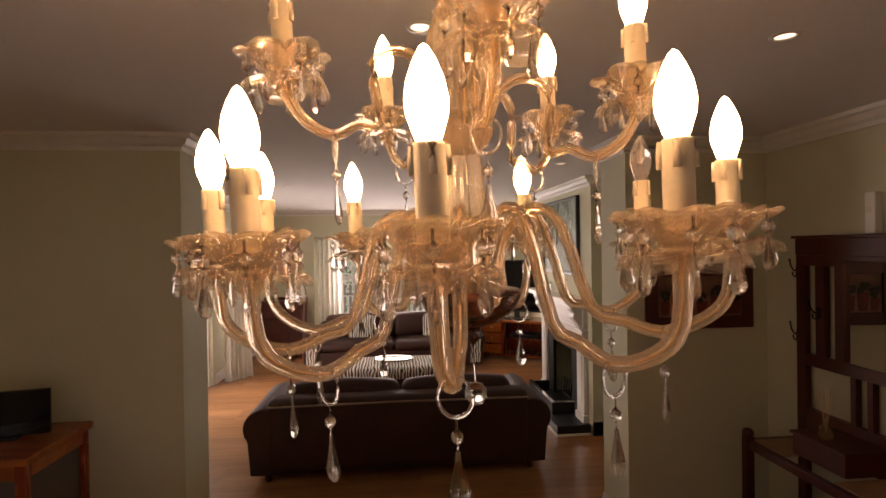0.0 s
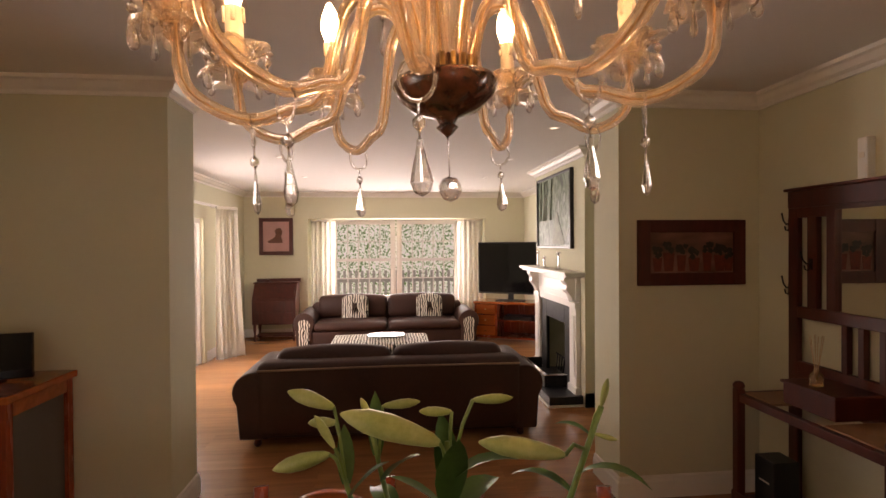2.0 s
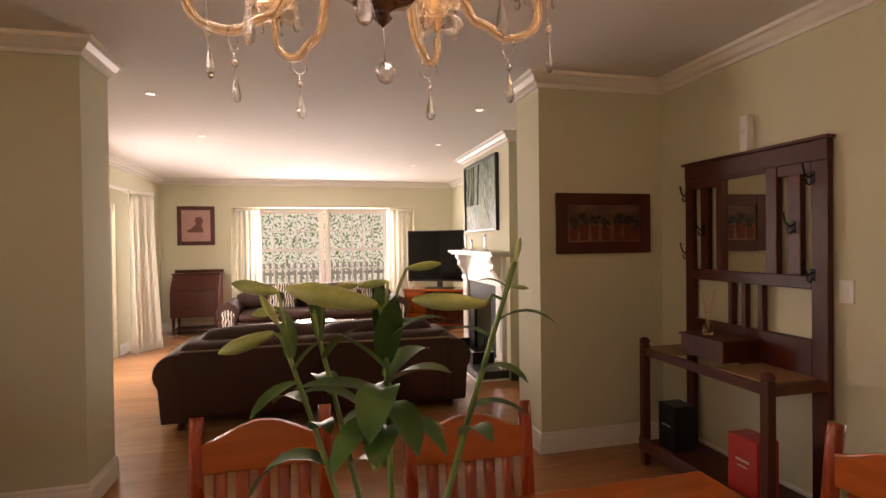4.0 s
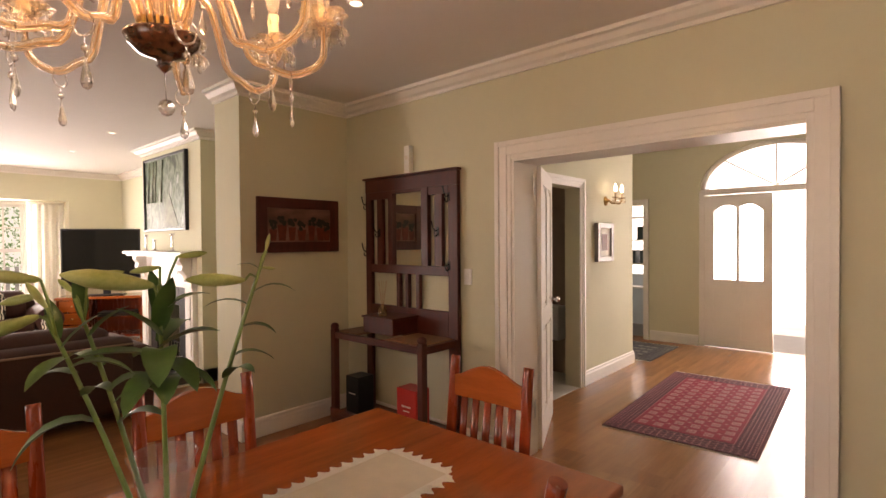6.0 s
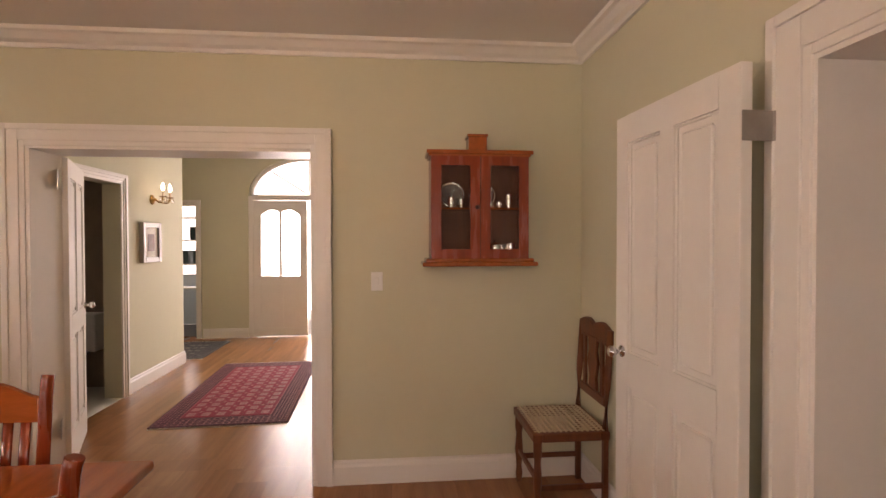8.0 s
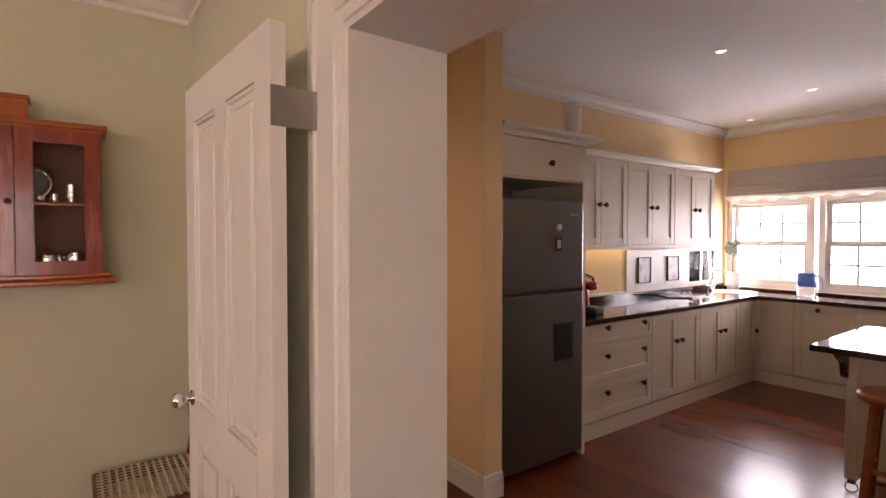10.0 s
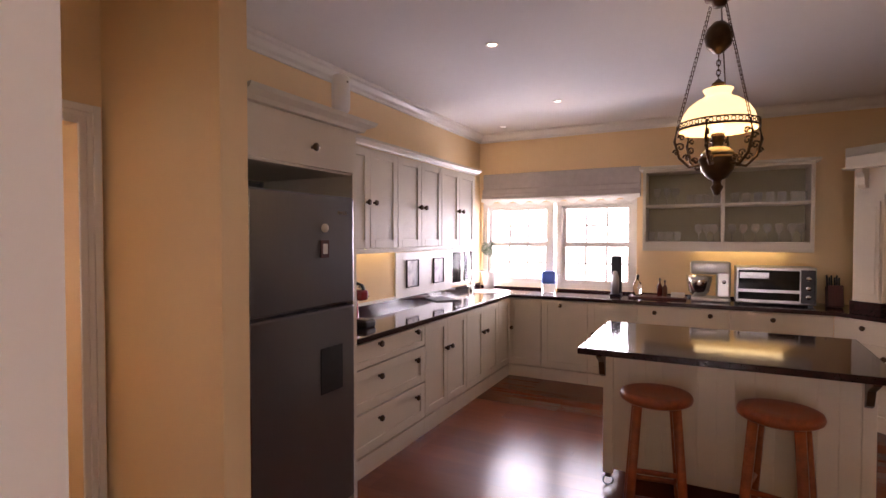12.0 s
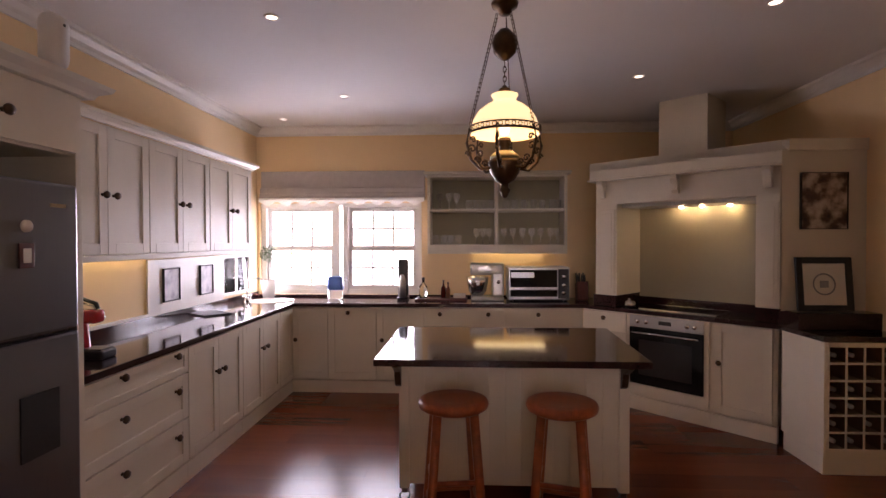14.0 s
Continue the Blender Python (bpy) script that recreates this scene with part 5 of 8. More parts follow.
def side_cabinet():
    c = thing("display_cabinet", "reddish wooden display cabinet with a glass side", "cabinet")
    x0, x1, y0, y1, h = -2.2, -1.575, 2.84, 3.375, 0.99
    for x in (x0, x1 - 0.05):
        for y in (y0, y1 - 0.05):
            part("post", B((x, x + 0.05, y, y + 0.05, 0, h - 0.04, 0.003)), PINEV, c)
    part("top", B((x0 - 0.03, x1 + 0.03, y0 - 0.03, y1, h - 0.04, h, 0.008)), PINE, c)
    for bx in ((x1 - 0.045, x1 - 0.005, y0 + 0.05, y1 - 0.05, h - 0.12, h - 0.04), (x0 + 0.05, x1 - 0.05, y0 + 0.005, y0 + 0.045, h - 0.12, h - 0.04), (x1 - 0.045, x1 - 0.005, y0 + 0.05, y1 - 0.05, 0.05, 0.15), (x0 + 0.05, x1 - 0.05, y0 + 0.005, y0 + 0.045, 0.05, 0.15)):
        part("rail", B(bx), PINE, c)
    part("back", B((x0, x0 + 0.01, y0 + 0.05, y1 - 0.05, 0.05, h - 0.04), (x0 + 0.05, x1 - 0.05, y1 - 0.02, y1 - 0.01, 0.05, h - 0.04)), MAHOG, c)
    part("pane", B((x1 - 0.027, x1 - 0.023, y0 + 0.05, y1 - 0.05, 0.15, h - 0.12), (x0 + 0.05, x1 - 0.05, y0 + 0.023, y0 + 0.027, 0.15, h - 0.12)), mat("smoked glass", (0.12, 0.10, 0.09), 0.05, var=0), c)
    s = thing("screen", "black flat screen standing on the display cabinet", "screen", pose(-1.87, 3.12, 0.99, 0, 0, 12))
    part("foot", B((-0.08, 0.08, -0.05, 0.05, 0, 0.012, 0.003)), BLACK, s)
    part("panel", B((-0.22, 0.22, -0.015, 0.015, 0.012, 0.26, 0.006)), SCREEN, s)


side_cabinet()


# ---- lounge ----
def cushion(bm, x0, x1, y0, y1, z0, z1, bev, m=None, puff=0.0):
    t = bmesh.new()
    ab(t, x0, x1, y0, y1, z0, z1, bev, seg=4)
    if puff:
        cx, cy, cz = (x0 + x1) / 2, (y0 + y1) / 2, (z0 + z1) / 2
        bmesh.ops.subdivide_edges(t, edges=[e for e in t.edges if e.calc_length() > 0.12], cuts=5, use_grid_fill=True)
        for v in t.verts:
            a, b = (v.co.x - cx) / (x1 - x0) * 2, (v.co.z - cz) / (z1 - z0) * 2
            d = (v.co.y - cy) / (y1 - y0) * 2
            v.co.z += puff * (1 - a * a) * (1 - d * d) * (1 if b > 0 else -0.2)
            v.co.y += puff * (1 - a * a) * max(0, 1 - b * b) * (1 if d > 0 else -1)
    for f in t.faces:
        f.smooth = True
    return join(bm, t, m)


ZEB = bpy.data.materials.new("zebra hide")
ZEB.use_nodes = True
zn, zl = ZEB.node_tree.nodes, ZEB.node_tree.links
z_tc, z_w, z_r = zn.new("ShaderNodeTexCoord"), zn.new("ShaderNodeTexWave"), zn.new("ShaderNodeValToRGB")
z_w.inputs["Scale"].default_value, z_w.inputs["Distortion"].default_value, z_w.inputs["Detail"].default_value, z_w.inputs["Detail Scale"].default_value = 8.0, 6, 2, 1.6
z_r.color_ramp.elements[0].position, z_r.color_ramp.elements[1].position = 0.45, 0.55
z_r.color_ramp.elements[0].color, z_r.color_ramp.elements[1].color = (0.02, 0.015, 0.012, 1), (0.72, 0.66, 0.56, 1)
zl.new(z_tc.outputs["Object"], z_w.inputs["Vector"]), zl.new(z_w.outputs["Fac"], z_r.inputs[0]), zl.new(z_r.outputs[0], zn["Principled BSDF"].inputs["Base Color"])
zn["Principled BSDF"].inputs["Roughness"].default_value = 0.8


def sofa(label, m, w, zebra_arms):
    """Faces -y; stands on the middle of its front's foot line at y = 0, back at y = 1."""
    s = thing("sofa", label, "sofa", m, "leather sofas in the lounge")
    h = w / 2
    bm = bmesh.new()
    cushion(bm, -h + 0.14, h - 0.14, 0.06, 0.95, 0.07, 0.33, 0.03)
    part("base", bm, LEATHER, s)
    bm = bmesh.new()
    cushion(bm, -h + 0.2, h - 0.2, 0.72, 0.98, 0.08, 0.72, 0.07)
    part("back", bm, LEATHER, s)
    pipe = bmesh.new()
    tube(pipe, [(-h + 0.22, 0.985, 0.66), (0, 0.995, 0.672), (h - 0.22, 0.985, 0.66)], 0.009, 6)
    part("piping", pipe, mat("pale worn piping", (0.26, 0.17, 0.12), 0.45), s, "pale worn piping along the back")
    for sx in (-1, 1):
        bm = bmesh.new()
        poly = [(sx * (h - 0.30), 0.07), (sx * (h - 0.06), 0.07), (sx * (h - 0.04), 0.34)] + [(sx * (h - 0.17) + sx * 0.17 * math.cos(radians(a)), 0.47 + 0.17 * math.sin(radians(a))) for a in range(-40, 221, 20)] + [(sx * (h - 0.30), 0.34)]
        slab(bm, poly, 0.92, Matrix(((1, 0, 0, 0), (0, 0, 1, 0.04), (0, 1, 0, 0), (0, 0, 0, 1))), 0.015)
        for f in bm.faces:
            f.smooth = len(f.verts) == 4
        part("armrest", bm, LEATHER, s)
        if zebra_arms:
            bm = bmesh.new()
            poly2 = [(sx * (h - 0.26), 0.10), (sx * (h - 0.10), 0.10), (sx * (h - 0.09), 0.34)] + [(sx * (h - 0.17) + sx * 0.10 * math.cos(radians(a)), 0.44 + 0.09 * math.sin(radians(a))) for a in range(-20, 201, 20)] + [(sx * (h - 0.25), 0.34)]
            slab(bm, poly2, 0.012, Matrix(((1, 0, 0, 0), (0, 0, 1, 0.026), (0, 1, 0, 0), (0, 0, 0, 1))), 0.002)
            part("arm_front", bm, ZEB, s, "zebra hide arm front")
    n = 2
    wid = (w - 0.64) / n
    for i in range(n):
        x = -h + 0.32 + wid * i
        bm = bmesh.new()
        cushion(bm, x + 0.005, x + wid - 0.005, 0.02, 0.68, 0.33, 0.47, 0.06, puff=0.03)
        part("seat_cushion", bm, LEATHER, s)
        bm = bmesh.new()
        cushion(bm, x + 0.005, x + wid - 0.005, 0.58, 0.80, 0.47, 0.78 if zebra_arms < 2 else 0.84, 0.08, puff=0.04)
        part("back_cushion", bm, LEATHER, s)
    foot = bmesh.new()
    al(foot, [(0.02, 0), (0.035, 0.02), (0.028, 0.05), (0.04, 0.075)], 12)
    me = wrap("foot", foot, MAHOG)
    for x in (-h + 0.2, h - 0.2):
        for y in (0.1, 0.9):
            o = new("foot", me)
            o.parent, o.location = s, (x, y, 0)
    return s


sofa("dark brown leather sofa with rolled arms, seen from behind", pose(0.32, 5.53, 0, 0, 0, 180), 2.70, True)
sofa("dark brown leather sofa with zebra hide arm fronts", pose(0.27, 8.35, 0), 3.0, 2)
for x in (-0.28, 0.98):
    cu = thing("scatter_cushion", "zebra print cushion with a dark tuft on the sofa", "cushion", pose(x, 8.86, 0.63, -12, 0, 0), "zebra cushions")
    bm = bmesh.new()
    cushion(bm, -0.22, 0.22, -0.05, 0.05, -0.19, 0.2, 0.045, puff=0.05)
    part("cover", bm, ZEB, cu)
    bm = bmesh.new()
    for i in range(14):
        a = i * 2.4
        tube(bm, [(0, -0.075, 0.1), (0.03 * math.cos(a), -0.11, 0.06 + 0.02 * math.sin(a)), (0.045 * math.cos(a), -0.1, -0.06 + 0.03 * math.sin(a * 2))], 0.012, 5, taper=0.3)
    part("tuft", bm, mat("dark brown hair", (0.05, 0.025, 0.018), 0.9, var=0.3, scale=40), cu)


def ottoman():
    o = thing("ottoman", "low zebra hide ottoman used as a coffee table", "ottoman")
    bm = bmesh.new()
    cushion(bm, -0.48, 0.83, 6.68, 7.45, 0.30, 0.45, 0.05, puff=0.02)
    part("cushion_top", bm, ZEB, o)
    part("base", B((-0.44, 0.79, 6.72, 7.41, 0.1, 0.30, 0.01)), LEATHER, o)
    for x in (-0.4, 0.75):
        for y in (6.76, 7.37):
            bm = bmesh.new()
            al(bm, [(0.02, 0), (0.03, 0.04), (0.03, 0.1)], 10, Matrix.Translation((x, y, 0)))
            part("foot", bm, MAHOG, o)
    t = thing("tray", "oval silver tray on the ottoman", "tray")
    bm = bmesh.new()
    al(bm, [(0, 0.47), (0.17, 0.47), (0.21, 0.49), (0.215, 0.495), (0.20, 0.49), (0.16, 0.477), (0, 0.477)], 28, Matrix.Translation((0.25, 7.1, 0.0)), sx=1.25, sy=0.8)
    part("dish", bm, CHROME, t)


ottoman()


def fireplace():
    f = thing("fireplace", "carved white mantelpiece around a black cast iron fire", "fireplace")
    xf = 2.33
    for y0 in (5.35, 6.68):
        part("pilaster", B((xf - 0.07, xf, y0, y0 + 0.24, 0.0, 0.18, 0.006), (xf - 0.055, xf, y0 + 0.02, y0 + 0.22, 0.18, 1.02, 0.006), (xf - 0.07, xf, y0 + 0.01, y0 + 0.23, 1.02, 1.08, 0.006), (xf - 0.065, xf - 0.055, y0 + 0.06, y0 + 0.18, 0.28, 0.94, 0.003)), TRIM, f)
        bm = bmesh.new()
        poly = [(0, 1.36), (-0.17, 1.36), (-0.175, 1.32), (-0.14, 1.27), (-0.15, 1.22), (-0.10, 1.16), (-0.07, 1.09), (0, 1.08)]
        slab(bm, poly, 0.13, Matrix(((1, 0, 0, xf), (0, 0, 1, y0 + 0.055), (0, 1, 0, 0), (0, 0, 0, 1))), 0.008)
        part("corbel", bm, TRIM, f, "carved scroll corbel")
    part("frieze", B((xf - 0.05, xf, 5.37, 6.90, 1.10, 1.36, 0.004), (xf - 0.062, xf - 0.05, 5.75, 6.52, 1.16, 1.30, 0.006)), TRIM, f)
    bm = B((xf - 0.055, xf, 5.59, 6.68, 1.02, 1.10, 0.003))
    part("lintel", bm, TRIM, f)
    part("shelf", B((xf - 0.23, xf, 5.22, 7.05, 1.385, 1.42, 0.008), (xf - 0.20, xf, 5.26, 7.01, 1.36, 1.385, 0.006)), TRIM, f)
    part("insert", B((xf - 0.03, xf + 0.012, 5.59, 5.80, 0.12, 1.02, 0.006), (xf - 0.03, xf + 0.012, 6.47, 6.68, 0.12, 1.02, 0.006), (xf - 0.03, xf + 0.012, 5.80, 6.47, 0.80, 1.02, 0.006)), IRON, f, "black cast iron fire surround")
    part("firebox", B((2.70, 2.74, 5.64, 6.62, 0.02, 1.1)), mat("soot", (0.008, 0.007, 0.007), 0.9), f)
    bm = bmesh.new()
    for i in range(7):
        tube(bm, [(2.40, 5.88 + 0.085 * i, 0.13), (2.42, 5.88 + 0.085 * i, 0.32)], 0.009, 6)
    tube(bm, [(2.42, 5.84, 0.32), (2.42, 6.44, 0.32)], 0.01, 6)
    tube(bm, [(2.40, 5.84, 0.14), (2.40, 6.44, 0.14)], 0.01, 6)
    part("grate", bm, IRON, f)
    h = thing("hearth", "black slate hearth slab with a pale edge", "hearth")
    part("slab", B((1.96, 2.75, 5.62, 6.62, 0.0, 0.105, 0.006), (1.96, 2.33, 5.30, 5.62, 0.0, 0.105, 0.006), (1.96, 2.33, 6.62, 6.95, 0, 0.105, 0.006)), SLATE, h)
    part("edge_strip", B((1.945, 1.96, 5.285, 6.965, 0, 0.02), (1.96, 2.33, 5.285, 5.30, 0, 0.02)), PAPER, h)
    fe = thing("fender", "black iron fender with a steel rim on the hearth", "fender")
    part("panel", B((2.02, 2.05, 5.66, 6.62, 0.105, 0.24, 0.006), (2.05, 2.28, 5.66, 5.69, 0.105, 0.24, 0.006), (2.05, 2.28, 6.59, 6.62, 0.105, 0.24, 0.006)), IRON, fe)
    part("rim", B((2.015, 2.055, 5.655, 6.625, 0.24, 0.25, 0.002), (2.055, 2.28, 5.655, 5.695, 0.24, 0.25, 0.002)), CHROME, fe)
    for y, hh in ((6.52, 0.20), (6.25, 0.14), (5.72, 0.20)):
        c = thing("candlestick", "polished silver candlestick on the mantelpiece", "candlestick", pose(2.21, y, 1.42), "candlesticks on the mantelpiece")
        bm = bmesh.new()
        al(bm, [(0, 0), (0.045, 0), (0.045, 0.012), (0.014, 0.025), (0.018, hh * 0.3), (0.01, hh * 0.5), (0.018, hh * 0.75), (0.012, hh * 0.9), (0.026, hh * 0.95), (0.024, hh), (0, hh)], 16)
        part("stick", bm, CHROME, c)


fireplace()
p = picture("painting", "large unframed landscape painting of a path between trees", pose(2.33, 6.20, 2.11) @ EAST, 1.28, 0.90, 0.03, BLACK, art("green landscape paint", [(0.02, 0.035, 0.028), (0.07, 0.12, 0.06), (0.22, 0.28, 0.20), (0.06, 0.10, 0.06), (0.34, 0.38, 0.32)], 5.0, (1.6, 1, 0.8)), 0.045)
tree_m = mat("pale painted trunk", (0.30, 0.33, 0.26), 0.6, var=0.5, scale=9)
for x in (-0.5, -0.36, -0.27, -0.08):
    bm = bmesh.new()
    tube(bm, [(x, -0.027, -0.1), (x + 0.02, -0.027, 0.15), (x + 0.05, -0.027, 0.40)], 0.018, 5, flat=0.15, taper=0.5)
    part("painted_trunk", bm, tree_m, p)
bm = bmesh.new()
slab(bm, [(-0.05, -0.40), (0.42, -0.40), (0.16, -0.02), (0.12, -0.02)], 0.003, Matrix(((1, 0, 0, 0), (0, 0, -1, -0.0265), (0, 1, 0, 0), (0, 0, 0, 1))))
part("painted_path", bm, tree_m, p)


def television():
    b = thing("tv_cabinet", "reddish wooden corner television cabinet with drawers", "cabinet", pose(2.46, 9.05, 0, 0, 0, -28))
    part("top", B((-0.62, 0.52, -0.28, 0.28, 0.66, 0.70, 0.006)), PINE, b)
    for nm, bx in (("side", (-0.6, -0.57, -0.26, 0.26, 0.0, 0.66)), ("divider", (-0.22, -0.19, -0.24, 0.24, 0.09, 0.66)), ("side", (0.50, 0.53, -0.26, 0.26, 0.0, 0.66)), ("back_board", (-0.57, 0.50, 0.24, 0.26, 0.06, 0.66)), ("bottom_board", (-0.57, 0.50, -0.24, 0.24, 0.06, 0.09)), ("shelf", (-0.19, 0.5, -0.24, 0.24, 0.36, 0.38))):
        part(nm, B(bx), PINEV, b)
    for z in (0.10, 0.29, 0.48):
        d = part("drawer", B((-0.565, -0.225, -0.262, -0.20, z, z + 0.17, 0.004)), PINE, b)
        kb = bmesh.new()
        al(kb, [(0.006, 0), (0.014, 0.012), (0, 0.02)], 10, pose(-0.395, -0.262, z + 0.085, 90, 0, 0))
        part("knob", kb, BRASS, d)
    part("media_box", B((-0.1, 0.4, -0.15, 0.15, 0.38, 0.44, 0.005)), BLACK, b)
    t = thing("television", "large black flat television on the corner cabinet", "television", pose(2.46, 9.05, 0.70, 0, 0, -28))
    part("stand", B((-0.25, 0.25, -0.12, 0.12, 0, 0.015, 0.004), (-0.05, 0.05, 0.0, 0.03, 0.015, 0.2)), BLACK, t)
    part("bezel", B((-0.60, 0.47, -0.02, 0.03, 0.12, 1.05, 0.008)), BLACK, t)
    part("display", B((-0.58, 0.45, -0.023, -0.02, 0.15, 1.03)), SCREEN, t)


television()


def bureau():
    b = thing("bureau", "dark mahogany writing bureau on turned legs", "bureau")
    bm = bmesh.new()
    slab(bm, [(9.48, 0.30), (9.93, 0.30), (9.93, 1.02), (9.68, 1.02), (9.48, 0.74)], 0.76, Matrix(((0, 0, 1, -2.14), (1, 0, 0, 0), (0, 1, 0, 0), (0, 0, 0, 1))), 0.006)
    part("carcass", bm, MAHOG, b)
    bm = bmesh.new()
    ab(bm, -2.11, -1.41, -0.008, 0.008, 0.0, 0.30, 0.003, pose(0, 9.485, 0.765, -35.5, 0, 0))
    part("slant_front", bm, MAHOG, b, "sloping fall front, shut")
    part("top", B((-2.16, -1.36, 9.67, 9.95, 1.02, 1.045, 0.006), (-2.16, -1.36, 9.92, 9.95, 1.045, 1.10)), MAHOG, b)
    for z in (0.33, 0.53):
        d = part("drawer", B((-2.10, -1.42, 9.466, 9.48, z, z + 0.185, 0.005)), MAHOG, b)
        for x in (-1.95, -1.57):
            kb = bmesh.new()
            al(kb, [(0.005, 0), (0.011, 0.010), (0, 0.016)], 10, pose(x, 9.466, z + 0.095, 90, 0, 0))
            part("handle", kb, BRONZE, d)
    for x in (-2.10, -1.42):
        for y in (9.53, 9.88):
            bm = bmesh.new()
            al(bm, [(0.016, 0), (0.026, 0.05), (0.018, 0.12), (0.03, 0.22), (0.03, 0.30)], 12, Matrix.Translation((x, y, 0)))
            part("leg", bm, MAHOG, b)
    part("shelf", B((-2.1, -1.42, 9.53, 9.88, 0.08, 0.10)), MAHOG, b)
    k = thing("trinket_box", "small dark box on the bureau", "box")
    part("body", B((-1.98, -1.90, 9.75, 9.85, 1.045, 1.09, 0.004)), MAHOG, k)


bureau()
dg = picture("picture", "dark framed pink print of a sitting dog", pose(-1.81, 9.978, 1.885), 0.62, 0.70, 0.07, MAHOG, mat("dusty pink print", (0.50, 0.28, 0.26), 0.6, var=0.12, scale=5))
bm = bmesh.new()
slab(bm, [(-0.13, -0.12), (0.12, -0.12), (0.11, -0.05), (0.09, 0.0), (0.12, 0.10), (0.08, 0.16), (0.01, 0.15), (-0.03, 0.10), (0.0, 0.05), (-0.02, 0.0), (-0.08, -0.05), (-0.16, -0.09)], 0.003, Matrix(((1, 0, 0, 0), (0, 0, -1, -0.0165), (0, 1, 0, 0), (0, 0, 0, 1))))
part("painted_shape", bm, mat("painted brown shape", (0.16, 0.07, 0.05), 0.6, var=0.2, scale=20), dg)


def curtain(label, m, w, h, folds, depth=0.05, flare=1.0):
    """Hangs in the plane x, z from z = h to 0."""
    c = thing("curtain", label, "curtain", m, "white curtains")
    t = bmesh.new()
    n, k = folds * 8, 14
    rows = []
    for j in range(k + 1):
        z = h * (1 - j / k)
        ww = w * (1 + (flare - 1) * (j / k) ** 1.5)
        rows.append([t.verts.new((ww * i / n, depth * (0.45 + 0.55 * j / k) * (math.sin(2 * math.pi * folds * i / n) + 0.35 * math.sin(2 * math.pi * folds * 0.43 * i / n + j * 0.12)), z)) for i in range(n + 1)])
    for a, b in zip(rows, rows[1:]):
        for i in range(n):
            t.faces.new((a[i], a[i + 1], b[i + 1], b[i])).smooth = True
    bmesh.ops.solidify(t, geom=t.faces[:], thickness=0.003)
    bm = bmesh.new()
    join(bm, t)
    part("cloth", bm, CURTAIN, c)
    part("heading", B((0, w, -0.02, 0.02, h - 0.01, h + 0.03, 0.005)), CURTAIN, c)
    return c


curtain("long white gathered curtain beside the garden doors", pose(-2.25, 8.0, 0.02, 0, 0, 52), 0.36, 2.26, 6, 0.05, 1.25)
curtain("white gathered curtain in the window bay", pose(-1.20, 10.17, 0.03), 0.46, 2.15, 5, 0.045)
curtain("white gathered curtain in the window bay", pose(1.66, 10.17, 0.03), 0.50, 2.15, 5, 0.045)
r = thing("curtain_rail", "white curtain rail above the garden doors", "curtain rail")
part("rail", B((-2.33, -2.30, 5.2, 8.3, 2.30, 2.34, 0.006)), TRIM, r)
part("bracket", B((-2.40, -2.33, 5.3, 5.33, 2.30, 2.33), (-2.40, -2.33, 8.2, 8.23, 2.30, 2.33)), TRIM, r)


# ---- lamps in the ceilings ----
def downlight():
    d = thing("downlight", "small round recessed downlight, lit", "downlight", None, "recessed downlights")
    bm = bmesh.new()
    al(bm, [(0.032, 0.0), (0.034, -0.006), (0.045, -0.006), (0.048, 0.0)], 24)
    part("ring", bm, WHITE, d)
    bm = bmesh.new()
    al(bm, [(0, -0.001), (0.031, -0.001), (0.031, 0.0), (0, 0.0)], 20)
    part("lens", bm, DOWN, d)
    return d


dl = downlight()
dl.matrix_basis = pose(0.37, 1.75, H1)
for x, y, z in ((1.62, 1.74, H1), (-0.96, 4.46, H1), (-0.92, 6.06, H1), (1.73, 4.42, H1), (1.74, 6.07, H1), (1.74, 7.7, H1), (-0.92, 7.75, H1),
                (1.74, -4.90, H2), (1.72, -6.51, H2), (2.57, -7.32, H2), (-0.74, -6.10, H2), (-1.07, -4.87, H2)):
    copy_thing(dl, pose(x, y, z))


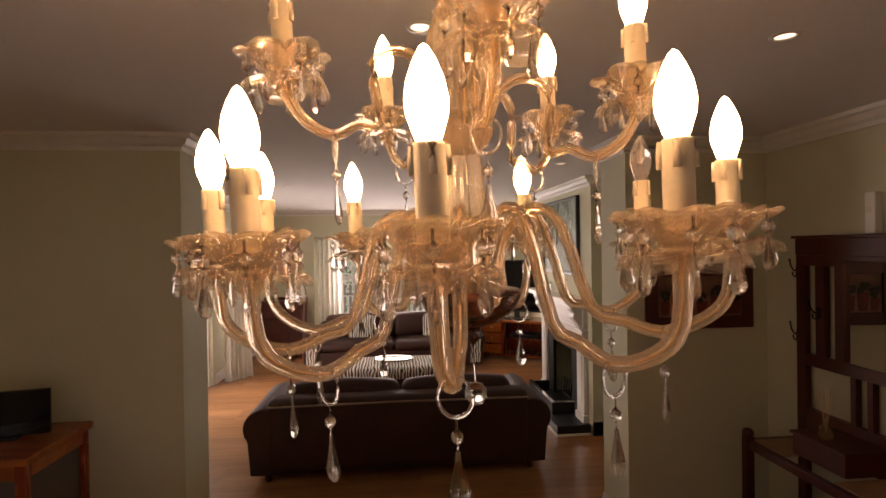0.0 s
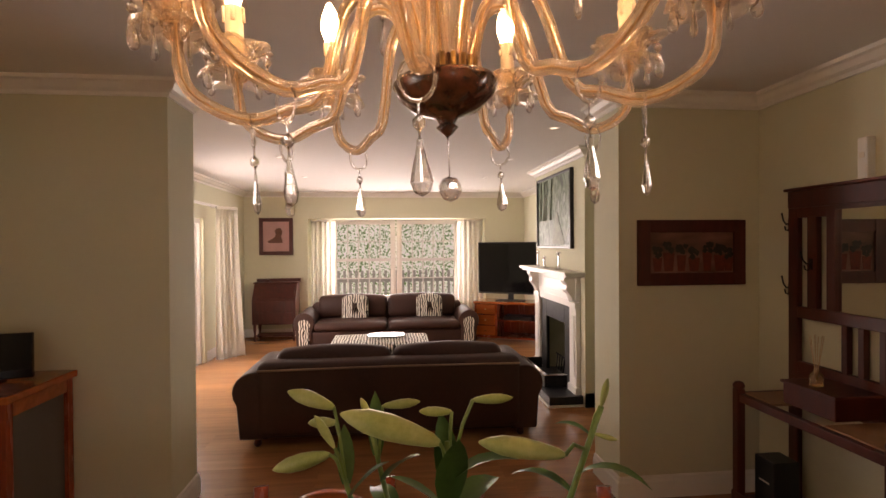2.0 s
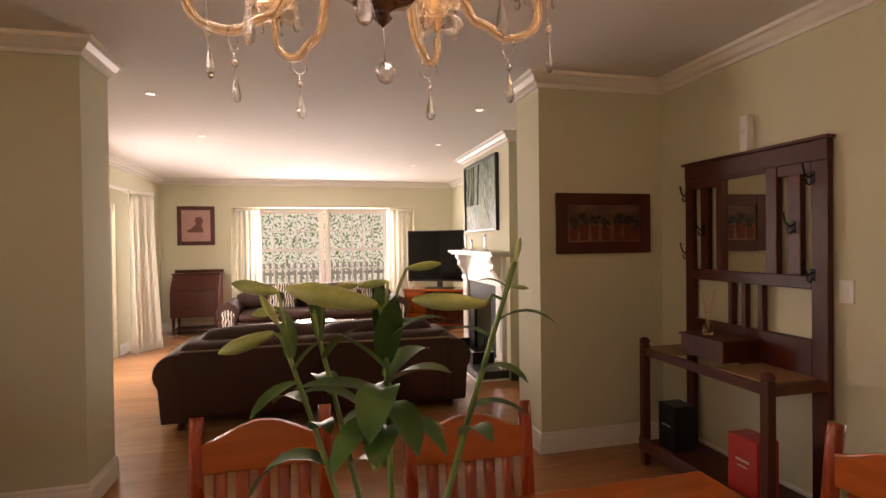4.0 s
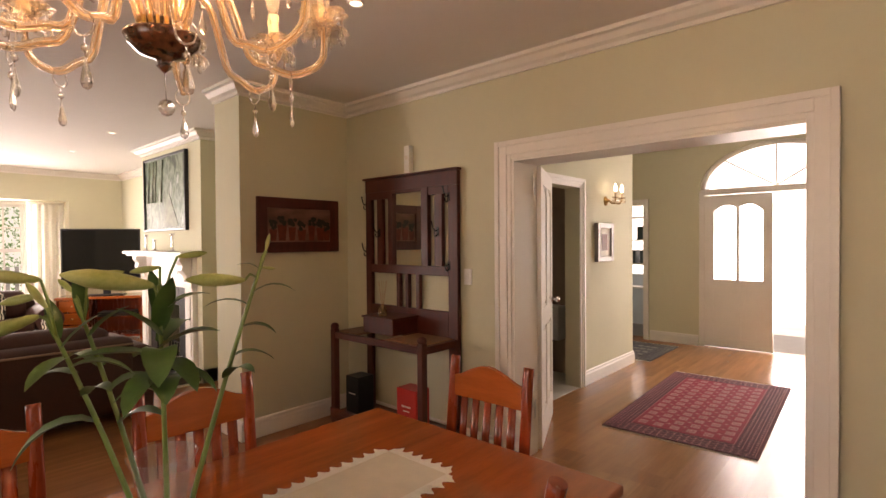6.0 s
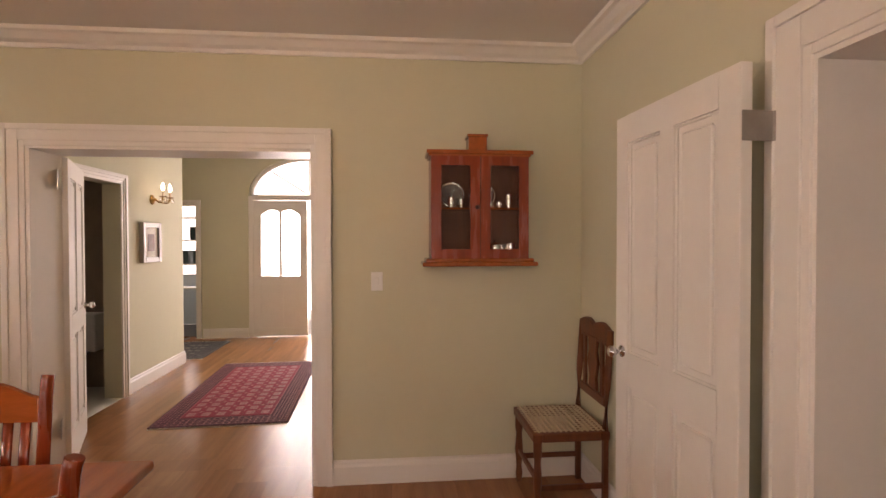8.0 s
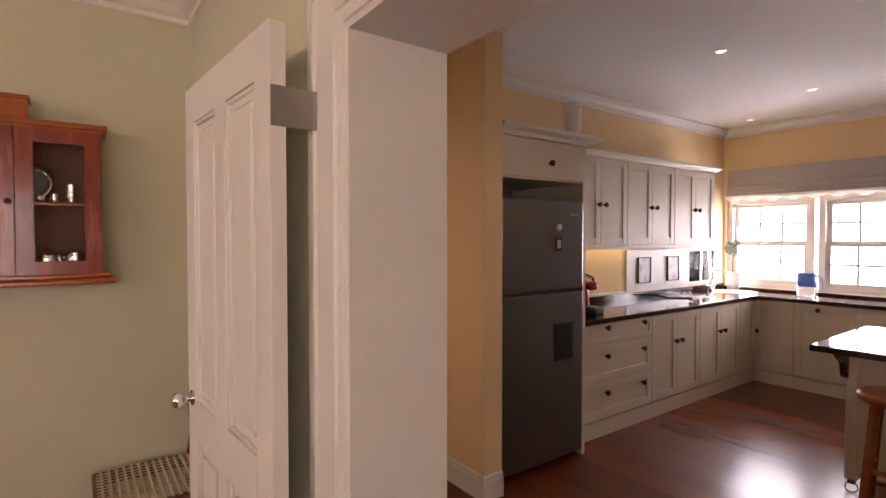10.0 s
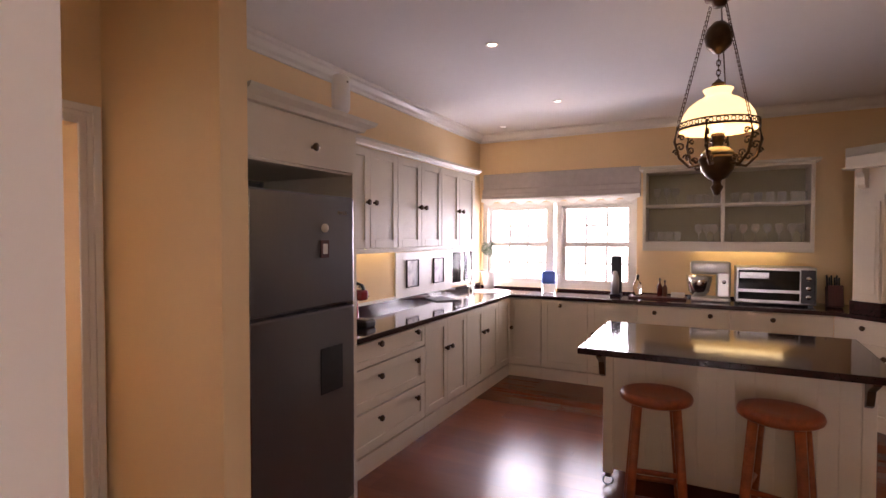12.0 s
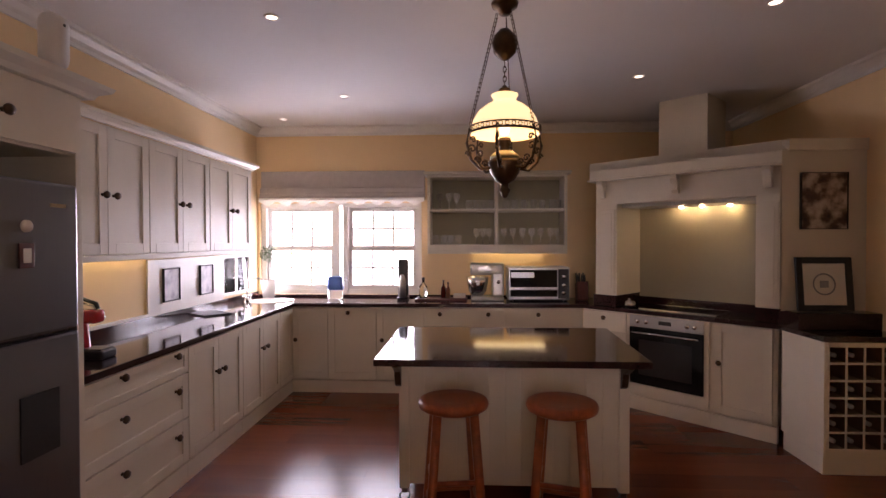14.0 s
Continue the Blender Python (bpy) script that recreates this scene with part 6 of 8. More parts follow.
# ---- hall ----
def rug(name, label, x0, x1, y0, y1, field, border, motif, nx, ny, ang=0):
    g = thing(name, label, "rug", pose((x0 + x1) / 2, (y0 + y1) / 2, 0, 0, 0, ang))
    w, h = (x1 - x0) / 2, (y1 - y0) / 2
    part("woven_base", B((-w, w, -h, h, 0.001, 0.009, 0.003)), border, g)
    part("field", B((-w + 0.2, w - 0.2, -h + 0.17, h - 0.17, 0.009, 0.0105)), field, g)
    bm = bmesh.new()
    for i in range(nx):
        for j in range(ny):
            cx, cy = -w + 0.28 + (2 * w - 0.56) * i / (nx - 1), -h + 0.24 + (2 * h - 0.48) * j / (ny - 1)
            for rr in (0.058, 0.03):
                pts = [(cx + rr * (1 if k % 2 else 0.72) * math.cos(k * math.pi / 4), cy + rr * 0.8 * (1 if k % 2 else 0.72) * math.sin(k * math.pi / 4)) for k in range(8)]
                inn = [(cx + (x - cx) * 0.6, cy + (y - cy) * 0.6) for x, y in pts]
                for k in range(8):
                    q = [pts[k], pts[(k + 1) % 8], inn[(k + 1) % 8], inn[k]]
                    bm.faces.new([bm.verts.new((x, y, 0.0108)) for x, y in q])
            bm.faces.new([bm.verts.new((cx + 0.014 * math.cos(a), cy + 0.014 * math.sin(a), 0.0108)) for a in (0, 1.57, 3.14, 4.71)])
    # small lozenges between the octagons and narrow guard stripes
    for i in range(nx - 1):
        for j in range(ny - 1):
            cx, cy = -w + 0.28 + (2 * w - 0.56) * (i + 0.5) / (nx - 1), -h + 0.24 + (2 * h - 0.48) * (j + 0.5) / (ny - 1)
            for a, b in ((0.026, 0.008), (0.008, 0.026)):
                bm.faces.new([bm.verts.new((cx + p * a, cy + q * b, 0.0108 if a > b else 0.0109)) for p, q in ((-1, 0), (0, -1), (1, 0), (0, 1))])
    for d in (0.02, 0.062, 0.115, 0.175):
        for q in ((-w + d, w - d, -h + d, -h + d + 0.005), (-w + d, w - d, h - d - 0.005, h - d), (-w + d, -w + d + 0.005, -h + d + 0.006, h - d - 0.006), (w - d - 0.005, w - d, -h + d + 0.006, h - d - 0.006)):
            bm.faces.new([bm.verts.new((x, y, 0.0112)) for x, y in ((q[0], q[2]), (q[1], q[2]), (q[1], q[3]), (q[0], q[3]))])
    for d in (0.04, 0.09, 0.145):
        for i in range(int(2 * w / 0.05)):
            x = -w + 0.025 + 0.05 * i
            for s in (-1, 1):
                y = s * (h - d)
                if abs(x) < w - d:
                    bm.faces.new([bm.verts.new((x + a, y + b, 0.0102)) for a, b in ((-0.014, 0), (0, -0.011), (0.014, 0), (0, 0.011))])
        for i in range(int(2 * h / 0.05)):
            y = -h + 0.025 + 0.05 * i
            for s in (-1, 1):
                x = s * (w - d)
                if abs(y) < h - d:
                    bm.faces.new([bm.verts.new((x + a, y + b, 0.0102)) for a, b in ((-0.014, 0), (0, -0.011), (0.014, 0), (0, 0.011))])
    tagged(part("woven_motif", bm, motif, g, "pale woven motifs"), kind="stuff")
    bm = bmesh.new()
    rnd = random.Random(2)
    for s in (-1, 1):
        for i in range(int(2 * h / 0.012)):
            y = -h + 0.012 * i
            tube(bm, [(s * w, y, 0.004), (s * (w + 0.035), y + 0.01 * (rnd.random() - 0.5), 0.003)], 0.0022, 4)
    tagged(part("fringe", bm, mat("cream wool fringe", (0.70, 0.64, 0.52), 0.9), g), kind="stuff")
    return g


RUGF = mat("dark red wool", (0.27, 0.014, 0.035), 0.9, var=0.25, scale=30, bump=0.6, bscale=300)
RUGB = mat("deep maroon wool", (0.085, 0.010, 0.022), 0.9, var=0.35, scale=30, bump=0.6, bscale=300)
rug("rug", "dark red patterned wool rug with cream fringes", 3.935, 6.08, 0.42, 1.515, RUGF, RUGB, mat("faded rose wool", (0.40, 0.15, 0.15), 0.9, var=0.4, scale=40), 13, 6, 2.2)
rug("small_rug", "small dark blue-grey patterned rug", 6.4, 7.5, 1.95, 2.62, mat("slate wool", (0.08, 0.08, 0.09), 0.9, var=0.3, scale=30), mat("dark slate wool", (0.05, 0.045, 0.05), 0.9, var=0.3, scale=30), mat("faded grey wool", (0.30, 0.28, 0.25), 0.9), 4, 3)


def sconce():
    s = thing("wall_light", "brass two-branch wall light with lit candle bulbs", "wall light", pose(5.42, 2.10, 1.95))
    bm = bmesh.new()
    al(bm, [(0, 0), (0.055, 0), (0.05, 0.012), (0.02, 0.022), (0.012, 0.05), (0, 0.052)], 20, pose(0, 0, 0, 90, 0, 0))
    part("back_plate", bm, BRASS, s)
    for sx in (-1, 1):
        bm = bmesh.new()
        tube(bm, [(0, -0.04, 0), (sx * 0.03, -0.08, -0.03), (sx * 0.07, -0.13, -0.035), (sx * 0.085, -0.15, 0.0), (sx * 0.085, -0.15, 0.02)], 0.007, 8)
        part("branch", bm, BRASS, s)
        bm = bmesh.new()
        al(bm, [(0.006, 0.015), (0.03, 0.02), (0.04, 0.032), (0.037, 0.033), (0.02, 0.025), (0, 0.025)], 20, Matrix.Translation((sx * 0.085, -0.15, 0)), wave=0.08)
        part("bobeche", bm, FROST, s)
        bm = bmesh.new()
        al(bm, [(0.012, 0.025), (0.012, 0.09), (0, 0.09)], 12, Matrix.Translation((sx * 0.085, -0.15, 0)))
        part("candle_sleeve", bm, CANDLE, s)
        bm = bmesh.new()
        al(bm, [(0.009, 0.09), (0.018, 0.115), (0.018, 0.13), (0.008, 0.165), (0, 0.18)], 14, Matrix.Translation((sx * 0.085, -0.15, 0)))
        part("bulb", bm, mat("faint sconce bulb", (1, 0.9, 0.75), 0.3, var=0, emit=16, ecol=(1, 0.86, 0.64)), s)
        for a in range(4):
            bm = bmesh.new()
            al(bm, [(0, 0.015), (0.006, -0.005), (0.009, -0.025), (0, -0.035)], 6, Matrix.Translation((sx * 0.085 + 0.035 * math.cos(a * 1.57), -0.15 + 0.035 * math.sin(a * 1.57), 0)))
            part("crystal_drop", bm, CRYSTAL, s)


sconce()
hp = picture("picture", "small silver framed picture with a white mount", pose(5.33, 2.098, 1.49), 0.40, 0.42, 0.055, mat("silver leaf", (0.32, 0.30, 0.28), 0.45, metal=0.3), PAPER, 0.045)
part("print", B((-0.07, 0.07, -0.0275, -0.026, -0.09, 0.09)), mat("muted print", (0.25, 0.15, 0.14), 0.6, var=0.4, scale=20), hp)
tl = thing("toilet", "white toilet in the dim cloakroom", "toilet", pose(4.71, 2.66, 0, 0, 0, -90))
bm = bmesh.new()
al(bm, [(0, 0), (0.12, 0), (0.1, 0.15), (0.17, 0.36), (0.19, 0.4), (0.16, 0.4), (0.1, 0.25), (0, 0.22)], 24, sy=1.25)
part("bowl", bm, WHITE, tl)
part("cistern", B((-0.19, 0.19, 0.3, 0.48, 0.4, 0.78, 0.015)), WHITE, tl)
part("seat", B((-0.18, 0.18, -0.22, 0.25, 0.4, 0.425, 0.012)), mat("dark seat", (0.05, 0.03, 0.02), 0.4), tl)
setting("cloakroom_floor", B((3.8, 5.2, 2.1, 3.9, -0.01, 0.002)), mat("pale floor tiles", (0.6, 0.57, 0.5), 0.3), "pale tiled cloakroom floor", "floor")
bk = thing("shelf_unit", "pale shelf unit with dark boxes in the side room", "shelf")
part("side", B((8.5, 8.8, 2.6, 2.63, 0, 1.9), (8.5, 8.8, 3.27, 3.3, 0, 1.9)), WHITE, bk)
for z in (0.7, 1.1, 1.5, 1.88):
    part("shelf", B((8.5, 8.8, 2.63, 3.27, z, z + 0.025)), WHITE, bk)
for i, (y, z) in enumerate(((2.75, 1.125), (2.95, 1.125), (2.8, 1.525))):
    o = thing("box_file", "dark box on the pale shelf", "box", None, "boxes on the shelf")
    part("case", B((8.52, 8.78, y, y + 0.12, z, z + 0.22, 0.004)), mat("dark teal card", (0.03, 0.06, 0.06), 0.6), o)

# ---- garden seen through the windows ----
def hedge():
    rnd = random.Random(11)
    bm = bmesh.new()
    for i in range(26000):
        x, z = -7 + 15 * rnd.random(), -0.3 + 4.0 * rnd.random() ** 0.8
        y = 15.2 + 1.2 * rnd.random() + 0.5 * math.sin(x * 1.3)
        s = 0.022 + 0.036 * rnd.random()
        t = bmesh.new()
        v = [t.verts.new(p) for p in ((-s, 0, 0), (0, 0, -s * 0.45), (s, 0, 0.0), (0, 0.01, s * 0.45))]
        t.faces.new(v)
        join(bm, t, pose(x, y, z, rnd.uniform(-70, 70), rnd.uniform(-80, 80), rnd.uniform(-90, 90)))
    o = part("hedge", bm, mat("garden leaves", (0.045, 0.09, 0.032), 0.3, var=0.5, scale=2.5, col2=(0.15, 0.21, 0.09)))
    glow_through(o.data.materials[0], (0.16, 0.44, 0.10), 0.5)
    tagged(o, "tall leafy green garden hedge", "hedge", kind="stuff")
    # a self-lit sheet added so the gaps between the leaves look bright
    setting("backdrop_garden", B((-9, 10, 18.0, 18.1, -0.3, 6)), mat("glowing hedge backdrop", (0.1, 0.1, 0.1), 0.9, var=0, emit=1.05, ecol=(0.95, 1, 0.93)), "glowing pale backdrop behind the hedge", "backdrop")


hedge()
fe = thing("garden_fence", "pale weathered picket fence in the garden", "fence")
me = wrap("picket", B((-0.035, 0.035, -0.012, 0.012, -0.31, 1.05, 0.004)), mat("weathered pale timber", (0.34, 0.34, 0.31), 0.8, var=0.3, scale=4))
for i in range(60):
    o = new("picket", me)
    o.parent, o.location = fe, (-4 + 0.15 * i, 13.4, 0)
part("rail", B((-4.1, 5.0, 13.415, 13.45, 0.1, 0.18), (-4.1, 5.0, 13.415, 13.45, 0.75, 0.83)), mat("weathered pale timber", (0.34, 0.34, 0.31), 0.8), fe)


# ---- kitchen ----
KNOB = bmesh.new()
al(KNOB, [(0.010, 0), (0.008, 0.013), (0.019, 0.020), (0.0225, 0.029), (0.017, 0.039), (0, 0.042)], 14)
KNOB = wrap("knob", KNOB, BRONZE)


def knob(parent, m):
    o = new("knob", KNOB)
    o.parent, o.matrix_basis = parent, m
    return o


def front(parent, name, x0, x1, z0, z1, knobs=(), flat=False, bead=False):
    """A framed door or drawer front in the plane x, z, facing -y, its back at y = 0."""
    t, f = 0.02, 0.065
    if flat or z1 - z0 < 0.22:
        bm = B((x0, x1, -t, 0, z0, z1, 0.003))
        if z1 - z0 > 0.14:
            bm.free()
            f = 0.04
    if z1 - z0 > 0.14 and not flat:
        bm = B((x0, x0 + f, -t, 0, z0, z1, 0.002), (x1 - f, x1, -t, 0, z0, z1, 0.002), (x0 + f, x1 - f, -t, 0, z0, z0 + f, 0.002), (x0 + f, x1 - f, -t, 0, z1 - f, z1, 0.002), (x0 + f, x1 - f, -t * 0.5, 0, z0 + f, z1 - f))
    elif flat and z1 - z0 > 0.14:
        bm = B((x0, x1, -t, 0, z0, z1, 0.003))
    d = part(name, bm, CREAM, parent)
    for kx, kz in knobs:
        knob(d, pose(kx, -t, kz, 90, 0, 0))
    return d


def unit(name, label, m, w, d, z0=0.0, h=0.885, plinth=True):
    """A cabinet body along x from 0 to w, front at y = 0, depth to +y; fronts are added as parts."""
    u = thing(name, label, "cabinet", m, "kitchen units")
    zb = 0.13 if plinth else z0
    part("body", B((0.001, w - 0.001, 0.0, d, zb, z0 + h if plinth else h)), CREAM, u)
    if plinth:
        part("plinth", B((0.001, w - 0.001, -0.008, 0.03, 0.0, 0.125)), CREAM, u)
    return u


KE = lambda y: pose(2.435, y, 0, 0, 0, -90)   # east run: local x runs towards -y, front faces -x
u = unit("drawer_unit", "cream painted drawer unit with dark knobs", KE(-4.15), 1.03, 0.60)
for z0, z1 in ((0.72, 0.875), (0.43, 0.71), (0.145, 0.42)):
    kz = (z0 + z1) / 2 + (0.06 if z1 - z0 > 0.2 else 0.06)
    front(u, "drawer", 0.005, 1.025, z0, z1, ((0.39, min(kz, z1 - 0.025)), (0.88, min(kz, z1 - 0.025))))
for y, w in ((-5.18, 0.79), (-5.97, 0.81)):
    u = unit("base_cabinet", "cream painted base cabinet with two framed doors", KE(y), w, 0.60)
    front(u, "door", 0.003, w / 2 - 0.001, 0.145, 0.875, ((w / 2 - 0.045, 0.63),))
    front(u, "door", w / 2 + 0.001, w - 0.003, 0.145, 0.875, ((w / 2 + 0.045, 0.63),))
u = unit("corner_cabinet", "cream painted corner cabinet", KE(-6.78), 0.36, 0.60)
front(u, "door", 0.003, 0.355, 0.145, 0.875)
KS = lambda x: pose(x, -7.155, 0, 0, 0, 180)   # south run: local x runs towards -x, front faces +y
u = unit("base_cabinet", "cream painted base cabinet with a framed door", KS(2.435), 0.385, 0.58)
front(u, "door", 0.003, 0.38, 0.145, 0.875, ((0.05, 0.55),))
for x, w, ks in ((2.05, 0.50, 1), (1.55, 0.49, 1), (1.06, 0.815, 2), (0.245, 0.785, 1)):
    u = unit("base_cabinet", "cream painted base cabinet with dark knobs", KS(x), w, 0.58)
    if ks == 2 or x < 1:
        front(u, "drawer", 0.003, w - 0.003, 0.70, 0.875, tuple((w * k, 0.82) for k in ((0.2, 0.8) if ks == 2 else (0.43,))), flat=True)
        front(u, "door", 0.003, w / 2 - 0.001, 0.145, 0.69, ((w / 2 - 0.05, 0.6),))
        front(u, "door", w / 2 + 0.001, w - 0.003, 0.145, 0.69, ((w / 2 + 0.05, 0.6),))
    else:
        front(u, "door", 0.003, w - 0.003, 0.145, 0.875, (((0.42 * w if x > 2 else 0.06), 0.83 if x > 2 else 0.55),))

# the diagonal hob corner: local x runs from (-0.55, -7.15) towards the west, front faces the room
DG = Matrix.Translation((-0.55, -7.15, 0)) @ pose(0, 0, 0, 0, 0, 180 - 44.0)
u = unit("drawer_unit", "narrow cream painted drawer unit beside the oven", DG, 0.47, 0.5)
front(u, "drawer", 0.003, 0.46, 0.70, 0.875, ((0.24, 0.82),), flat=True)
front(u, "door", 0.003, 0.46, 0.145, 0.69, ((0.4, 0.6),))
u = unit("oven_housing", "cream painted oven housing", DG @ Matrix.Translation((0.47, 0, 0)), 0.72, 0.06)
part("filler", B((0.003, 0.03, -0.02, 0, 0.145, 0.875), (0.68, 0.717, -0.02, 0, 0.145, 0.875), (0.03, 0.68, -0.02, 0, 0.145, 0.245)), CREAM, u)
ov = thing("oven", "built-in electric oven with a black glass door", "oven", DG @ Matrix.Translation((0.50, 0, 0)))
part("control_panel", B((0, 0.65, -0.03, -0.002, 0.775, 0.875, 0.004)), STEEL, ov)
dd = part("door", B((0, 0.65, -0.035, -0.002, 0.25, 0.77, 0.005)), SCREEN, ov, "black glass oven door")
part("window", B((0.09, 0.56, -0.0365, -0.035, 0.34, 0.66, 0.0)), mat("oven window", (0.03, 0.028, 0.028), 0.05, var=0), dd)
bm = bmesh.new()
tube(bm, [(0.04, -0.035, 0.72), (0.04, -0.065, 0.725), (0.61, -0.065, 0.725), (0.61, -0.035, 0.72)], 0.009, 8)
part("handle", bm, CHROME, dd)
for x in (0.08, 0.16, 0.52, 0.58):
    bm = bmesh.new()
    al(bm, [(0.02, 0), (0.018, 0.02), (0, 0.022)], 14, pose(x, -0.03, 0.825, 90, 0, 0))
    part("dial", bm, CHROME, ov)
part("clock", B((0.27, 0.38, -0.032, -0.03, 0.81, 0.845)), BLACK, ov)
u = unit("base_cabinet", "cream painted base cabinet with a framed door", DG @ Matrix.Translation((1.19, 0, 0)), 0.49, 0.3)
front(u, "door", 0.03, 0.455, 0.145, 0.875, ((0.08, 0.56),))


def wine_rack():
    w = thing("wine_rack", "cream painted wine rack with bottles in square cells", "wine rack")
    part("side_panel", B((-1.77, -1.75, -5.93, -5.47, 0.13, 0.885, 0.002)), CREAM, w)
    part("plinth", B((-2.3, -1.75, -5.90, -5.475, 0.0, 0.13, 0.002)), CREAM, w)
    # the shade deep in the cells is put into this dark colour
    part("back", B((-2.3, -1.77, -5.84, -5.82, 0.13, 0.885)), mat("rack back, cell shade in its colour", (0.10, 0.06, 0.04), 0.7), w)
    n, c = 6, 0.115
    z0 = 0.17
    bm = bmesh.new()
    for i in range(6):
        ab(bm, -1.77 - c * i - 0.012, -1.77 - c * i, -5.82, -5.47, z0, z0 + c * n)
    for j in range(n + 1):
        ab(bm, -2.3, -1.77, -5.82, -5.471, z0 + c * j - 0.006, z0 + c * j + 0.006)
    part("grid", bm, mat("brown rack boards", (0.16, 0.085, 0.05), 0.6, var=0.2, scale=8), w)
    bm = bmesh.new()
    for i in range(6):
        ab(bm, -1.77 - c * i - 0.013, -1.77 - c * i + 0.001, -5.47, -5.466, z0 - 0.006, z0 + c * n + 0.006)
    for j in range(n + 1):
        for i in range(5):
            ab(bm, -1.77 - c * (i + 1), -1.77 - c * i - 0.013, -5.47, -5.4665, z0 + c * j - 0.007, z0 + c * j + 0.007)
    part("front_edge", bm, CREAM, w, "cream painted front edges")
    part("rail", B((-2.3, -1.77, -5.82, -5.468, 0.13, z0 - 0.006), (-2.3, -1.77, -5.82, -5.468, z0 + c * n + 0.006, 0.885)), CREAM, w)
    gl = mat("dark bottle glass", (0.02, 0.03, 0.02), 0.08, var=0)
    cap = mat("bottle foil", (0.6, 0.58, 0.56), 0.35, metal=0.8)
    rnd = random.Random(3)
    for i in range(4):
        for j in range(n):
            if rnd.random() < 0.62:
                x, z = -1.77 - c * (i + 0.5) - 0.006, z0 + c * j + 0.049
                b = thing("wine_bottle", "dark wine bottle lying in the rack", "bottle", pose(x, -5.80, z, -90, 0, 0), "wine bottles in the rack")
                bm = bmesh.new()
                al(bm, [(0, 0), (0.038, 0), (0.038, 0.19), (0.015, 0.24), (0.014, 0.29), (0, 0.29)], 14)
                part("body", bm, gl, b)
                bm = bmesh.new()
                al(bm, [(0.0155, 0.25), (0.0155, 0.302), (0, 0.303)], 12)
                part("capsule", bm, cap, b)


wine_rack()


def worktop():
    w = thing("worktop", "polished dark red granite worktop", "worktop")
    poly = [(3.05, -4.15), (2.40, -4.15), (2.40, -7.125), (-0.545, -7.125), (-1.735, -5.955), (-1.735, -5.45), (-2.3, -5.45), (-2.3, -7.75), (3.05, -7.75)]
    bm = bmesh.new()
    slab(bm, poly, 0.038, Matrix.Translation((0, 0, 0.887)), 0.006)
    part("slab", bm, GRANITE, w)
    part("upstand", B((3.03, 3.05, -7.73, -4.15, 0.925, 0.985, 0.003), (-0.5, 3.03, -7.75, -7.73, 0.925, 0.95, 0.003)), GRANITE, w)


worktop()


def upper_units():
    for y0, y1 in ((-4.46, -5.235), (-5.235, -6.015), (-6.015, -6.80)):
        u = thing("wall_unit", "cream painted wall cabinet with two framed doors", "cabinet", pose(2.72, y0, 0, 0, 0, -90), "kitchen wall units")
        w = y0 - y1
        part("body", B((0.001, w - 0.001, 0, 0.33, 1.48, 2.24)), CREAM, u)
        front(u, "door", 0.003, w / 2 - 0.001, 1.485, 2.235, ((w / 2 - 0.045, 1.83),))
        front(u, "door", w / 2 + 0.001, w - 0.003, 1.485, 2.235, ((w / 2 + 0.045, 1.83),))
    u = thing("filler_panel", "cream painted filler panel beside the fridge housing", "panel")
    part("board", B((2.70, 3.05, -4.459, -4.15, 1.48, 2.24)), CREAM, u)
    c = thing("unit_cornice", "cream moulded cornice along the wall cabinets", "cornice")
    bm = bmesh.new()
    run(bm, [(0, 0), (0.02, 0), (0.025, 0.015), (0.045, 0.03), (0.06, 0.035), (0.06, 0.055), (0, 0.055)], [(3.05, -6.80, 2.24), (2.70, -6.80, 2.24), (2.70, -4.15, 2.24)][::-1])
    part("moulding", bm, CREAM, c)
    part("lamp_strip", B((2.95, 2.99, -5.7, -4.6, 1.465, 1.479, 0.002)), mat("lit strip lamp", (1, 0.9, 0.6), 0.4, var=0, emit=5, ecol=(1, 0.88, 0.45)), c, "lit strip lamp under the cabinets")
    part("pelmet", B((2.70, 2.72, -6.80, -4.15, 1.445, 1.48, 0.003)), CREAM, c)


upper_units()


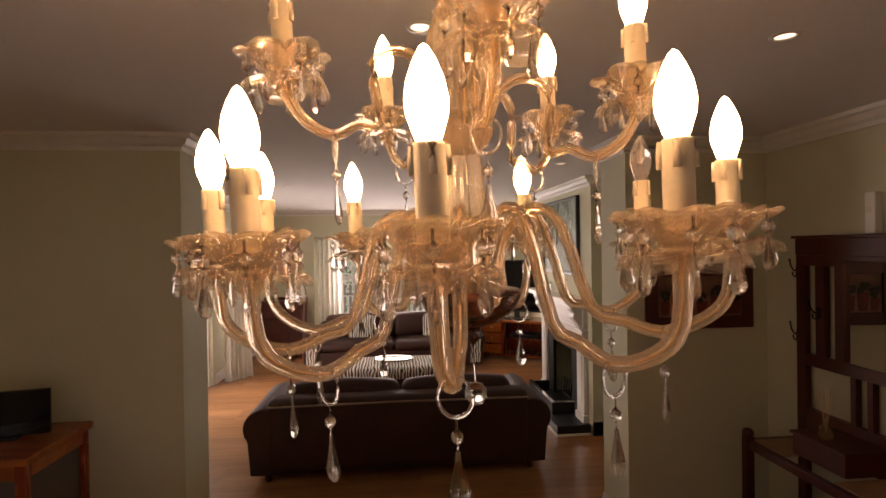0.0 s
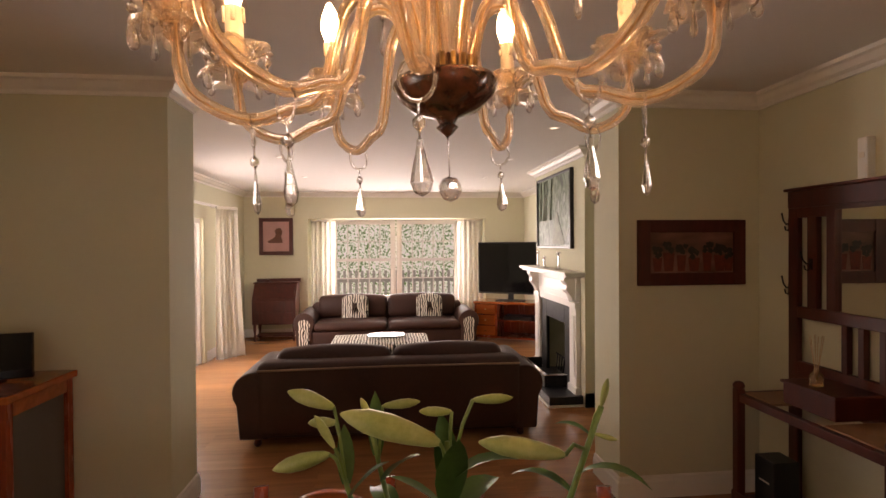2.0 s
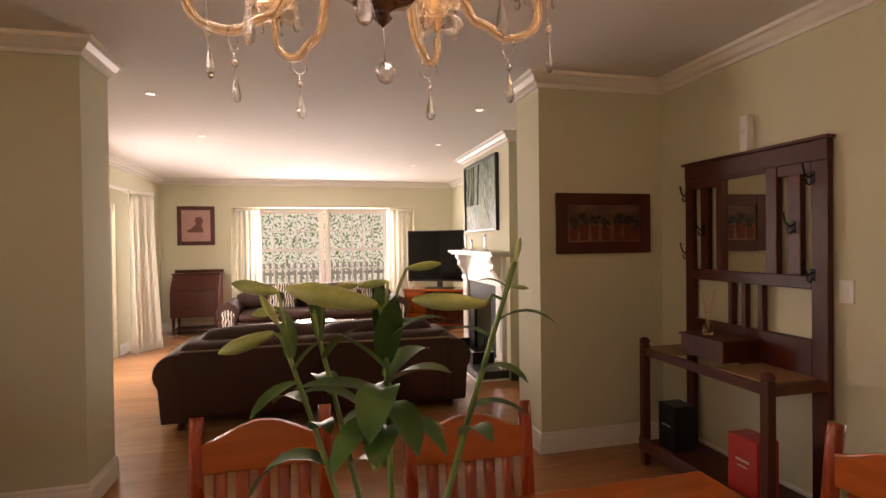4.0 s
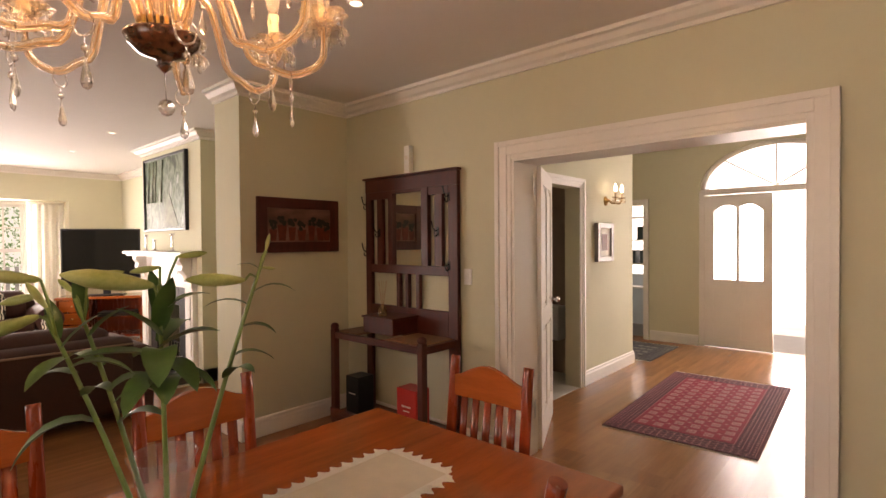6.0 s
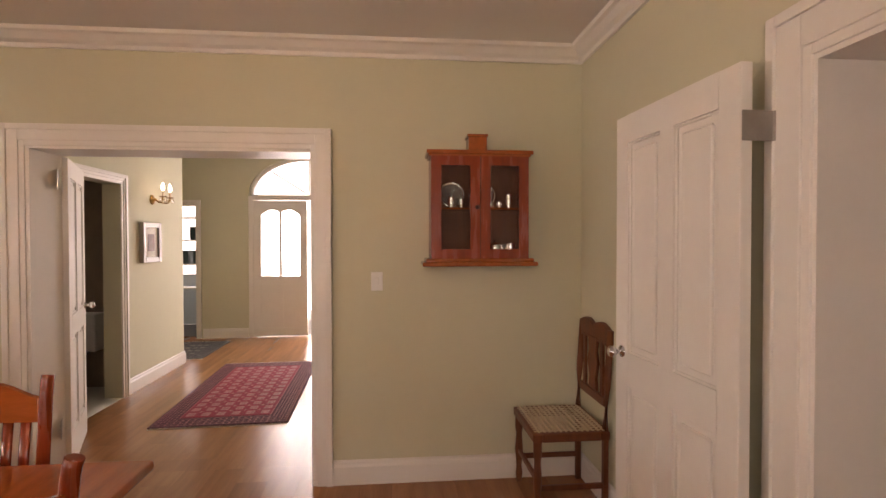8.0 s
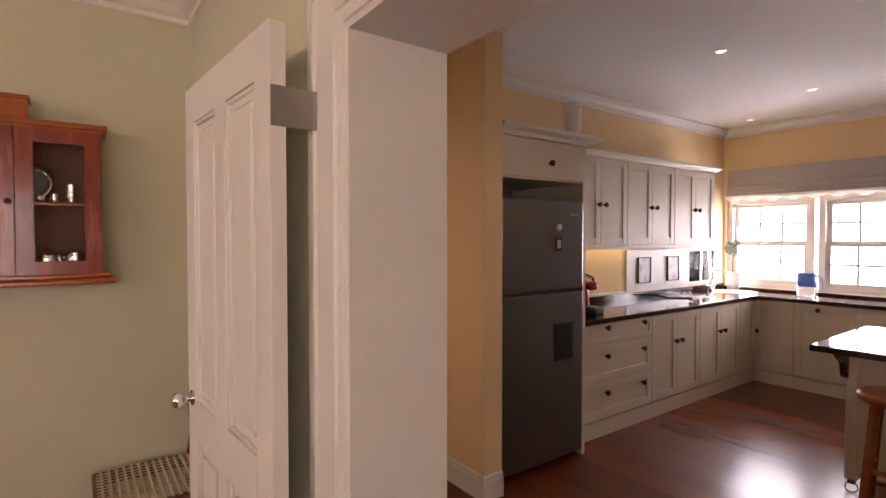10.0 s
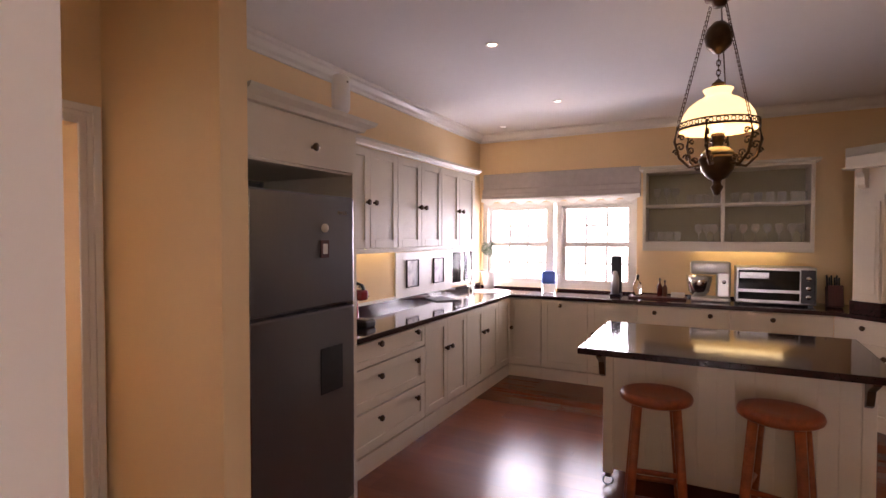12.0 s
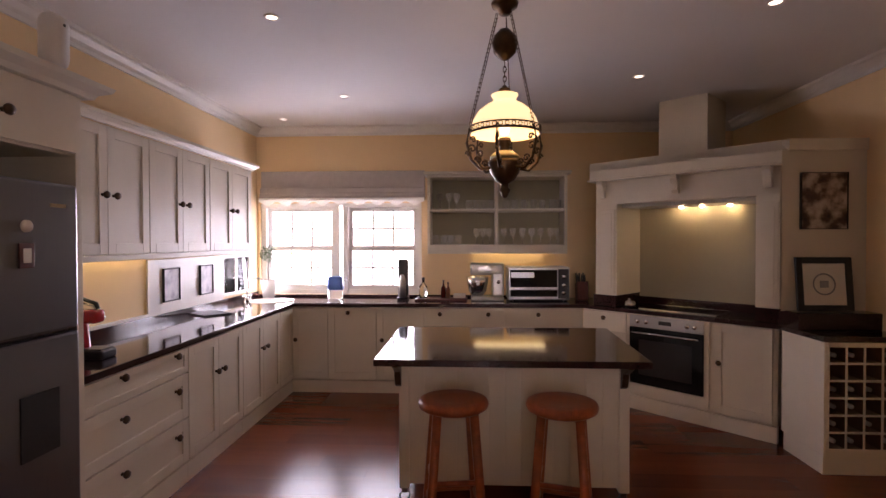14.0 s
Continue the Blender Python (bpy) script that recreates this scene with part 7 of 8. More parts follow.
def fridge():
    f = thing("fridge", "grey steel fridge freezer with a water dispenser", "fridge", pose(2.28, -3.315, 0, 0, 0, -90) @ Matrix.Diagonal((1.15, 1, 1, 1)))
    part("cabinet", B((0, 0.68, 0.05, 0.66, 0.03, 1.79, 0.006)), FRIDGE, f)
    lo = part("lower_door", B((0, 0.68, 0, 0.048, 0.05, 1.18, 0.012)), FRIDGE, f)
    up = part("upper_door", B((0, 0.68, 0, 0.048, 1.195, 1.80, 0.012)), FRIDGE, f)
    part("dispenser", B((0.42, 0.58, -0.004, 0.0, 0.72, 0.97, 0.003)), BLACK, lo, "black recessed water dispenser")
    part("hinge_cap", B((0.02, 0.10, 0.02, 0.06, 1.80, 1.82, 0.004)), BLACK, f)
    part("badge", B((0.55, 0.62, -0.0015, 0.0, 1.70, 1.715)), CHROME, up)
    part("edge_trim", B((0.0, 0.012, -0.002, 0.03, 1.20, 1.79), (0.0, 0.012, -0.002, 0.03, 0.06, 1.17)), CHROME, f)
    m = thing("fridge_magnet", "round pale magnet on the fridge door", "magnet")
    bm = bmesh.new()
    al(bm, [(0.024, 0), (0.022, 0.012), (0.012, 0.02), (0, 0.021)], 14, pose(2.28, -3.835, 1.62, 0, -90, 0))
    part("disc", bm, PAPER, m)
    m = thing("fridge_magnet", "small framed photo magnet on the fridge door", "magnet")
    part("frame", B((2.272, 2.28, -3.865, -3.80, 1.46, 1.555, 0.002)), MAHOG, m)
    part("print", B((2.2705, 2.272, -3.85, -3.815, 1.48, 1.535)), PAPER, m)
    h = thing("fridge_housing", "cream painted housing around the fridge with a top cupboard", "cabinet")
    part("side_panel", B((2.30, 3.05, -4.145, -4.11, 0, 2.19, 0.003)), CREAM, h)
    part("side_panel", B((2.30, 3.05, -3.30, -3.28, 0, 2.19, 0.003)), CREAM, h)
    part("cupboard", B((2.31, 3.05, -4.11, -3.30, 1.93, 2.19)), CREAM, h)
    d = part("door", B((2.285, 2.305, -4.105, -3.305, 1.94, 2.185, 0.003)), CREAM, h)
    knob(d, pose(2.285, -3.75, 2.04, 0, -90, 0))
    # painted dark for the shade behind the fridge
    part("back", B((3.02, 3.05, -4.11, -3.30, 0.0, 1.93)), mat("cavity back, shade in its colour", (0.12, 0.10, 0.08), 0.8), h)
    bm = bmesh.new()
    run(bm, [(0, 0), (0.02, 0), (0.03, 0.02), (0.07, 0.04), (0.08, 0.06), (0, 0.06)], [(2.285, -3.28, 2.19), (2.285, -4.16, 2.19), (3.05, -4.16, 2.19)])
    part("cornice", bm, CREAM, h)
    part("top", B((2.285, 3.05, -4.145, -3.28, 2.19, 2.252)), CREAM, h)
    s = thing("wifi_speaker", "white rounded plastic device on the fridge housing", "speaker")
    bm = bmesh.new()
    ab(bm, 2.215, 2.305, -4.01, -3.90, 2.252, 2.475, 0.044, seg=5)
    part("shell", bm, WHITE, s, smooth=True)
    part("sensor_dot", B((2.213, 2.216, -3.96, -3.95, 2.42, 2.43)), BLACK, s)


fridge()


def island():
    i = thing("kitchen_island", "cream island on castors with a dark granite top", "island")
    bm = bmesh.new()
    slab(bm, [(1.115, -4.685), (-0.36, -4.685), (-0.40, -5.735), (1.115, -5.735)], 0.038, Matrix.Translation((0, 0, 0.887)), 0.006)
    part("top", bm, GRANITE, i)
    part("body", B((-0.29, 0.98, -5.70, -4.985, 0.115, 0.885)), CREAM, i)
    for x in (-0.33, 0.955):
        for y in (-5.72, -5.03):
            part("corner_post", B((x, x + 0.06, y, y + 0.06, 0.09, 0.885, 0.004)), CREAM, i)
            bm = bmesh.new()
            al(bm, [(0.03, -0.01), (0.034, 0), (0.034, 0.01), (0.03, 0.016)], 16, pose(x + 0.03, y + 0.03, 0.034, 90, 0, 20))
            ab(bm, x + 0.012, x + 0.048, y + 0.012, y + 0.048, 0.06, 0.09, 0.004)
            part("castor", bm, BRONZE, i, "dark metal castor")
    n = 13
    for k in range(n):
        w = (0.955 + 0.27) / n
        x = -0.27 + w * k
        part("bead_board", B((x + 0.0015, x + w - 0.0015, -4.985, -4.977, 0.13, 0.87, 0.002)), CREAM, i)
    for x in (-0.31, 1.0):
        bm = bmesh.new()
        slab(bm, [(0, 0.885), (0.16, 0.885), (0.15, 0.85), (0.06, 0.80), (0.035, 0.72), (0, 0.70)], 0.035, Matrix(((0, 0, 1, x), (1, 0, 0, -4.97), (0, 1, 0, 0), (0, 0, 0, 1))), 0.004)
        part("bracket", bm, BRONZE, i, "dark scrolled bracket under the top")


island()


def stool(m, label):
    s = thing("bar_stool", label, "stool", m, "stools at the island")
    W = mat("red brown stool wood", (0.27, 0.066, 0.019), 0.34, var=0.35, scale=4, stretch=(6, 1, 6), coat=0.05)
    bm = bmesh.new()
    al(bm, [(0, 0.70), (0.16, 0.70), (0.178, 0.712), (0.182, 0.728), (0.175, 0.745), (0.15, 0.752), (0.08, 0.746), (0, 0.744)], 32)
    part("seat", bm, W, s)
    for a in (45, 135, 225, 315):
        c, q = math.cos(radians(a)), math.sin(radians(a))
        bm = bmesh.new()
        tube(bm, [(0.20 * c, 0.20 * q, 0), (0.13 * c, 0.13 * q, 0.70)], 0.03, 4)
        part("leg", bm, W, s)
    for z, k in ((0.22, 0.165), (0.36, 0.152)):
        for a in (0, 90) if z > 0.3 else (0, 90, 180, 270):
            c, q = math.cos(radians(a)), math.sin(radians(a))
            bm = bmesh.new()
            tube(bm, [(k * 0.76 * c - k * 0.7 * q, k * 0.76 * q + k * 0.7 * c, z), (k * 0.76 * c + k * 0.7 * q, k * 0.76 * q - k * 0.7 * c, z)], 0.014, 6)
            part("stretcher", bm, W, s)


stool(pose(0.68, -4.60, 0, 0, 0, 8), "round red brown wooden bar stool at the island")
stool(pose(0.13, -4.58, 0, 0, 0, -14), "round red brown wooden bar stool at the island")


def pendant():
    p = thing("pendant_lamp", "antique oil lamp pendant with a lit milk glass shade", "pendant lamp", pose(0.403, -4.804, 0))
    bm = bmesh.new()
    al(bm, [(0, H2), (0.075, H2), (0.07, H2 - 0.02), (0.04, H2 - 0.035), (0.03, H2 - 0.06), (0, H2 - 0.06)], 20)
    part("canopy", bm, BRONZE, p)
    bm = bmesh.new()
    al(bm, [(0, 2.72), (0.03, 2.715), (0.06, 2.68), (0.072, 2.64), (0.06, 2.59), (0.03, 2.56), (0.012, 2.55), (0, 2.545)], 20)
    part("counterweight", bm, BRONZE, p)
    bm = bmesh.new()
    for i in range(6):
        z = 2.54 - 0.026 * i
        tube(bm, [((0.009 if i % 2 else 0) * math.cos(t), (0 if i % 2 else 0.009) * math.cos(t), z - 0.013 + 0.017 * math.sin(t)) for t in (2 * math.pi * k / 10 for k in range(10))], 0.003, 5, closed=True)
    al(bm, [(0.03, 2.395), (0.035, 2.38), (0.02, 2.40), (0.012, 2.41), (0, 2.42)], 14)
    part("chain", bm, BRONZE, p)
    for a in (15, 75, 135, 195, 255, 315):
        c, q = math.cos(radians(a)), math.sin(radians(a))
        bm = bmesh.new()
        n = 26 if a in (15, 135, 255) else 0
        for k in range(n):
            f = k / n
            r0, z0 = 0.045 + 0.155 * f, 2.80 - 0.62 * f
            tube(bm, [((r0 + 0.006 * math.cos(t)) * c, (r0 + 0.006 * math.cos(t)) * q, z0 - 0.012 + 0.016 * math.sin(t)) for t in (2 * math.pi * j / 8 for j in range(8))], 0.0026, 4, closed=True)
        if n:
            part("suspension_chain", bm, BRONZE, p)
        bm = bmesh.new()
        # scrolled bracket from the ring to the font
        tube(bm, [(0.20 * c, 0.20 * q, 2.17), (0.215 * c, 0.215 * q, 2.09), (0.19 * c, 0.19 * q, 2.0), (0.14 * c, 0.14 * q, 1.95), (0.08 * c, 0.08 * q, 1.96), (0.05 * c, 0.05 * q, 1.98)], 0.008, 6)
        for rr, zz, s in ((0.185, 2.06, 0.024), (0.15, 2.0, 0.022), (0.205, 2.03, 0.018), (0.11, 1.985, 0.018), (0.18, 2.11, 0.018)):
            tube(bm, [((rr + s * (1 - t / 9) * math.cos(t)) * c, (rr + s * (1 - t / 9) * math.cos(t)) * q, zz + s * (1 - t / 9) * math.sin(t)) for t in (0.6 * j for j in range(13))], 0.0055, 5)
        part("scroll_bracket", bm, BRONZE, p, "pierced bronze scrollwork")
    bm = bmesh.new()
    al(bm, [(0.195, 2.156), (0.200, 2.154), (0.200, 2.145), (0.195, 2.143), (0.193, 2.150), (0.195, 2.156)], 40)
    al(bm, [(0.196, 2.185), (0.199, 2.183), (0.199, 2.179), (0.196, 2.177), (0.194, 2.181), (0.196, 2.185)], 40)
    for k in range(36):
        a = 2 * math.pi * k / 36
        tube(bm, [(0.196 * math.cos(a) + 0.011 * math.cos(t) * -math.sin(a), 0.196 * math.sin(a) + 0.011 * math.cos(t) * math.cos(a), 2.166 + 0.011 * math.sin(t)) for t in (2 * math.pi * j / 8 for j in range(8))], 0.003, 4, closed=True)
    part("gallery_ring", bm, BRONZE, p)
    bm = bmesh.new()
    al(bm, [(0.186, 2.14), (0.185, 2.18), (0.172, 2.225), (0.145, 2.27), (0.10, 2.305), (0.066, 2.322), (0.06, 2.335), (0.075, 2.36), (0.073, 2.362), (0.056, 2.337), (0.062, 2.318), (0.097, 2.30), (0.141, 2.266), (0.168, 2.222), (0.181, 2.18), (0.182, 2.14)], 40)
    part("shade", bm, mat("milk glass", (0.85, 0.72, 0.42), 0.25, var=0.02, emit=1.5, ecol=(1.0, 0.74, 0.36)), p, "glowing cream milk glass shade")
    bm = bmesh.new()
    al(bm, [(0.0, 2.125), (0.030, 2.125), (0.034, 2.105), (0.028, 2.10), (0.040, 2.085), (0.026, 2.078), (0.026, 2.058)], 24, wave=0.06, lobes=12)
    part("burner", bm, BRONZE, p)
    bm = bmesh.new()
    al(bm, [(0.0, 2.058), (0.03, 2.056), (0.055, 2.046), (0.076, 2.03), (0.082, 2.014), (0.0, 2.013)], 28)
    part("font_cap", bm, mat("cream glazed ceramic", (0.55, 0.45, 0.24), 0.25, var=0.08, scale=8), p, "cream ceramic cap of the oil font")
    bm = bmesh.new()
    al(bm, [(0.062, 2.015), (0.088, 2.0), (0.092, 1.985), (0.078, 1.93), (0.05, 1.89), (0.022, 1.875), (0.02, 1.855), (0.032, 1.84), (0.018, 1.81), (0.012, 1.80), (0, 1.793)], 28)
    part("oil_font", bm, BRONZE, p)
    bm = bmesh.new()
    al(bm, [(0, 2.14), (0.02, 2.15), (0.028, 2.18), (0.02, 2.215), (0, 2.225)], 14)
    part("bulb", bm, mat("warm pendant bulb", (1, 0.8, 0.5), 0.3, var=0, emit=14, ecol=(1, 0.72, 0.36)), p)


pendant()


def glass_unit():
    g = thing("glass_cabinet", "cream painted open-fronted wall cabinet for glasses", "cabinet")
    x0, x1, y0, y1, z0, z1 = -0.435, 1.045, -7.748, -7.415, 1.46, 2.27
    back = mat("sage cabinet lining", (0.40, 0.36, 0.24), 0.6, var=0.04)
    part("frame", B((x0, x0 + 0.03, y0, y1, z0, z1, 0.002), (x1 - 0.03, x1, y0, y1, z0, z1, 0.002), (x0 + 0.03, x1 - 0.03, y0, y1, z0, z0 + 0.06, 0.002), (x0 + 0.03, x1 - 0.03, y0, y1, z1 - 0.03, z1, 0.002), (0.29, 0.32, y0 + 0.02, y1, z0 + 0.06, z1 - 0.03, 0.002)), CREAM, g)
    part("back", B((x0 + 0.03, x1 - 0.03, y0, y0 + 0.012, z0 + 0.06, z1 - 0.03)), back, g)
    part("shelf", B((x0 + 0.03, 0.29, y0 + 0.012, y1 - 0.01, 1.88, 1.905, 0.002), (0.32, x1 - 0.03, y0 + 0.012, y1 - 0.01, 1.88, 1.905, 0.002)), CREAM, g)
    part("cornice", B((x0 - 0.04, x1 + 0.04, y0, y1 + 0.04, z1, z1 + 0.03, 0.006)), CREAM, g)
    part("pelmet", B((x0, x1, y1 - 0.02, y1, 1.425, 1.46, 0.002)), CREAM, g)
    part("lamp_strip", B((x0 + 0.2, x1 - 0.5, y0 + 0.05, y0 + 0.09, z0 - 0.014, z0 - 0.002, 0.002)), mat("lit strip lamp", (1, 0.9, 0.6), 0.4, var=0, emit=5, ecol=(1, 0.88, 0.45)), g, "lit strip lamp under the cabinet")
    b = bmesh.new()
    al(b, [(0, 0.001), (0.034, 0.001), (0.038, 0.10)], 16)
    tumbler = wrap("tumbler", b, GLASSWARE)
    b = bmesh.new()
    al(b, [(0, 0), (0.033, 0), (0.006, 0.008), (0.005, 0.075), (0.03, 0.10), (0.038, 0.14), (0.03, 0.175)], 16)
    goblet = wrap("wine_glass", b, GLASSWARE)
    for z, xs, me, nm in ((1.525, (0.97, 0.88, 0.80, 0.72), tumbler, "tumbler"), (1.525, (0.52, 0.45, 0.38), goblet, "wine_glass"), (1.525, (0.22, 0.12, 0.02, -0.08, -0.18, -0.28, -0.36), goblet, "wine_glass"),
                          (1.91, (0.92, 0.82, 0.74), goblet, "wine_glass"), (1.91, (0.6, 0.52, 0.44, 0.36), tumbler, "tumbler"), (1.91, (0.2, 0.1, 0.0, -0.1, -0.2, -0.3, -0.37), tumbler, "tumbler")):
        for x in xs:
            o = new(nm, me)
            o.location = (x, -7.58 + 0.03 * math.sin(x * 40), z)
            tagged(o, "clear drinking glass on the cabinet shelf", "glass", "glasses in the cabinet")


glass_unit()


def cooker_hood():
    """The tall cream mantel over the hob, in the diagonal's own axes."""
    h = thing("cooker_hood", "cream painted mantel hood over the hob with corbels", "cooker hood", DG @ Matrix.Translation((0.03, 0, 0)))
    part("leg", B((0.09, 0.311, 0.02, 0.5, 1.035, 1.95, 0.004)), CREAM, h)
    part("leg", B((1.484, 1.65, 0.02, 0.30, 1.035, 1.95, 0.004)), CREAM, h)
    for xa, xb in ((0.14, 0.29), (1.52, 1.64)):
        part("leg_panel", B((xa, xb, 0.008, 0.02, 1.06, 1.86, 0.003), (xa + 0.025, xb - 0.025, 0.002, 0.008, 1.10, 1.82, 0.003)), CREAM, h)
    for xa, xb, yb in ((0.075, 0.311, 0.5), (1.484, 1.665, 0.30)):
        part("ledge", B((xa, xb, 0.005, yb, 0.9255, 1.035, 0.004)), GRANITE, h, "dark granite ledge under the leg")
    part("fascia", B((0.09, 1.65, 0.02, 0.12, 1.91, 2.15, 0.004)), CREAM, h)
    part("mantel_box", B((0.06, 1.70, -0.05, 0.5, 2.15, 2.24, 0.004)), CREAM, h)
    part("shelf_moulding", B((0.045, 1.69, -0.075, 0.10, 2.132, 2.15, 0.005)), CREAM, h)
    bm = bmesh.new()
    run(bm, [(0, 0), (0.012, 0), (0.02, 0.025), (0.045, 0.045), (0.06, 0.05), (0.06, 0.072), (0, 0.072)], [(0.06, 0.5, 2.24), (0.06, -0.05, 2.24), (1.70, -0.05, 2.24), (1.72, 0.02, 2.24)][::-1])
    ab(bm, 0.06, 1.70, -0.05, 0.5, 2.24, 2.30)
    part("cornice", bm, CREAM, h)
    for x in (0.17, 0.87, 1.57):
        bm = bmesh.new()
        slab(bm, [(0.02, 2.132), (-0.06, 2.132), (-0.062, 2.10), (-0.035, 2.06), (-0.03, 2.0), (-0.012, 1.975), (0.02, 1.97)], 0.06, Matrix(((0, 0, 1, x - 0.03), (1, 0, 0, 0), (0, 1, 0, 0), (0, 0, 0, 1))), 0.004)
        part("corbel", bm, CREAM, h)
    part("splashback", B((0.311, 1.484, 0.50, 0.52, 0.925, 1.93)), mat("glazed cream splashback", (0.46, 0.41, 0.29), 0.16, var=0.03, scale=3), h, "glossy cream glass splashback")
    part("upstand", B((0.311, 1.484, 0.47, 0.50, 0.925, 1.0, 0.003)), GRANITE, h)
    part("extractor", B((0.311, 1.484, 0.12, 0.50, 1.880, 1.96)), STEEL, h, "steel extractor plate")
    for x in (0.745, 0.93, 1.165):
        bm = bmesh.new()
        al(bm, [(0, 1.868), (0.013, 1.868), (0.018, 1.880), (0, 1.880)], 16, Matrix.Translation((x, 0.44, 0)))
        part("hood_lamp", bm, mat("lit hood lamp", (1, 0.9, 0.6), 0.4, var=0, emit=130, ecol=(1, 0.78, 0.40)), h)
    part("flue", B((0.61, 1.04, 0.25, 0.70, 2.30, H2)), CREAM, h)
    b = thing("hob", "black glass hob with a steel rim set in the worktop", "hob", DG)
    part("glass", B((0.55, 1.20, 0.08, 0.45, 0.9255, 0.931, 0.002)), SCREEN, b)
    part("rim", B((0.54, 1.21, 0.07, 0.08, 0.9255, 0.933), (0.54, 1.21, 0.45, 0.46, 0.9255, 0.933), (0.54, 0.55, 0.08, 0.45, 0.9255, 0.933), (1.20, 1.21, 0.08, 0.45, 0.9255, 0.933)), CHROME, b)
    r = thing("mantel_return", "cream painted return panel beside the hood", "panel")
    bm = bmesh.new()
    slab(bm, [(-1.70, -5.86), (-2.3, -5.86), (-2.3, -6.6), (-1.98, -6.2)], 1.195, Matrix.Translation((0, 0, 1.04)))
    part("panel", bm, CREAM, r)
    bm = bmesh.new()
    run(bm, [(0, 0), (0.03, 0), (0.04, 0.025), (0.07, 0.05), (0.10, 0.06), (0.10, 0.085), (0, 0.085)], [(-1.74, -5.84, 2.22), (-2.3, -5.84, 2.22)][::-1])
    part("cornice", bm, CREAM, r)
    fl = picture("photograph", "unframed kitchen still-life print on canvas", pose(-1.99, -5.858, 1.85, 0, 0, 180), 0.33, 0.415, 0.004, BLACK, art("sepia still life", [(0.03, 0.02, 0.02), (0.12, 0.07, 0.05), (0.45, 0.36, 0.28), (0.62, 0.55, 0.48)], 9), 0.025)
    fr = picture("framed_certificate", "black framed pale print with a round seal", pose(-1.957, -5.80, 1.243, -6, 0, 180), 0.39, 0.39, 0.045, BLACK, PAPER, 0.025)
    bm = bmesh.new()
    tube(bm, [(0.075 * math.cos(t), -0.0145, 0.075 * math.sin(t)) for t in (2 * math.pi * j / 24 for j in range(24))], 0.006, 5, closed=True)
    ab(bm, -0.03, 0.03, -0.016, -0.0138, -0.025, 0.025)
    part("seal", bm, mat("grey ink", (0.25, 0.25, 0.24), 0.7), fr)
    tray = thing("granite_ledge", "raised dark granite ledge at the back of the worktop", "ledge")
    part("slab", B((-2.299, -1.73, -5.95, -5.70, 0.9255, 1.045, 0.006)), GRANITE, tray)
    bm = bmesh.new()
    u = thing("kettle_spout", "chrome pan handle beside the hob", "pan", DG @ Matrix.Translation((0.42, 0.12, 0.93)))
    al(bm, [(0, 0), (0.06, 0), (0.065, 0.02), (0.05, 0.05), (0.012, 0.06), (0.012, 0.075), (0, 0.08)], 18)
    part("pan", bm, CHROME, u)


cooker_hood()


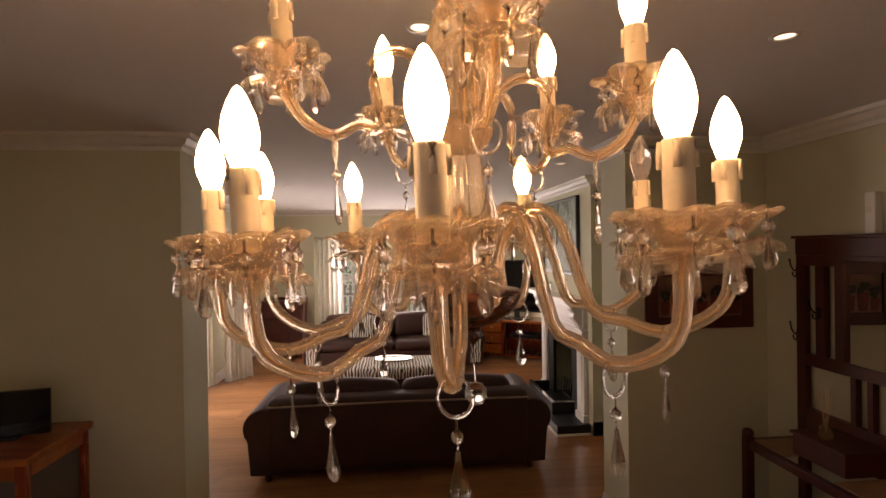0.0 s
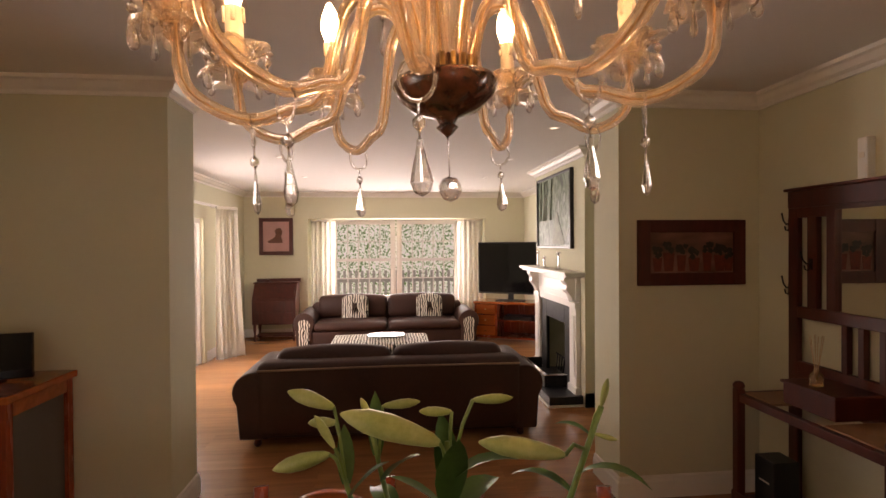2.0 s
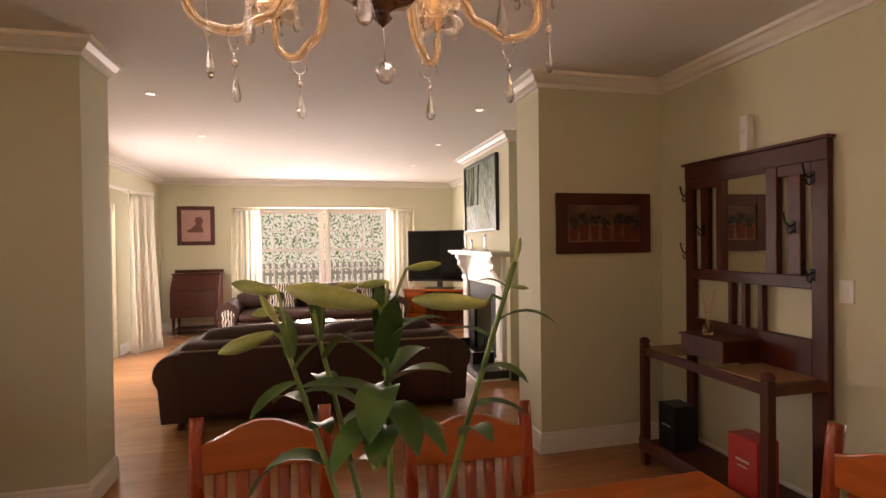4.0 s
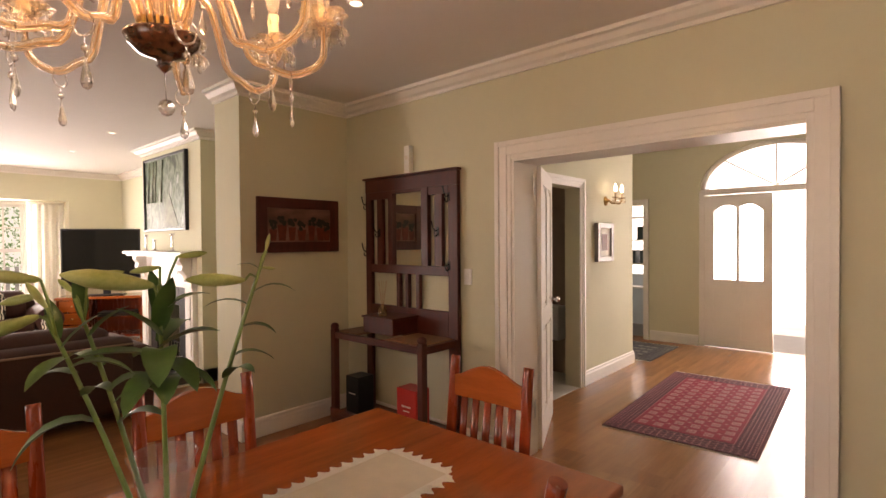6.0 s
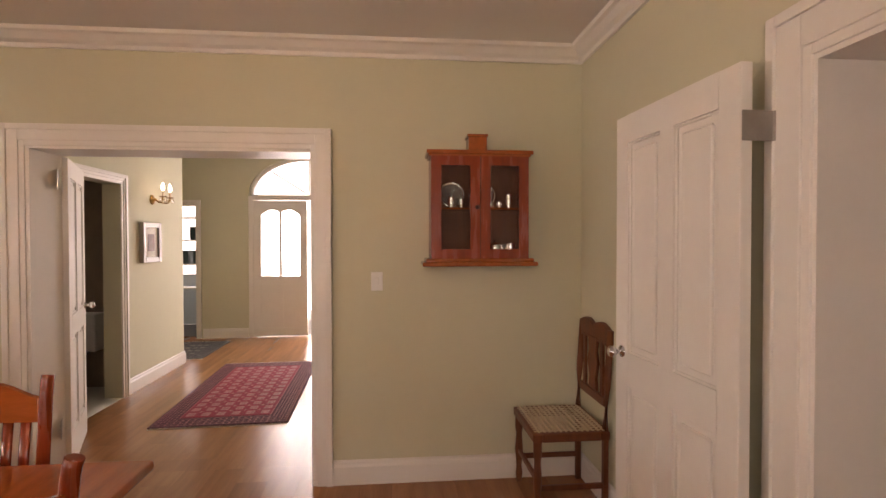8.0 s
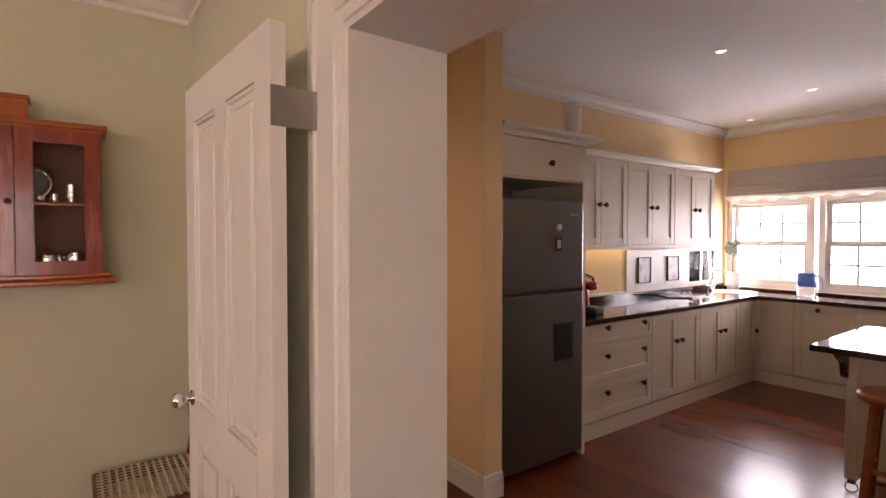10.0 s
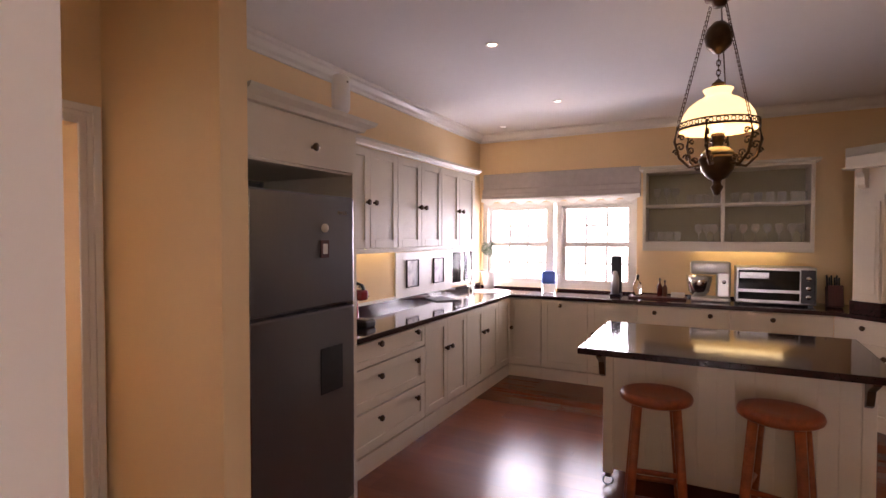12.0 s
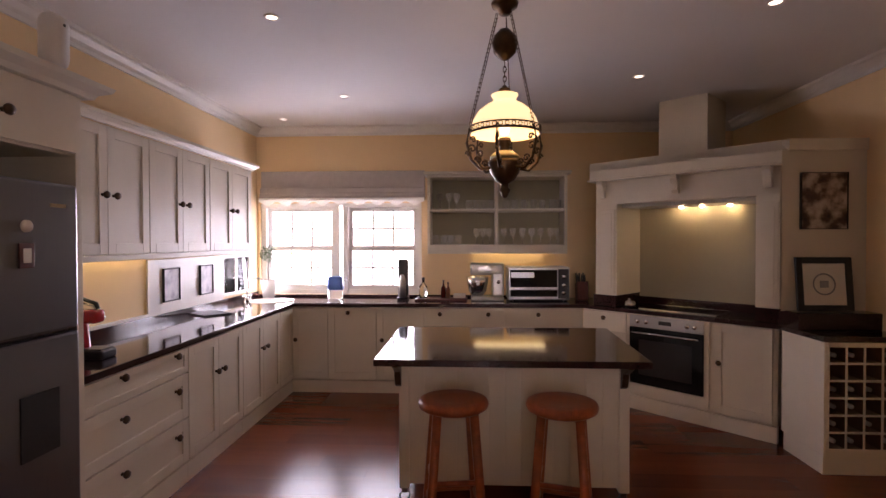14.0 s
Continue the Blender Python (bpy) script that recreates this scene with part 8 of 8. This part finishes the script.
def counter_things():
    # blind
    b = thing("roman_blind", "grey pleated roman blind with a scalloped hem", "blind")
    bm = bmesh.new()
    cloth = mat("grey linen blind", (0.50, 0.45, 0.42), 0.85, var=0.08, scale=14, bump=0.4, bscale=200)
    for i, (za, zb, d) in enumerate(((2.16, 2.36, 0.02), (2.10, 2.17, 0.05), (2.06, 2.11, 0.065), (2.02, 2.07, 0.075))):
        ab(bm, 1.10, 2.99, -7.74, -7.74 + d, za, zb, 0.008)
    part("pleats", bm, cloth, b)
    n = 108
    poly = [(1.10, 2.05), (2.99, 2.05)] + [(2.99 - 1.89 * i / n, 1.985 + 0.022 * math.cos(math.pi * 2 * 9 * i / n)) for i in range(n + 1)]
    bm = bmesh.new()
    slab(bm, poly, 0.004, Matrix(((1, 0, 0, 0), (0, 0, -1, -7.655), (0, 1, 0, 0), (0, 0, 0, 1))))
    part("scalloped_hem", bm, CURTAIN, b)
    # white splash panel and pictures
    s = thing("splash_panel", "white panel on the wall below the cabinets", "panel")
    part("board", B((3.035, 3.048, -6.90, -5.72, 0.985, 1.42, 0.002)), TRIM, s)
    part("edge", B((3.03, 3.048, -5.74, -4.5, 0.985, 1.01, 0.002)), TRIM, s)
    for y in (-6.01, -6.56):
        picture("small_picture", "small pale flower print on a dark backing", pose(3.034, y, 1.21) @ EAST, 0.23, 0.27, 0.010, BLACK, art("pale flower print", [(0.32, 0.30, 0.34), (0.55, 0.52, 0.55), (0.66, 0.62, 0.60)], 12), 0.02)
    # coffee machine
    c = thing("coffee_machine", "red and black capsule coffee machine on the worktop", "coffee machine", pose(2.71, -4.66, 0.925))
    red = mat("glossy red plastic", (0.32, 0.01, 0.012), 0.2, var=0.05)
    bm = bmesh.new()
    al(bm, [(0, 0.0), (0.075, 0.0), (0.085, 0.03), (0.078, 0.10), (0.072, 0.18), (0.06, 0.25), (0.035, 0.285), (0, 0.295)], 24, Matrix.Translation((0.06, 0, 0)), sx=1.1, sy=0.85)
    part("body", bm, red, c, smooth=True)
    part("drip_tray", B((-0.15, -0.015, -0.06, 0.06, 0.0, 0.05, 0.012), (-0.135, -0.02, -0.05, 0.05, 0.05, 0.056, 0.002)), BLACK, c)
    bm = bmesh.new()
    ab(bm, -0.10, 0.04, -0.045, 0.045, 0.19, 0.265, 0.022, seg=3)
    part("head", bm, red, c, smooth=True)
    bm = bmesh.new()
    tube(bm, [(-0.06, -0.05, 0.22), (-0.03, -0.058, 0.29), (0.05, -0.06, 0.315), (0.12, -0.06, 0.27), (0.135, -0.058, 0.18)], 0.012, 8)
    part("lever", bm, BLACK, c, "black curved lever")
    bm = bmesh.new()
    tube(bm, [(-0.09, -0.047, 0.215), (-0.02, -0.05, 0.275), (0.05, -0.052, 0.295)], 0.006, 6)
    part("chrome_strip", bm, CHROME, c)
    t = thing("tablet", "black tablet lying on the worktop", "tablet", pose(2.88, -6.32, 0.9255, 0, 0, 55))
    part("case", B((-0.12, 0.12, -0.17, 0.17, 0, 0.012, 0.003)), BLACK, t)
    # corner sink and tap
    s = thing("sink", "round pale sink rim let into the corner worktop", "sink", pose(2.70, -7.30, 0.925))
    bm = bmesh.new()
    al(bm, [(0.17, 0.001), (0.17, 0.008), (0.20, 0.012), (0.225, 0.008), (0.23, 0.001)], 32)
    part("rim", bm, PAPER, s)
    bm = bmesh.new()
    al(bm, [(0, 0.001), (0.17, 0.001), (0.17, 0.003), (0, 0.003)], 32)
    part("bowl", bm, STEEL, s)
    t = thing("tap", "chrome swan-neck tap at the corner sink", "tap", pose(2.95, -7.25, 0.925))
    bm = bmesh.new()
    al(bm, [(0, 0), (0.028, 0), (0.022, 0.03), (0.014, 0.05), (0.012, 0.08)], 14)
    tube(bm, [(0, 0, 0.05), (0, 0, 0.2), (-0.02, 0, 0.235), (-0.07, 0, 0.25), (-0.13, 0, 0.245), (-0.17, 0, 0.225), (-0.18, 0, 0.2)], 0.010, 8)
    part("spout", bm, CHROME, t)
    for y in (-0.07, 0.07):
        bm = bmesh.new()
        al(bm, [(0.016, 0), (0.012, 0.04), (0.02, 0.055), (0.018, 0.07), (0, 0.075)], 12, Matrix.Translation((0, y, 0)))
        part("handle", bm, CHROME, t)
    # pot plant
    p = thing("pot_plant", "small topiary plant in a white pot on the sill", "plant", pose(2.86, -7.60, 0.925))
    bm = bmesh.new()
    al(bm, [(0, 0), (0.06, 0), (0.085, 0.2), (0.09, 0.21), (0.08, 0.21), (0.07, 0.19), (0, 0.19)], 20)
    part("pot", bm, WHITE, p)
    bm = bmesh.new()
    tube(bm, [(0, 0, 0.19), (0.005, 0.0, 0.32), (0, 0, 0.42)], 0.006, 6)
    part("trunk", bm, mat("thin bark", (0.12, 0.08, 0.05), 0.8), p)
    bm = bmesh.new()
    rnd = random.Random(8)
    for i in range(260):
        v = Vector((rnd.gauss(0, 1), rnd.gauss(0, 1), rnd.gauss(0, 1))).normalized() * 0.10 * rnd.random() ** 0.4
        t = bmesh.new()
        t.faces.new([t.verts.new(q) for q in ((-0.016, 0, 0), (0, -0.007, 0.002), (0.016, 0, 0), (0, 0.007, 0.002))])
        join(bm, t, pose(v.x, v.y, 0.50 + v.z, rnd.uniform(-80, 80), rnd.uniform(-80, 80), rnd.uniform(0, 360)))
    tagged(part("foliage", bm, mat("grey green leaves", (0.12, 0.17, 0.10), 0.6, var=0.3), p), kind="stuff")
    # jug
    j = thing("filter_jug", "clear water filter jug with a blue insert", "jug", pose(2.07, -7.52, 0.925))
    bm = bmesh.new()
    ab(bm, -0.085, 0.085, -0.05, 0.05, 0.0, 0.24, 0.02)
    part("body", bm, CLEAR, j, smooth=True)
    part("insert", B((-0.075, 0.075, -0.042, 0.042, 0.10, 0.25, 0.012)), mat("translucent blue plastic", (0.12, 0.25, 0.62), 0.3, trans=0.3, var=0), j, "blue filter insert")
    bm = bmesh.new()
    tube(bm, [(-0.08, 0, 0.22), (-0.14, 0, 0.2), (-0.14, 0, 0.08), (-0.085, 0, 0.05)], 0.009, 6)
    part("handle", bm, WHITE, j)
    # soda machine
    s = thing("soda_maker", "slim black and silver soda maker", "soda maker", pose(1.32, -7.50, 0.925))
    part("base", B((-0.06, 0.06, -0.07, 0.09, 0, 0.03, 0.012)), BLACK, s)
    bm = bmesh.new()
    ab(bm, -0.055, 0.055, -0.06, 0.04, 0.03, 0.44, 0.025, seg=4)
    part("column", bm, mat("dark grey plastic", (0.05, 0.055, 0.06), 0.3, var=0.05), s, smooth=True)
    bm = bmesh.new()
    al(bm, [(0, 0.03), (0.04, 0.03), (0.042, 0.2), (0.02, 0.27), (0, 0.28)], 16, Matrix.Translation((0, 0.065, 0)))
    part("bottle", bm, STEEL, s)
    # tray with bottles
    t = thing("condiment_tray", "dark wooden tray with bottles on the worktop", "tray")
    part("board", B((0.62, 1.18, -7.62, -7.35, 0.9255, 0.945, 0.005)), MAHOG, t)
    for x, h, r, m, nm in ((1.10, 0.22, 0.045, CLEAR, "oil_bottle"), (0.88, 0.19, 0.026, mat("dark red sauce", (0.12, 0.015, 0.01), 0.15), "sauce_bottle"), (0.83, 0.17, 0.024, mat("brown spice", (0.18, 0.06, 0.03), 0.3), "pepper_mill")):
        b = thing(nm, "small kitchen bottle standing on the tray", "bottle", pose(x, -7.5, 0.945), "bottles on the tray")
        bm = bmesh.new()
        al(bm, [(0, 0), (r, 0), (r, h * 0.55), (r * 0.35, h * 0.72), (r * 0.3, h * 0.9), (0, h * 0.9)], 16)
        part("body", bm, m, b)
        bm = bmesh.new()
        al(bm, [(r * 0.38, h * 0.88), (r * 0.38, h), (0, h)], 12)
        part("cap", bm, BLACK, b)
    b = thing("butter_dish", "small pale butter dish on the tray", "dish")
    part("dish", B((0.64, 0.77, -7.55, -7.45, 0.945, 0.99, 0.008)), PAPER, b)
    # stand mixer
    m = thing("stand_mixer", "silver stand mixer with a steel bowl", "mixer", pose(0.42, -7.48, 0.925))
    SIL = mat("silver painted metal", (0.5, 0.49, 0.46), 0.3, metal=0.6, var=0.05)
    part("base", B((-0.19, 0.16, -0.1, 0.1, 0, 0.045, 0.015)), SIL, m)
    bm = bmesh.new()
    ab(bm, -0.19, -0.06, -0.075, 0.075, 0.045, 0.30, 0.02)
    part("column", bm, SIL, m)
    bm = bmesh.new()
    ab(bm, -0.19, 0.17, -0.075, 0.075, 0.27, 0.40, 0.025, seg=4)
    part("head", bm, SIL, m, smooth=True)
    bm = bmesh.new()
    al(bm, [(0, 0.05), (0.06, 0.05), (0.095, 0.1), (0.115, 0.19), (0.12, 0.25), (0.115, 0.25), (0.09, 0.1), (0, 0.06)], 24, Matrix.Translation((0.09, 0, 0)))
    part("bowl", bm, CHROME, m)
    bm = bmesh.new()
    al(bm, [(0.022, 0), (0.02, 0.02), (0, 0.022)], 14, pose(-0.13, 0.075, 0.2, -90, 0, 0))
    part("dial", bm, CHROME, m)
    # toaster oven
    t = thing("toaster_oven", "steel countertop oven with a dark glass door", "oven", pose(-0.13, -7.52, 0.925))
    part("case", B((-0.32, 0.32, -0.2, 0.16, 0.015, 0.36, 0.01)), STEEL, t)
    part("door", B((-0.19, 0.30, 0.16, 0.175, 0.05, 0.33, 0.006)), SCREEN, t, "dark glass door")
    part("window_frame", B((-0.19, 0.30, 0.176, 0.18, 0.12, 0.15, 0.002), (0.05, 0.29, 0.176, 0.18, 0.25, 0.31, 0.002)), STEEL, t)
    part("control_panel", B((-0.31, -0.20, 0.16, 0.172, 0.03, 0.34, 0.004)), BLACK, t)
    for z in (0.09, 0.17, 0.26):
        bm = bmesh.new()
        al(bm, [(0.022, 0), (0.02, 0.018), (0, 0.02)], 14, pose(-0.255, 0.172, z, -90, 0, 0))
        part("dial", bm, CHROME, t)
    for x in (-0.28, 0.28):
        part("foot", B((x - 0.02, x + 0.02, 0.1, 0.14, 0, 0.015)), BLACK, t)
    # knife block
    k = thing("knife_block", "dark knife block with black handles", "knife block", pose(-0.60, -7.45, 0.925, 12, 0, 0))
    part("block", B((-0.06, 0.06, -0.06, 0.06, 0.0, 0.2, 0.01)), MAHOG, k)
    for i in range(6):
        part("handle", B((-0.05 + 0.019 * i, -0.037 + 0.019 * i, -0.04 + 0.012 * (i % 3), -0.02 + 0.012 * (i % 3), 0.2, 0.28 + 0.02 * (i % 2), 0.003)), BLACK, k)


counter_things()


# ---- floor boards ----
def boards(name, label, x0, x1, y0, y1, material, seed, loose):
    """Laminate boards running along x; the loose ones are pieces of their own."""
    rnd = random.Random(seed)
    fl = new(name)
    tagged(fl, label, "floor", kind="structure")
    W, L = 0.193, 1.38
    shared = {}
    rest = bmesh.new()
    n_rest = 0
    rows = int(math.ceil((y1 - y0) / W))
    for r in range(rows):
        ya, yb = y0 + r * W, min(y1, y0 + (r + 1) * W)
        x = x0 - rnd.choice((0.2, 0.55, 0.9, 1.2))
        while x < x1:
            a, b = max(x, x0), min(x + L, x1)
            x += L
            if b - a < 0.01:
                continue
            g = 0.0002
            if loose:
                key = (round(b - a, 3), round(yb - ya, 3))
                if key not in shared:
                    bm = bmesh.new()
                    ab(bm, g, b - a - g, g, yb - ya - g, -0.014, 0)
                    shared[key] = wrap("plank", bm, material)
                o = new("plank", shared[key])
                o.parent, o.location = fl, (a, ya, 0)
            else:
                ab(rest, a + g, b - g, ya + g, yb - g, -0.014, 0)
                n_rest += 1
    if n_rest:
        o = part("planks", rest, material, fl)
        tagged(o, kind="stuff")
    else:
        rest.free()


boards("floor_dining", "warm oak laminate boards with a satin sheen", -2.4, 3.12, -1.84, 3.8, OAK, 1, True)
boards("floor_hall", "warm oak laminate boards lit by the front door", 3.12, 8.0, -1.2, 4.6, OAK, 2, True)
boards("floor_lounge", "warm oak laminate boards in the lounge", -2.45, 3.0, 3.8, 10.4, OAK, 3, True)
boards("floor_kitchen", "reddish brown laminate boards with a satin sheen", -2.3, 3.05, -7.75, -1.84, CHERRY, 4, True)
